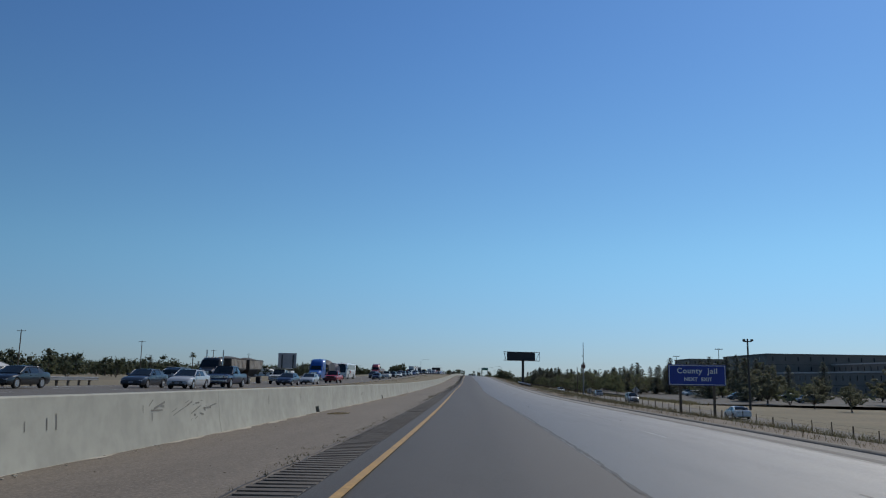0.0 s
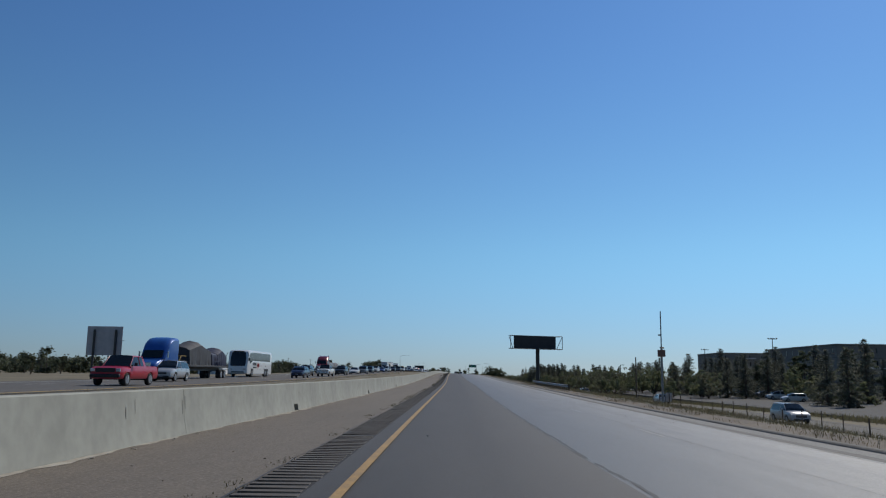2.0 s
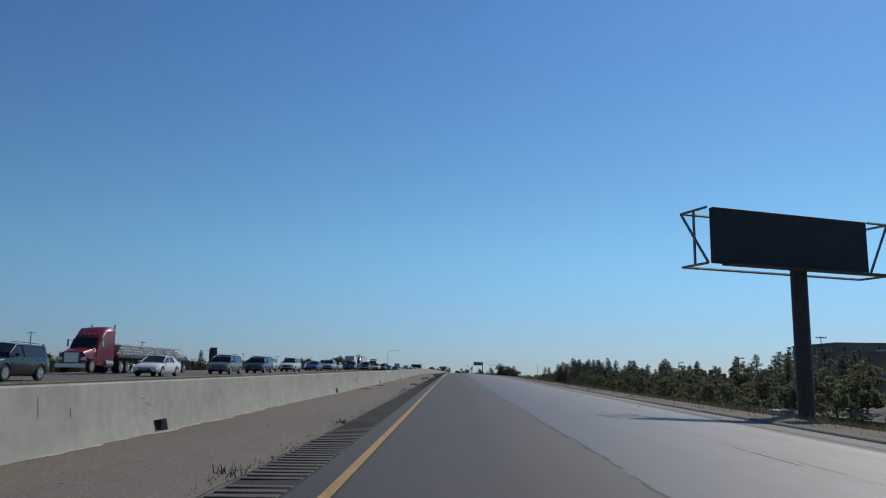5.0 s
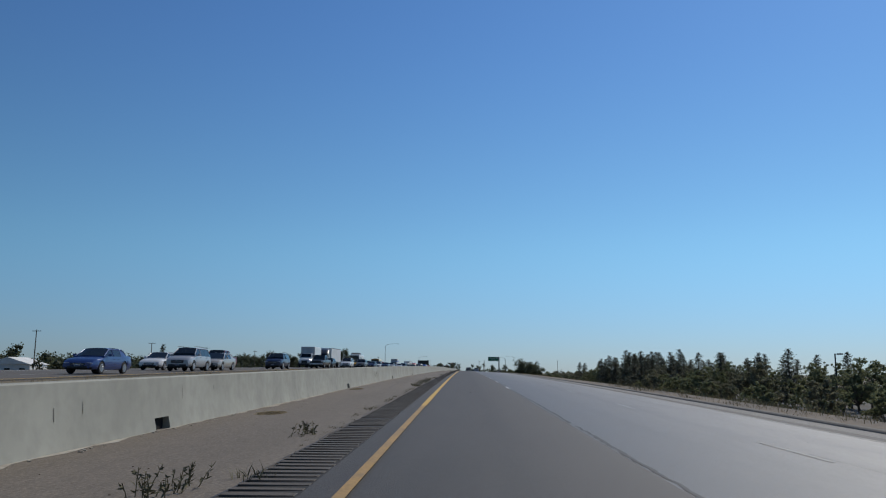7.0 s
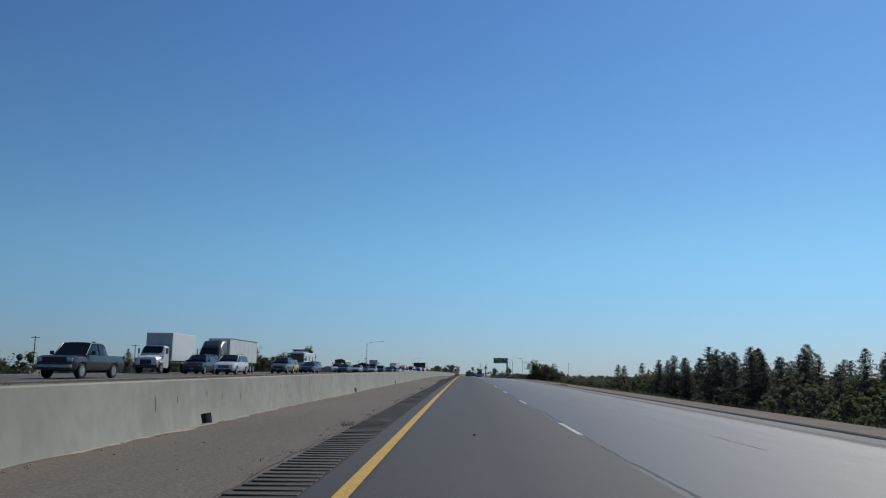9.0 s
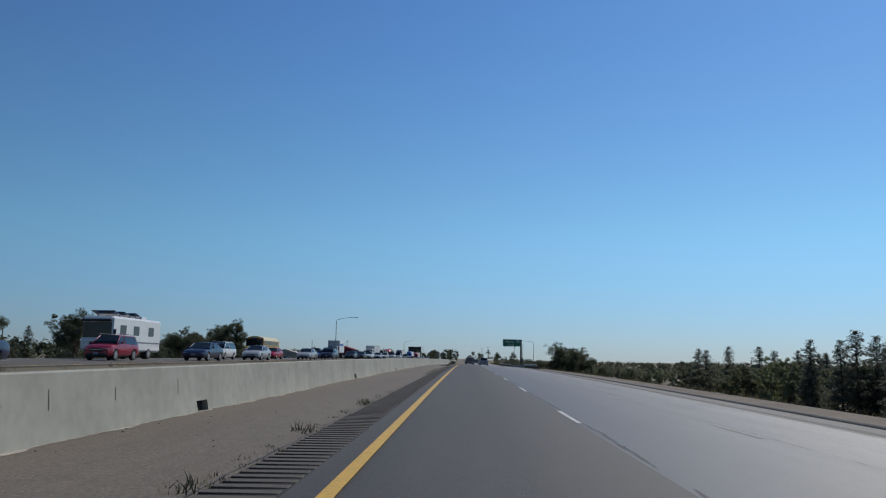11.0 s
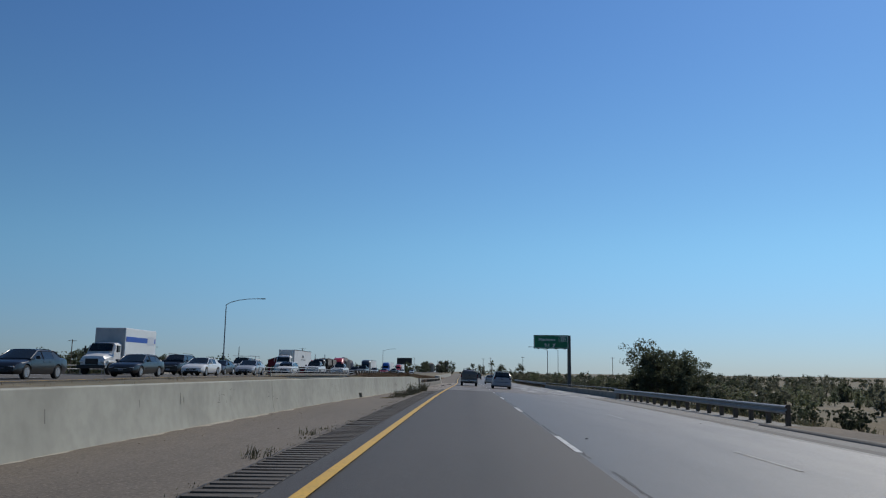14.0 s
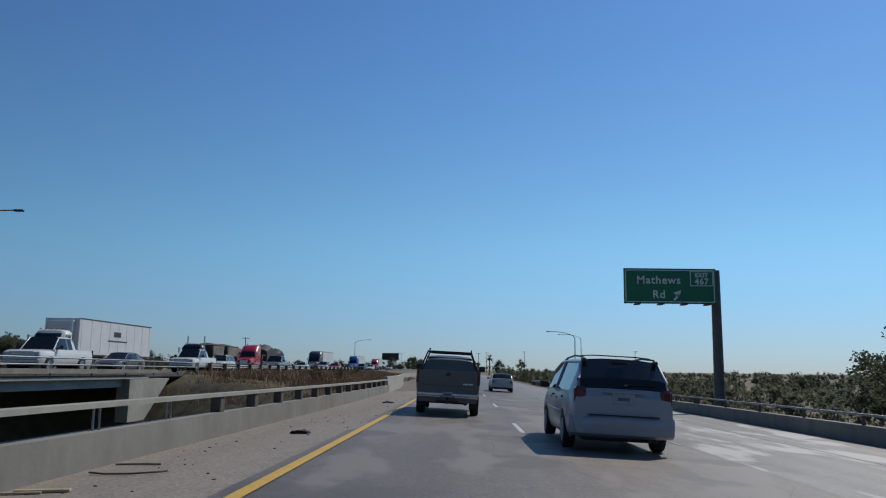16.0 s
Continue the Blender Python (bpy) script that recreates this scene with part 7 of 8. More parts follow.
for k in range(8):
    y, o = 614 + k * 9.6 + wr.uniform(-2, 2), wr.uniform(-14, -6)
    tree("bush", 1 + k % 2, leaf_mat("dead brush leaves", (0.20, 0.14, 0.08)), XR(y) + o, y, land(o, y), wr.uniform(0.22, 0.4), k * 50, "dead brown brush in the median", "brush")

# ---- signs, poles and lamps ----
GREEN = mat("green sign sheeting", (0.014, 0.19, 0.088), 0.5, vary=0.25, scale=2)
BLUE = mat("blue sign sheeting", (0.02, 0.05, 0.30), 0.5, vary=0.3, scale=2)
LETTER = mat("white sign lettering", (0.75, 0.77, 0.75), 0.5, vary=0.15, scale=5)
SIGN_BACK = mat("bare aluminium sign back", (0.5, 0.475, 0.475), 0.6, 0.1, vary=0.4, scale=1.5)
BROWN = mat("dark brown sign back", (0.09, 0.055, 0.04), 0.6, vary=0.4, scale=2)
BOARD = mat("dark weathered billboard back", (0.035, 0.036, 0.04), 0.7, vary=0.5, scale=1.2)


def text(words, size, m, parent, align="CENTER", bold=0.012):
    cu = bpy.data.curves.new("text", "FONT")
    cu.body, cu.size, cu.align_x, cu.align_y, cu.extrude, cu.offset = words, size, align, "CENTER", 0.004, bold
    cu.space_character = 1.12
    ob = new("text", cu)
    dg = bpy.context.evaluated_depsgraph_get()
    me = bpy.data.meshes.new_from_object(ob.evaluated_get(dg))
    bpy.data.objects.remove(ob)
    me.transform(m)
    me.materials.clear()
    me.materials.append(LETTER)
    t = new("lettering", me)
    t.parent = parent
    return t


FACE = pose(0, 0, 0, 90, 0, 0)      # writing that faces the oncoming camera


def frame_line(x0, x1, z0, z1, y, w=0.05, d=0.012):
    s = Shape()
    for z in (z0, z1):
        s.box(((x0 + x1) / 2, y, z), (x1 - x0, d, w))
    for x in (x0, x1):
        s.box((x, y, (z0 + z1) / 2), (w, d, z1 - z0 + w))
    return s


def exit_sign():
    y = 620.7
    base = at(15.5, y, 0, edge_z(y) - 0.9)
    root = thing("exit_sign", "green overhead exit sign with white lettering on a steel post", "road sign", Matrix.Translation(base))
    zs = 8.33 - base.z
    x1, x0, zc, hh = -0.05, -4.85, zs - 0.93, 1.86
    part("post", Shape().lathe([(0.3, -0.2), (0.27, 2.0), (0.23, zs - 0.05)], (0.05, 0.05, 0), 14, "z"), mat("weathered grey-brown steel", (0.15, 0.137, 0.127), 0.65, 0.2, vary=0.5, scale=2, streak=0.3), root, "weathered grey-brown steel post")
    part("base_plate", Shape().box((0.05, 0.05, 0.05), (0.9, 0.9, 0.12), 0.02), DARK_STEEL, root)
    panel = part("panel", Shape().box(((x0 + x1) / 2, -0.32, zc), (4.8, 0.05, hh), 0.01), GREEN, root, "green reflective panel")
    part("border", frame_line(x0 + 0.1, x1 - 0.1, zc - hh / 2 + 0.1, zc + hh / 2 - 0.1, -0.351), LETTER, panel)
    part("exit_box", frame_line(x1 - 1.32, x1 - 0.16, zc + 0.03, zc + hh / 2 - 0.16, -0.352, 0.04), LETTER, panel)
    text("EXIT", 0.3, Matrix.Translation((x1 - 0.74, -0.352, zc + 0.57)) @ FACE, panel)
    text("467", 0.44, Matrix.Translation((x1 - 0.74, -0.352, zc + 0.24)) @ FACE, panel)
    text("Mathews", 0.58, Matrix.Translation((x0 + 1.82, -0.352, zc + 0.3)) @ FACE, panel)
    text("Rd", 0.58, Matrix.Translation((x0 + 1.82, -0.352, zc - 0.46)) @ FACE, panel)
    ar = Shape()
    for p in ([(-0.22, -0.26), (-0.13, -0.33), (0.13, -0.07), (0.04, 0.02)], [(0.2, 0.22), (-0.2, 0.1), (0.08, -0.18)]):
        n = len(p)
        ar.add([(a, 0, b) for a, b in p] + [(a, -0.01, b) for a, b in p], [tuple(range(n)), tuple(range(n, 2 * n))[::-1]] + [(i, (i + 1) % n, n + (i + 1) % n, n + i) for i in range(n)])
    ar.v = [(a + x0 + 2.78, b - 0.35, c + zc - 0.44) for a, b, c in ar.v]
    part("arrow", ar, LETTER, panel)
    for z in (zc - 0.6, zc + 0.6):
        part("truss_arm", Shape().tube([(0.05, 0, z), (x0 + 0.3, -0.15, z)], 0.09, 8), DARK_STEEL, root)
    for k in range(4):
        part("lamp_bracket", Shape().box((x0 + 0.6 + 1.2 * k, -0.75, zc - hh / 2 - 0.06), (0.25, 0.8, 0.07), 0.02), DARK_STEEL, root)


def jail_sign():
    root = thing("information_sign", "blue motorist sign with white lettering on two timber posts", "road sign", Matrix.Translation(at(18.6, 63.5, 0, land(18.6, 63.5))))
    zb = land(18.6, 61.2)
    z0, z1 = 0.82 - zb, 2.36 - zb
    for x in (-1.25, 1.25):
        part("post", Shape().box((x, 0.12, z1 / 2 - 0.1), (0.18, 0.14, z1 + 0.3), 0.01), WOOD, root)
    panel = part("panel", Shape().box((0, 0, (z0 + z1) / 2), (4.25, 0.04, z1 - z0), 0.008), BLUE, root, "blue panel")
    part("border", frame_line(-2.06, 2.06, z0 + 0.07, z1 - 0.07, -0.024, 0.04), LETTER, panel)
    text("County  Jail", 0.56, Matrix.Translation((0, -0.024, z0 + 1.07)) @ FACE, panel)
    text("NEXT  EXIT", 0.36, Matrix.Translation((0.05, -0.024, z0 + 0.46)) @ FACE, panel)


exit_sign()
jail_sign()


def billboard(p0, p1, z0, z1, pole, label):
    """A board on one steel column, with end trusses and a catwalk."""
    p0, p1 = Vector(p0), Vector(p1)
    ctr = (p0 + p1) / 2
    g = land(ctr.x - XR(ctr.y), ctr.y)
    root = thing("billboard", label, "billboard", Matrix.Translation((ctr.x, ctr.y, g)), "billboards")
    d = (p1 - p0)
    ln, ang = d.length, math.atan2(d.y, d.x)
    R = Matrix.Rotation(ang, 3, "Z")
    z0, z1 = z0 - g, z1 - g

    def tub(a, b, r):
        return Shape().tube([R @ Vector(a), R @ Vector(b)], r, 6)
    part("column", Shape().tube([(0, 0.6, -0.3), (0, 0.6, z1 - 0.6)], 0.35 if ln < 12 else 0.55, 14), DARK_STEEL, root)
    part("face_panel", Shape().box(R @ Vector((-ln * 0.06, 0, (z0 + z1) / 2)), (ln * 0.834, 0.3, z1 - z0), 0.02, R), BOARD, root, "dark panel face")
    tr_ = Shape()
    x = ln / 2
    for a, b in (((x, 0, z0), (x, 1.7, z0)), ((x, 0, z1), (x, 1.7, z1)), ((x, 0, z0), (x, 0, z1)), ((x - ln * 0.12, 0, z0), (x, 0, z1)), ((x - ln * 0.12, 0, z0), (x, 0, z0)), ((x - ln * 0.12, 0, z1), (x, 0, z1)),
                 ((-x, 1.7, z0), (x, 1.7, z0)), ((-x, 1.7, z1), (x, 1.7, z1)), ((-x, 0, z0), (-x, 1.7, z0)), ((-x, 0, z1), (-x, 1.7, z1)), ((-x, 0, z0), (-x, 1.7, z1)), ((-x, 0.85, z0), (-x, 0.85, z1))):
        tr_.tube([R @ Vector(a), R @ Vector(b)], 0.06, 5)
    part("truss", tr_, STEEL, root, "pale open steel end frame")
    part("catwalk", Shape().box(R @ Vector((0, -0.5, z0 - 0.1)), (ln * 0.9, 0.6, 0.06), 0.01, R), DARK_STEEL, root)


billboard((10.3, 220.9, 0), (19.7, 224.6, 0), 5.85, 8.2, 0, "dark billboard with an open steel back on a single steel column")
billboard((-60.5, 1165.0, 0), (-45.5, 1160.0, 0), 8.6, 13.6, 0, "large distant billboard on a steel column")


def pole(o, y, top, r=0.13, cross=0, label="weathered wooden utility pole", group="utility poles", wire=False, lift=0.0):
    z = land(o, y)
    root = thing("utility_pole", label, "pole", Matrix.Translation((XR(y) + o, y, z)), group)
    part("shaft", Shape().tube([(0, 0, -0.3), (0, 0, (top - z) * 0.5), (0, 0, top - z)], r, 8, r * 0.65), WOOD, root)
    for k in range(cross):
        zz = top - z - 0.35 - 0.9 * k
        part("crossarm", Shape().box((0, 0.1, zz), (2.2, 0.1, 0.12), 0.01), WOOD, root)
        for x in (-1.0, -0.4, 0.4, 1.0):
            part("insulator", Shape().lathe([(0.04, 0.06), (0.055, 0.1), (0.03, 0.2)], (x, 0.1, zz), 8, "z"), STEEL, root)
    return root


for k in range(10):
    y = 187 + 66 * k
    pole(-105 + (k % 3) * 2, y, 10.6 + 0.4 * math.sin(k * 2.1), 0.16, 1)
pole(-59, 807, 11.2, 0.16, 1)
pole(-70, 860, 10.5, 0.16, 1)
pole(-64, 740, 9.5, 0.15)
pole(26.9, 191.0, 3.75, 0.12, 0, "bare dark wooden pole beside the frontage fence")
for o, y, t in ((75, 905, 11.0), (38, 1000, 12.5), (14, 1010, 11.5), (19.5, 1040, 12.5)):
    pole(o, y, t, 0.16, 1)


def mast():
    y, o = 172.0, 25.6
    z = land(o, y)
    root = thing("monitoring_mast", "thin grey mast with an equipment box, beside the road", "mast", Matrix.Translation((XR(y) + o, y, z)))
    top = 8.75 - z
    part("lower_pole", Shape().tube([(0, 0, -0.2), (0, 0, top * 0.6)], 0.13, 10), STEEL, root)
    part("upper_pole", Shape().tube([(0, 0, top * 0.6), (0, 0, top)], 0.07, 8), STEEL, root)
    part("equipment_box", Shape().box((-0.05, -0.2, 3.75 - z), (0.85, 0.4, 0.8), 0.04), mat("faded red-brown cabinet", (0.2, 0.115, 0.09), 0.6, vary=0.4, scale=4), root, "faded red-brown equipment box")
    part("bracket", Shape().box((-0.18, -0.05, 5.9 - z), (0.3, 0.18, 0.16), 0.03), DARK_STEEL, root)
    part("solar_panel", Shape().box((0, -0.25, 4.4 - z), (0.5, 0.35, 0.04), 0.01, Matrix.Rotation(radians(35), 3, "X")), BOARD, root)


mast()


def street_lamp(o, y, base, top, arm, label):
    """Tall steel pole with a curved arm and a cobra-head lamp; arm: metres, to the right if positive."""
    root = thing("street_lamp", label, "street lamp", Matrix.Translation((XR(y) + o, y, base)), "street lamps")
    h = top - base
    part("pole", Shape().tube([(0, 0, -0.2), (0, 0, h * 0.5), (0, 0, h)], 0.12, 10, 0.08), STEEL, root)
    part("arm", Shape().tube([(0, 0, h), (arm * 0.12, 0, h + 0.42), (arm * 0.35, 0, h + 0.78), (arm * 0.65, 0, h + 1.0), (arm, 0, h + 1.05)], 0.055, 8), STEEL, root)
    part("lamp_head", Shape().box((arm * 1.07, 0, h + 1.03), (0.75, 0.3, 0.16), 0.06), DARK_STEEL, root, "grey cobra-head lamp")
    part("cabinet", Shape().box((0.05, -0.2, 1.6), (0.5, 0.3, 0.75), 0.03).box((0.05, -0.22, 2.5), (0.4, 0.1, 0.5), 0.02), DARK_STEEL, root)
    part("base", Shape().box((0, 0, 0.05), (0.5, 0.5, 0.3), 0.05), CONC_GREY, root)


street_lamp(-37.5, 637.0, land(-37.5, 637), 13.4, 5.6, "tall galvanised street lamp with a curved arm")
street_lamp(24.2, 727.0, land(24.2, 727), 9.0, -4.6, "tall galvanised street lamp near the exit ramp")
street_lamp(32.6, 774.0, land(32.6, 774), 10.6, -5.0, "tall galvanised street lamp along the exit ramp")
street_lamp(-34.0, 860.0, land(-34, 860), 11.6, 5.0, "distant galvanised street lamp")


def lot_lamp(o, y, top):
    z = land(o, y)
    root = thing("car_park_lamp", "dark square-headed lamp post in the car park", "lamp post", Matrix.Translation((XR(y) + o, y, z)), "car park lamps")
    part("pole", Shape().tube([(0, 0, -0.1), (0, 0, top - z)], 0.1, 8), DARK_STEEL, root)
    part("arm", Shape().box((0.35, 0, top - z - 0.08), (0.7, 0.09, 0.09)), DARK_STEEL, root)
    part("lamp_head", Shape().box((0.75, 0, top - z - 0.06), (0.75, 0.4, 0.2), 0.03), DARK_STEEL, root)


for o, y, t in ((57.5, 346.4, 5.2), (55.0, 379.3, 4.8), (55.5, 413.1, 4.3), (60, 314, 5.4), (61, 284, 5.6), (75, 350, 5.4), (76, 392, 5.0), (63, 250, 5.7), (80, 300, 6.2), (70, 225, 5.8), (84, 262, 6.4)):
    lot_lamp(o, y, t)


def floodlight(o, y, top, span=3.0):
    z = land(o, y)
    root = thing("floodlight_mast", "tall mast with a crossbar of floodlights", "lamp post", Matrix.Translation((XR(y) + o, y, z)), "floodlights")
    part("pole", Shape().tube([(0, 0, 0), (0, 0, top - z)], 0.2, 8, 0.12), DARK_STEEL, root)
    part("crossbar", Shape().box((0, 0, top - z - 0.4), (span, 0.15, 0.15)), DARK_STEEL, root)
    for x in ((-1.4, -0.5, 0.5, 1.4) if span > 2 else (-0.6, 0.6)):
        part("floodlight", Shape().box((x, -0.2, top - z - 0.2), (0.4, 0.3, 0.32), 0.04), DARK_STEEL, root)


floodlight(44.8, 127.8, 7.7, 1.3)
floodlight(108.0, 345.0, 14.8)
floodlight(112.0, 430.0, 14.0)


def plain_sign(o, y, z0, z1, w, material, label, legs, diamond=False):
    zb = land(o, y)
    root = thing("road_sign", label, "road sign", Matrix.Translation((XR(y) + o, y, zb)), "signs seen from behind")
    if diamond:
        part("panel", Shape().box((0, 0, (z0 + z1) / 2 - zb), (w, 0.02, w), 0.004, Matrix.Rotation(radians(45), 3, "Y")), material, root)
    else:
        part("panel", Shape().box((0, 0, (z0 + z1) / 2 - zb), (w, 0.05, z1 - z0), 0.01), material, root)
        for k in range(3):
            part("stiffener", Shape().box((0, -0.045, z0 - zb + (z1 - z0) * (0.2 + 0.3 * k)), (w * 0.94, 0.04, 0.07)), material, root)
    for x in legs:
        part("post", Shape().box((x, -0.13, (z1 - zb) * 0.46), (0.2 if w > 2 else 0.1, 0.12, (z1 - zb) * 0.92 + 0.2), 0.01), DARK_STEEL if w > 2 else WOOD, root)


plain_sign(-33.6, 155.5, 2.3, 5.15, 3.55, SIGN_BACK, "large grey back of a road sign on two dark posts", (-1.0, 1.15))
plain_sign(-34.0, 304.6, 2.8, 4.68, 1.1, BROWN, "dark brown back of a small road sign", (-0.2, 0.3))
plain_sign(-34.2, 420.0, 2.6, 4.2, 0.9, SIGN_BACK, "grey back of a small road sign", (0.0,))
plain_sign(26.6, 123.7, -0.95, 0.15, 0.78, SIGN_BACK, "grey diamond sign seen from behind", (0.0,), True)
plain_sign(27.4, 176.0, -1.9, -0.9, 0.8, SIGN_BACK, "small pale square sign by the mast", (0.0,))

# ---- right-hand low ground: frontage road, fence, car park, buildings ----
FRONTAGE = road_mat("dusty frontage asphalt", (0.11, 0.098, 0.08), (0.16, 0.14, 0.11), 0, 0.8, 0.9)
LOT = road_mat("car park asphalt", (0.06, 0.056, 0.05), (0.085, 0.078, 0.068), 0, 0.7, 0.9)
strip("road", 29.5, 36.5, 0, 520, FRONTAGE, "pale frontage road on the low ground", "road", height=lambda y: max(land(29.5, y), land(36.5, y)) + 0.05)
strip("pavement", 44, 118, 150, 470, LOT, "asphalt car park", "car park", height=lambda y: -2.98, cols=3, thick=0.6)
fence = thing("wire_fence", "low wire fence on weathered posts along the verge", "fence")
posts = []
for k in range(112):
    y = 14 + 2.95 * k
    o = 23.2 + 0.15 * math.sin(k)
    z = land(o, y)
    posts.append((XR(y) + o, y, z))
    part("post", Shape().tube([(XR(y) + o, y, z - 0.2), (XR(y) + o, y, z + 1.15 + 0.1 * math.sin(k * 5))], 0.035 + 0.015 * (k % 4 == 0), 6), WOOD, fence)
for hgt in (0.3, 0.6, 0.9, 1.1):
    part("wire", Shape().tube([(x, y, z + hgt) for x, y, z in posts], 0.004, 4), DARK_STEEL, fence)

STUCCO = mat("tan precast wall", (0.24, 0.215, 0.185), 0.9, vary=0.4, scale=0.15, bump=0.15, fine=0.2, fine_scale=2)
ROOF_PALE = mat("pale roof edge", (0.5, 0.49, 0.47), 0.8, vary=0.3, scale=0.5)
WINDOW_DARK = mat("dark slit window", (0.02, 0.024, 0.028), 0.1, vary=0.3, scale=2)


def building(o0, o1, y0, y1, top, floors, label, pale=False, bays=(0, 0)):
    """A flat-roofed block with panel joints, slit windows and a parapet."""
    x0, x1 = o0 + XR(300), o1 + XR(300)
    g = -3.5
    root = thing("building", label, "building", Matrix.Translation(((x0 + x1) / 2, (y0 + y1) / 2, g)), "institution buildings")
    w, d, h = x1 - x0, y1 - y0, top - g
    part("wall", Shape().box((0, 0, h / 2), (w, d, h), 0.08), STUCCO, root, "tan precast concrete wall")
    part("parapet", Shape().box((0, -d / 2 - 0.05, h + 0.05), (w + 0.3, 0.35, 0.5), 0.03).box((-w / 2 - 0.05, 0, h + 0.05), (0.35, d + 0.3, 0.5), 0.03), ROOF_PALE if pale else STUCCO, root)
    n = max(2, int(w / 5))
    m = max(2, int(d / 5))
    for f in range(floors):
        z = (f + 0.55) * h / floors
        for k in range(n):
            part("window", Shape().box((-w / 2 + w * (k + 0.5) / n, -d / 2 - 0.02, z), (0.5, 0.12, h / floors * 0.4), 0.02), WINDOW_DARK, root)
        for k in range(m):
            part("window", Shape().box((-w / 2 - 0.02, -d / 2 + d * (k + 0.5) / m, z), (0.12, 0.5, h / floors * 0.4), 0.02), WINDOW_DARK, root)
        part("joint", Shape().box((0, -d / 2 - 0.01, (f + 1) * h / floors - 0.2), (w, 0.06, 0.08)).box((-w / 2 - 0.01, 0, (f + 1) * h / floors - 0.2), (0.06, d, 0.08)), VOID, root)
    part("roof_unit", Shape().box((w * 0.15, 0, h + 0.4), (3.5, 4.0, 0.9), 0.08), ROOF_PALE, root)
    return root


building(122, 166, 444, 477, 12.7, 4, "tan four-storey institutional block with slit windows")
building(122, 140, 430, 444, 9.6, 3, "tan three-storey institutional link block")
building(124, 175, 335, 392, 12.4, 4, "large tan institutional block with slit windows")
building(126, 215, 120, 330, 4.6, 2, "long low tan institutional wing with a pale roof edge", True)
building(150, 210, 240, 335, 8.4, 3, "mid-height tan institutional wing", True)


def shed(o, y, w, d, h, c, label):
    z = land(o, y)
    root = thing("building", label, "building", Matrix.Translation((XR(y) + o, y, z)), "distant buildings")
    wall_m = mat("shed wall " + c, PAINTS.get(c, (0.4, 0.4, 0.4)), 0.8, vary=0.4, scale=0.3)
    part("wall", Shape().box((0, 0, h / 2), (w, d, h), 0.03), wall_m, root)
    s = Shape()
    s.add([(-w / 2 - 0.3, -d / 2 - 0.3, h), (w / 2 + 0.3, -d / 2 - 0.3, h), (w / 2 + 0.3, d / 2 + 0.3, h), (-w / 2 - 0.3, d / 2 + 0.3, h), (0, -d / 2 - 0.3, h + w * 0.16), (0, d / 2 + 0.3, h + w * 0.16)],
          [(0, 1, 4), (2, 3, 5), (1, 2, 5, 4), (3, 0, 4, 5), (0, 3, 2, 1)])
    part("roof", s, wall_m, root, smooth=0)
    for k in range(3):
        part("window", Shape().box((-w / 3 + w * k / 3, -d / 2 - 0.02, h * 0.55), (w * 0.12, 0.08, h * 0.25), 0.01), WINDOW_DARK, root)


shed(-55, 770, 12, 14, 5.5, "maroon", "dull red barn with a gabled roof in the distance")
shed(-110, 350, 9, 12, 3.0, "white", "low white shed beyond the field")
shed(-95, 315, 14, 8, 2.6, "champagne", "low pale farm building beyond the field")
shed(-118, 470, 12, 9, 3.0, "white", "low white farm building beyond the field")
shed(-80, 130, 10, 7, 2.6, "silver", "low pale shed beyond the field")
shed(-52, 640, 8, 9, 3.0, "champagne", "small house with a brown roof past the opposite road")
for o, y, w, h in ((-30, 1290, 6, 8), (-23, 1295, 5, 7), (-16, 1300, 6, 9.5)):
    root = thing("grain_silo", "grey concrete silo on the horizon", "silo", Matrix.Translation((XR(y) + o, y, land(o, y))), "silos")
    part("drum", Shape().lathe([(w / 2, 0), (w / 2, h), (w * 0.1, h + 1.5)], (0, 0, 0), 16, "z"), CONC_GREY, root)
    part("ladder", Shape().box((0, -w / 2 - 0.1, h / 2), (0.5, 0.1, h)), DARK_STEEL, root)

# parked cars on the low ground
pr = random.Random(77)
keys = [k for k in BUILT if k[0] in ("sedan", "suv", "hatch", "minivan") and k[1] in ("white", "silver", "black", "grey", "navy", "champagne")]
for k in range(17):
    o, y = pr.choice((62, 66, 70, 74, 80)), 168 + k * 17.5 + pr.uniform(-2, 2)
    ob = copy_thing(BUILT[pr.choice(keys)], pose(XR(y) + o, y, -2.97, 0, 0, pr.choice((88, 92, 270))))
    ob["group"] = "parked cars"
    ob["label"] = ob["label"].replace("standing in the traffic queue", "parked in the car park")
for o, y, kc in ((33.0, 98.0, ("sedan", "white")), (31.2, 150.0, ("suv", "silver")), (34.0, 205.0, ("sedan", "silver")), (31.5, 262.0, ("suv", "white"))):
    ob = copy_thing(BUILT[kc], pose(XR(y) + o, y, max(land(29.5, y), land(36.5, y)) + 0.06, 0, 0, 180 if o < 32 else 0))
    ob["group"] = "cars on the frontage road"
    ob["label"] = ob["label"].replace("standing in the traffic queue", "on the frontage road")
for k in range(9):
    o, y = 92 + pr.uniform(-16, 26), 640 + k * 13
    ob = copy_thing(BUILT[pr.choice(keys)], pose(XR(y) + o, y, land(o, y) + 0.02, 0, 0, pr.choice((80, 100, 270))))
    ob["group"] = "parked cars"
    ob["label"] = ob["label"].replace("standing in the traffic queue", "parked on the low ground")

# ---- small things on the shoulder ----
RUBBER = mat("torn tyre rubber", (0.015, 0.015, 0.016), 0.8, vary=0.3, scale=9, bump=0.5)


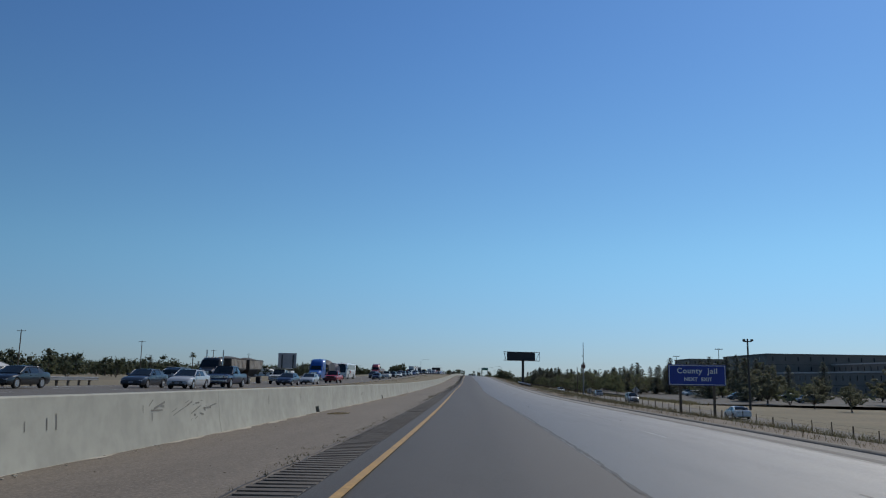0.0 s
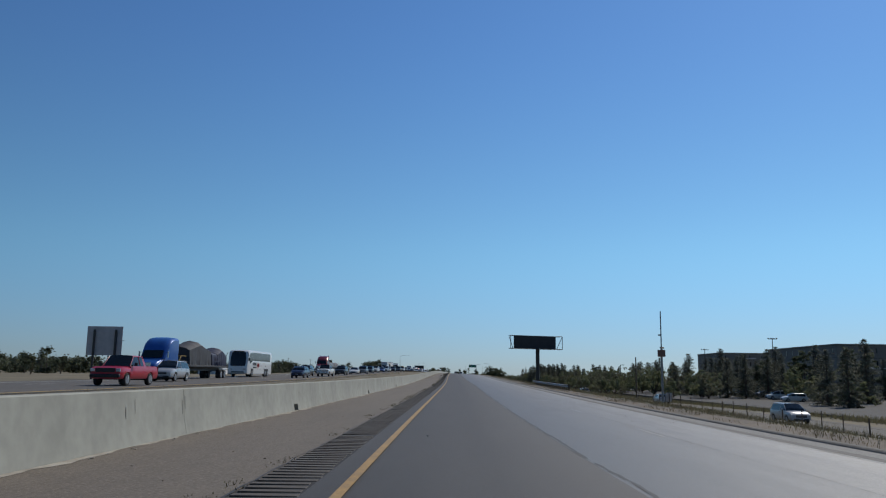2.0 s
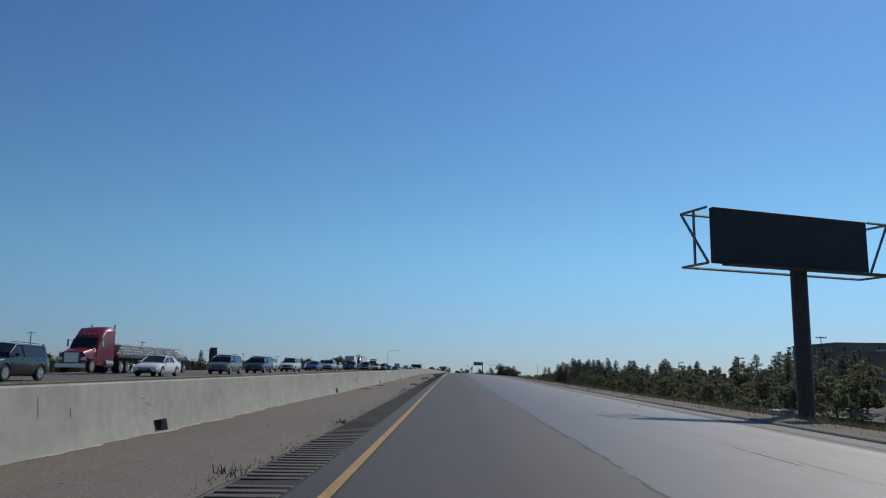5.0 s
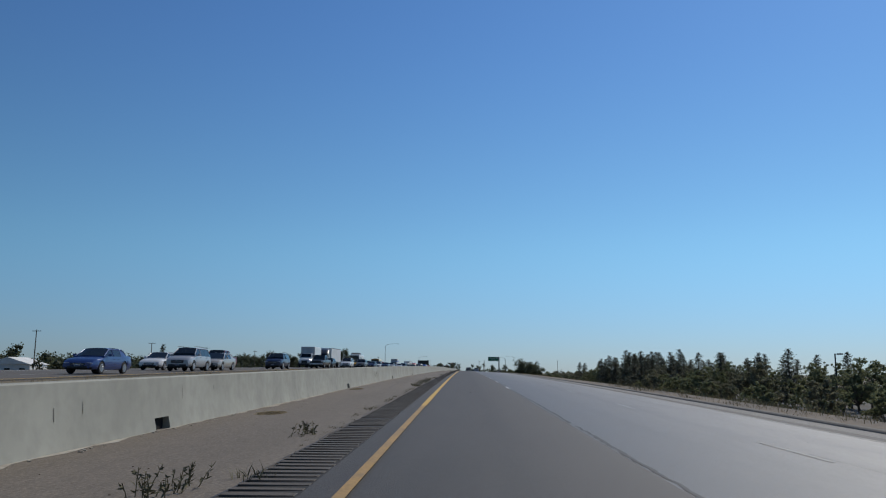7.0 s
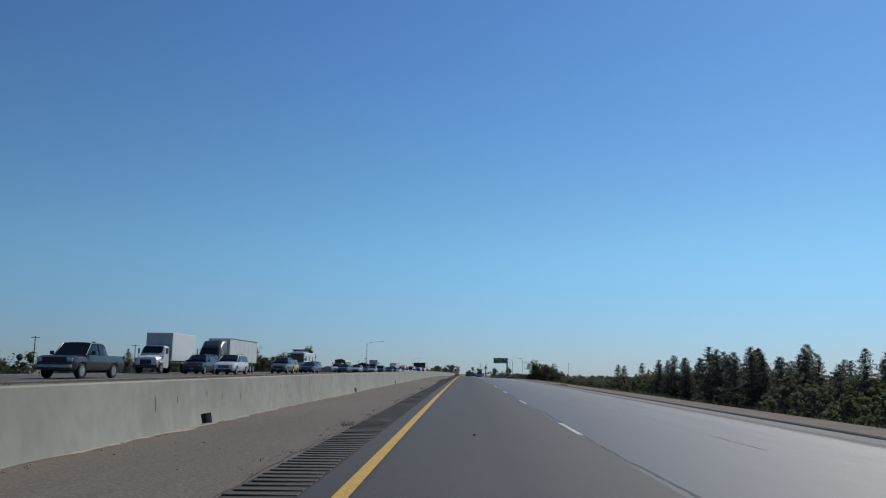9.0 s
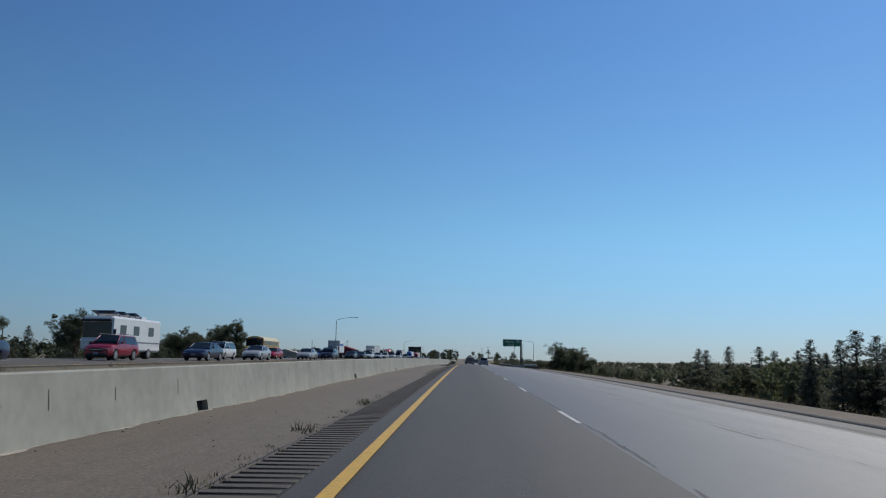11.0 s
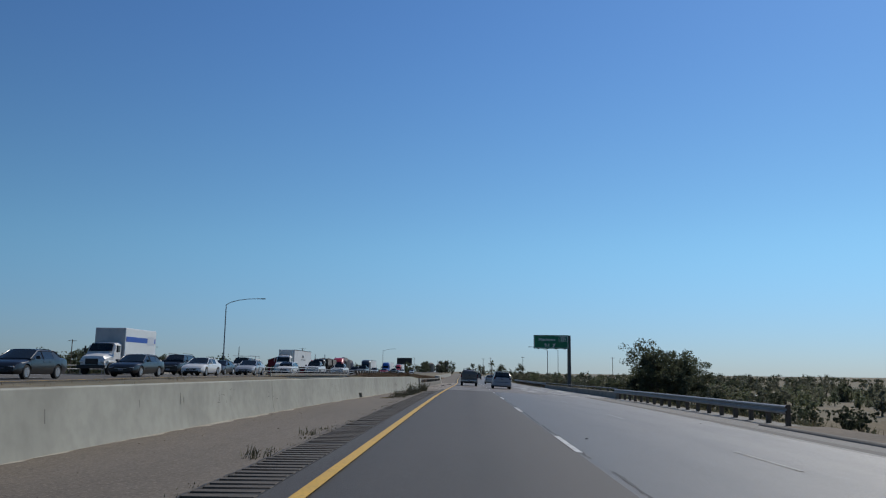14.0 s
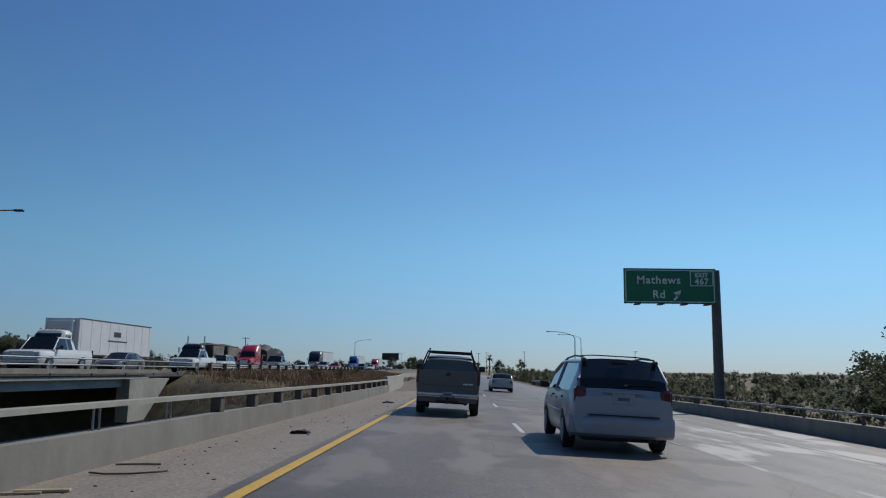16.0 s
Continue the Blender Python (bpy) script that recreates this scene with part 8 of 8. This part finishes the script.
def tyre_scrap(o, y, l, seed):
    rng, s = random.Random(seed), Shape()
    vs, n = [], 7
    for i in range(n + 1):
        a = math.pi * i / n
        q = 0.5 * math.sin(a) * l * 0.2
        for w in (-1, 1):
            vs.append((w * 0.13 + rng.uniform(-0.03, 0.03), (i / n - 0.5) * l, q + 0.02 + rng.uniform(0, 0.03)))
        for w in (-1, 1):
            vs.append((w * 0.12, (i / n - 0.5) * l, max(0.003, q - 0.02)))
    fs = []
    for i in range(n):
        b, c = i * 4, (i + 1) * 4
        fs += [(b, b + 1, c + 1, c), (b + 2, c + 2, c + 3, b + 3), (b, c, c + 2, b + 2), (b + 1, b + 3, c + 3, c + 1)]
    root = part("tyre_scrap", Shape().add(vs, fs + [(0, 2, 3, 1), (n * 4, n * 4 + 1, n * 4 + 3, n * 4 + 2)]), RUBBER)
    root.matrix_basis = Matrix.Translation(at(o, y, 0.002)) @ pose(0, 0, 0, 0, 0, rng.uniform(40, 120))
    tagged(root, "curled black scrap of tyre tread on the shoulder", "tyre scrap", "tyre scraps")


for i, (o, y, l) in enumerate(((-1.55, 509.0, 0.95), (-1.3, 515.5, 0.6), (-1.0, 595.0, 0.35), (-0.8, 611.5, 0.4), (-1.5, 247.0, 0.5), (12.5, 425.0, 1.2), (12.7, 426.0, 0.9))):
    tyre_scrap(o, y, l, i)


def litter(n, seed, o0, o1, y0, y1, size, material, label):
    rng, s = random.Random(seed), Shape()
    for _ in range(n):
        o, y = rng.uniform(o0, o1), rng.uniform(y0, y1)
        k = size * rng.uniform(0.3, 1.3)
        p = at(o, y, k * 0.2)
        s.box(p, (k * rng.uniform(0.4, 1.6), k * rng.uniform(0.4, 1.2), k * 0.4), k * 0.1, Matrix.Rotation(rng.uniform(0, 3), 3, "Z"))
    tagged(part("litter", s, material), label, "litter", kind="stuff")


litter(900, 1, -4.35, -1.2, 0, 560, 0.022, WOOD, "bits of bark and gravel on the shoulder")
litter(1600, 2, -4.47, -4.2, 0, 520, 0.035, DUST, "pale dry debris along the wall foot")
def straw_heap(o, y, ln, wd, seed):
    """A drift of dry straw and bark lying flat on the shoulder."""
    rng, s = random.Random(seed), Shape()
    for _ in range(420):
        a, r = rng.uniform(0, 6.28), math.sqrt(rng.random())
        p = at(o + math.cos(a) * r * wd, y + math.sin(a) * r * ln, 0.006 + 0.035 * (1 - r) * rng.random())
        s.box(p, (rng.uniform(0.04, 0.16), rng.uniform(0.006, 0.02), 0.006), 0, Matrix.Rotation(rng.uniform(0, 3.1), 3, "Z") @ Matrix.Rotation(rng.gauss(0, 0.12), 3, "Y"))
    tagged(part("straw_heap", s, STRAW, smooth=0, clean=False), "flat drift of dry straw on the shoulder", "debris", "straw drifts")


for i, (o, y, ln, wd) in enumerate(((-3.55, 485.0, 1.0, 0.5), (-1.6, 557.5, 0.7, 0.3), (-1.75, 562.0, 0.9, 0.35), (-1.9, 566.0, 1.0, 0.3), (-3.9, 300.0, 0.8, 0.3), (-3.5, 33.0, 0.9, 0.4), (-3.9, 236.0, 0.9, 0.35), (-3.8, 244.5, 0.7, 0.3), (-3.6, 282.0, 0.7, 0.35), (-4.0, 71.0, 0.7, 0.3), (-2.2, 549.5, 0.7, 0.3))):
    straw_heap(o, y, ln, wd, 40 + i)
litter(200, 3, -2.2, -0.2, 578, 628, 0.03, WOOD, "wood chips and grit on the bridge shoulder")
litter(40, 4, 0.3, 10, 0, 560, 0.05, TAR, "specks of rubber on the lanes")


def scuffs():
    """Dark scrape marks and rust runs on the wall's face."""
    rng, s = random.Random(12), Shape()

    def mark(y, z, dy, dz, w):
        q = []
        for yy, zz in ((y, z), (y + dy, z + dz)):
            for h in (zz - w, zz + w):
                o = wall_o(yy) + (-0.075 - 0.055 * (h - 0.36) / 0.605 if h > 0.36 else -0.015 - 0.06 * (h - 0.08) / 0.28) + 0.006
                q.append(at(o, yy, 0, foot(yy) + h))
        s.add(q, [(0, 2, 3, 1)])
    for k in range(26):
        y = rng.uniform(2, 560)
        for _ in range(rng.randint(1, 6)):
            y += rng.uniform(0.02, 0.5)
            z = rng.uniform(0.35, 0.8)
            mark(y, z, rng.uniform(0.05, 0.22), rng.uniform(-0.03, 0.05), rng.uniform(0.002, 0.007))
    for k in range(150):
        y, z = rng.uniform(2, 570), rng.uniform(0.52, 0.7)
        mark(y, z, rng.uniform(0.012, 0.03), 0.002, rng.uniform(0.05, 0.15))
    for y0, y1, z0, z1, n in ((17.7, 21.5, 0.45, 0.75, 15), (47.5, 48.3, 0.3, 0.6, 6), (141.0, 143.0, 0.4, 0.6, 5), (235.6, 236.7, 0.42, 0.55, 7), (313.0, 315.6, 0.3, 0.6, 18), (562.0, 564.5, 0.35, 0.6, 8)):
        for k in range(n):                         # scribbled scrapes
            mark(rng.uniform(y0, y1), rng.uniform(z0, z1), rng.uniform(0.1, 0.6), rng.uniform(-0.05, 0.16), rng.uniform(0.006, 0.022))
    for k in range(10):                            # a sprayed loop
        a0, a1 = math.pi * k / 10, math.pi * (k + 1) / 10
        mark(237.6 - 0.22 * math.cos(a0), 0.5 + 0.18 * math.sin(a0), 0.22 * (math.cos(a0) - math.cos(a1)) + 0.004, 0.18 * (math.sin(a1) - math.sin(a0)), 0.02)
    mark(237.36, 0.44, 0.05, 0.0, 0.09)
    mark(237.8, 0.42, 0.06, 0.0, 0.1)
    return s


part("scuff_marks", scuffs(), STAIN, wall, "dark scrapes and rust runs", smooth=0, clean=False)

# ---- rumble strip ridges ----
ridges = tagged(new("rumble_strip"), "worn ridges of the edge rumble strip", "rumble strip", kind="structure")
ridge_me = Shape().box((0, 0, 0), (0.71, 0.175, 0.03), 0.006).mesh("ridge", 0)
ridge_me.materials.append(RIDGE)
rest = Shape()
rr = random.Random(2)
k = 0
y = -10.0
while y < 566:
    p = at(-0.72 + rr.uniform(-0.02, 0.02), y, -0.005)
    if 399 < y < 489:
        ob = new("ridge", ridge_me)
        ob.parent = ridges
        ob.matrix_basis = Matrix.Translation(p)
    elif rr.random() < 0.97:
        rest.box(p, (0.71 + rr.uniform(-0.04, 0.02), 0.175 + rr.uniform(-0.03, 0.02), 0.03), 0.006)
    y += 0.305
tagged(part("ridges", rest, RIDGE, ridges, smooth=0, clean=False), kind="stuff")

# ---- sticks and a split board on the bridge shoulder ----
PALE_WOOD = mat("split pale wood", (0.45, 0.36, 0.24), 0.8, vary=0.4, scale=9)
board = part("broken_board", Shape().box((0, 0, 0.018), (0.52, 0.09, 0.03), 0.006).box((-0.2, -0.09, 0.012), (0.42, 0.04, 0.022), 0.004), PALE_WOOD)
board.matrix_basis = Matrix.Translation(at(-1.95, 587.05, 0.002)) @ pose(0, 0, 0, 0, 0, 14)
tagged(board, "split pale wooden board lying on the bridge shoulder", "debris")
stick = part("bent_stick", Shape().tube([(-0.42, 0.1, 0.015), (-0.2, 0.0, 0.015), (0.1, 0.02, 0.02), (0.42, 0.16, 0.03), (0.46, 0.24, 0.03)], 0.012, 6), WOOD)
stick.matrix_basis = Matrix.Translation(at(-1.75, 588.4, 0.002))
tagged(stick, "thin bent dry stick lying on the bridge shoulder", "debris")
twig = part("bent_stick", Shape().tube([(-0.3, 0, 0.012), (0.0, 0.06, 0.015), (0.28, 0.03, 0.02)], 0.012, 6), WOOD)
twig.matrix_basis = Matrix.Translation(at(-1.95, 589.4, 0.002))
tagged(twig, "short dry stick lying on the bridge shoulder", "debris")
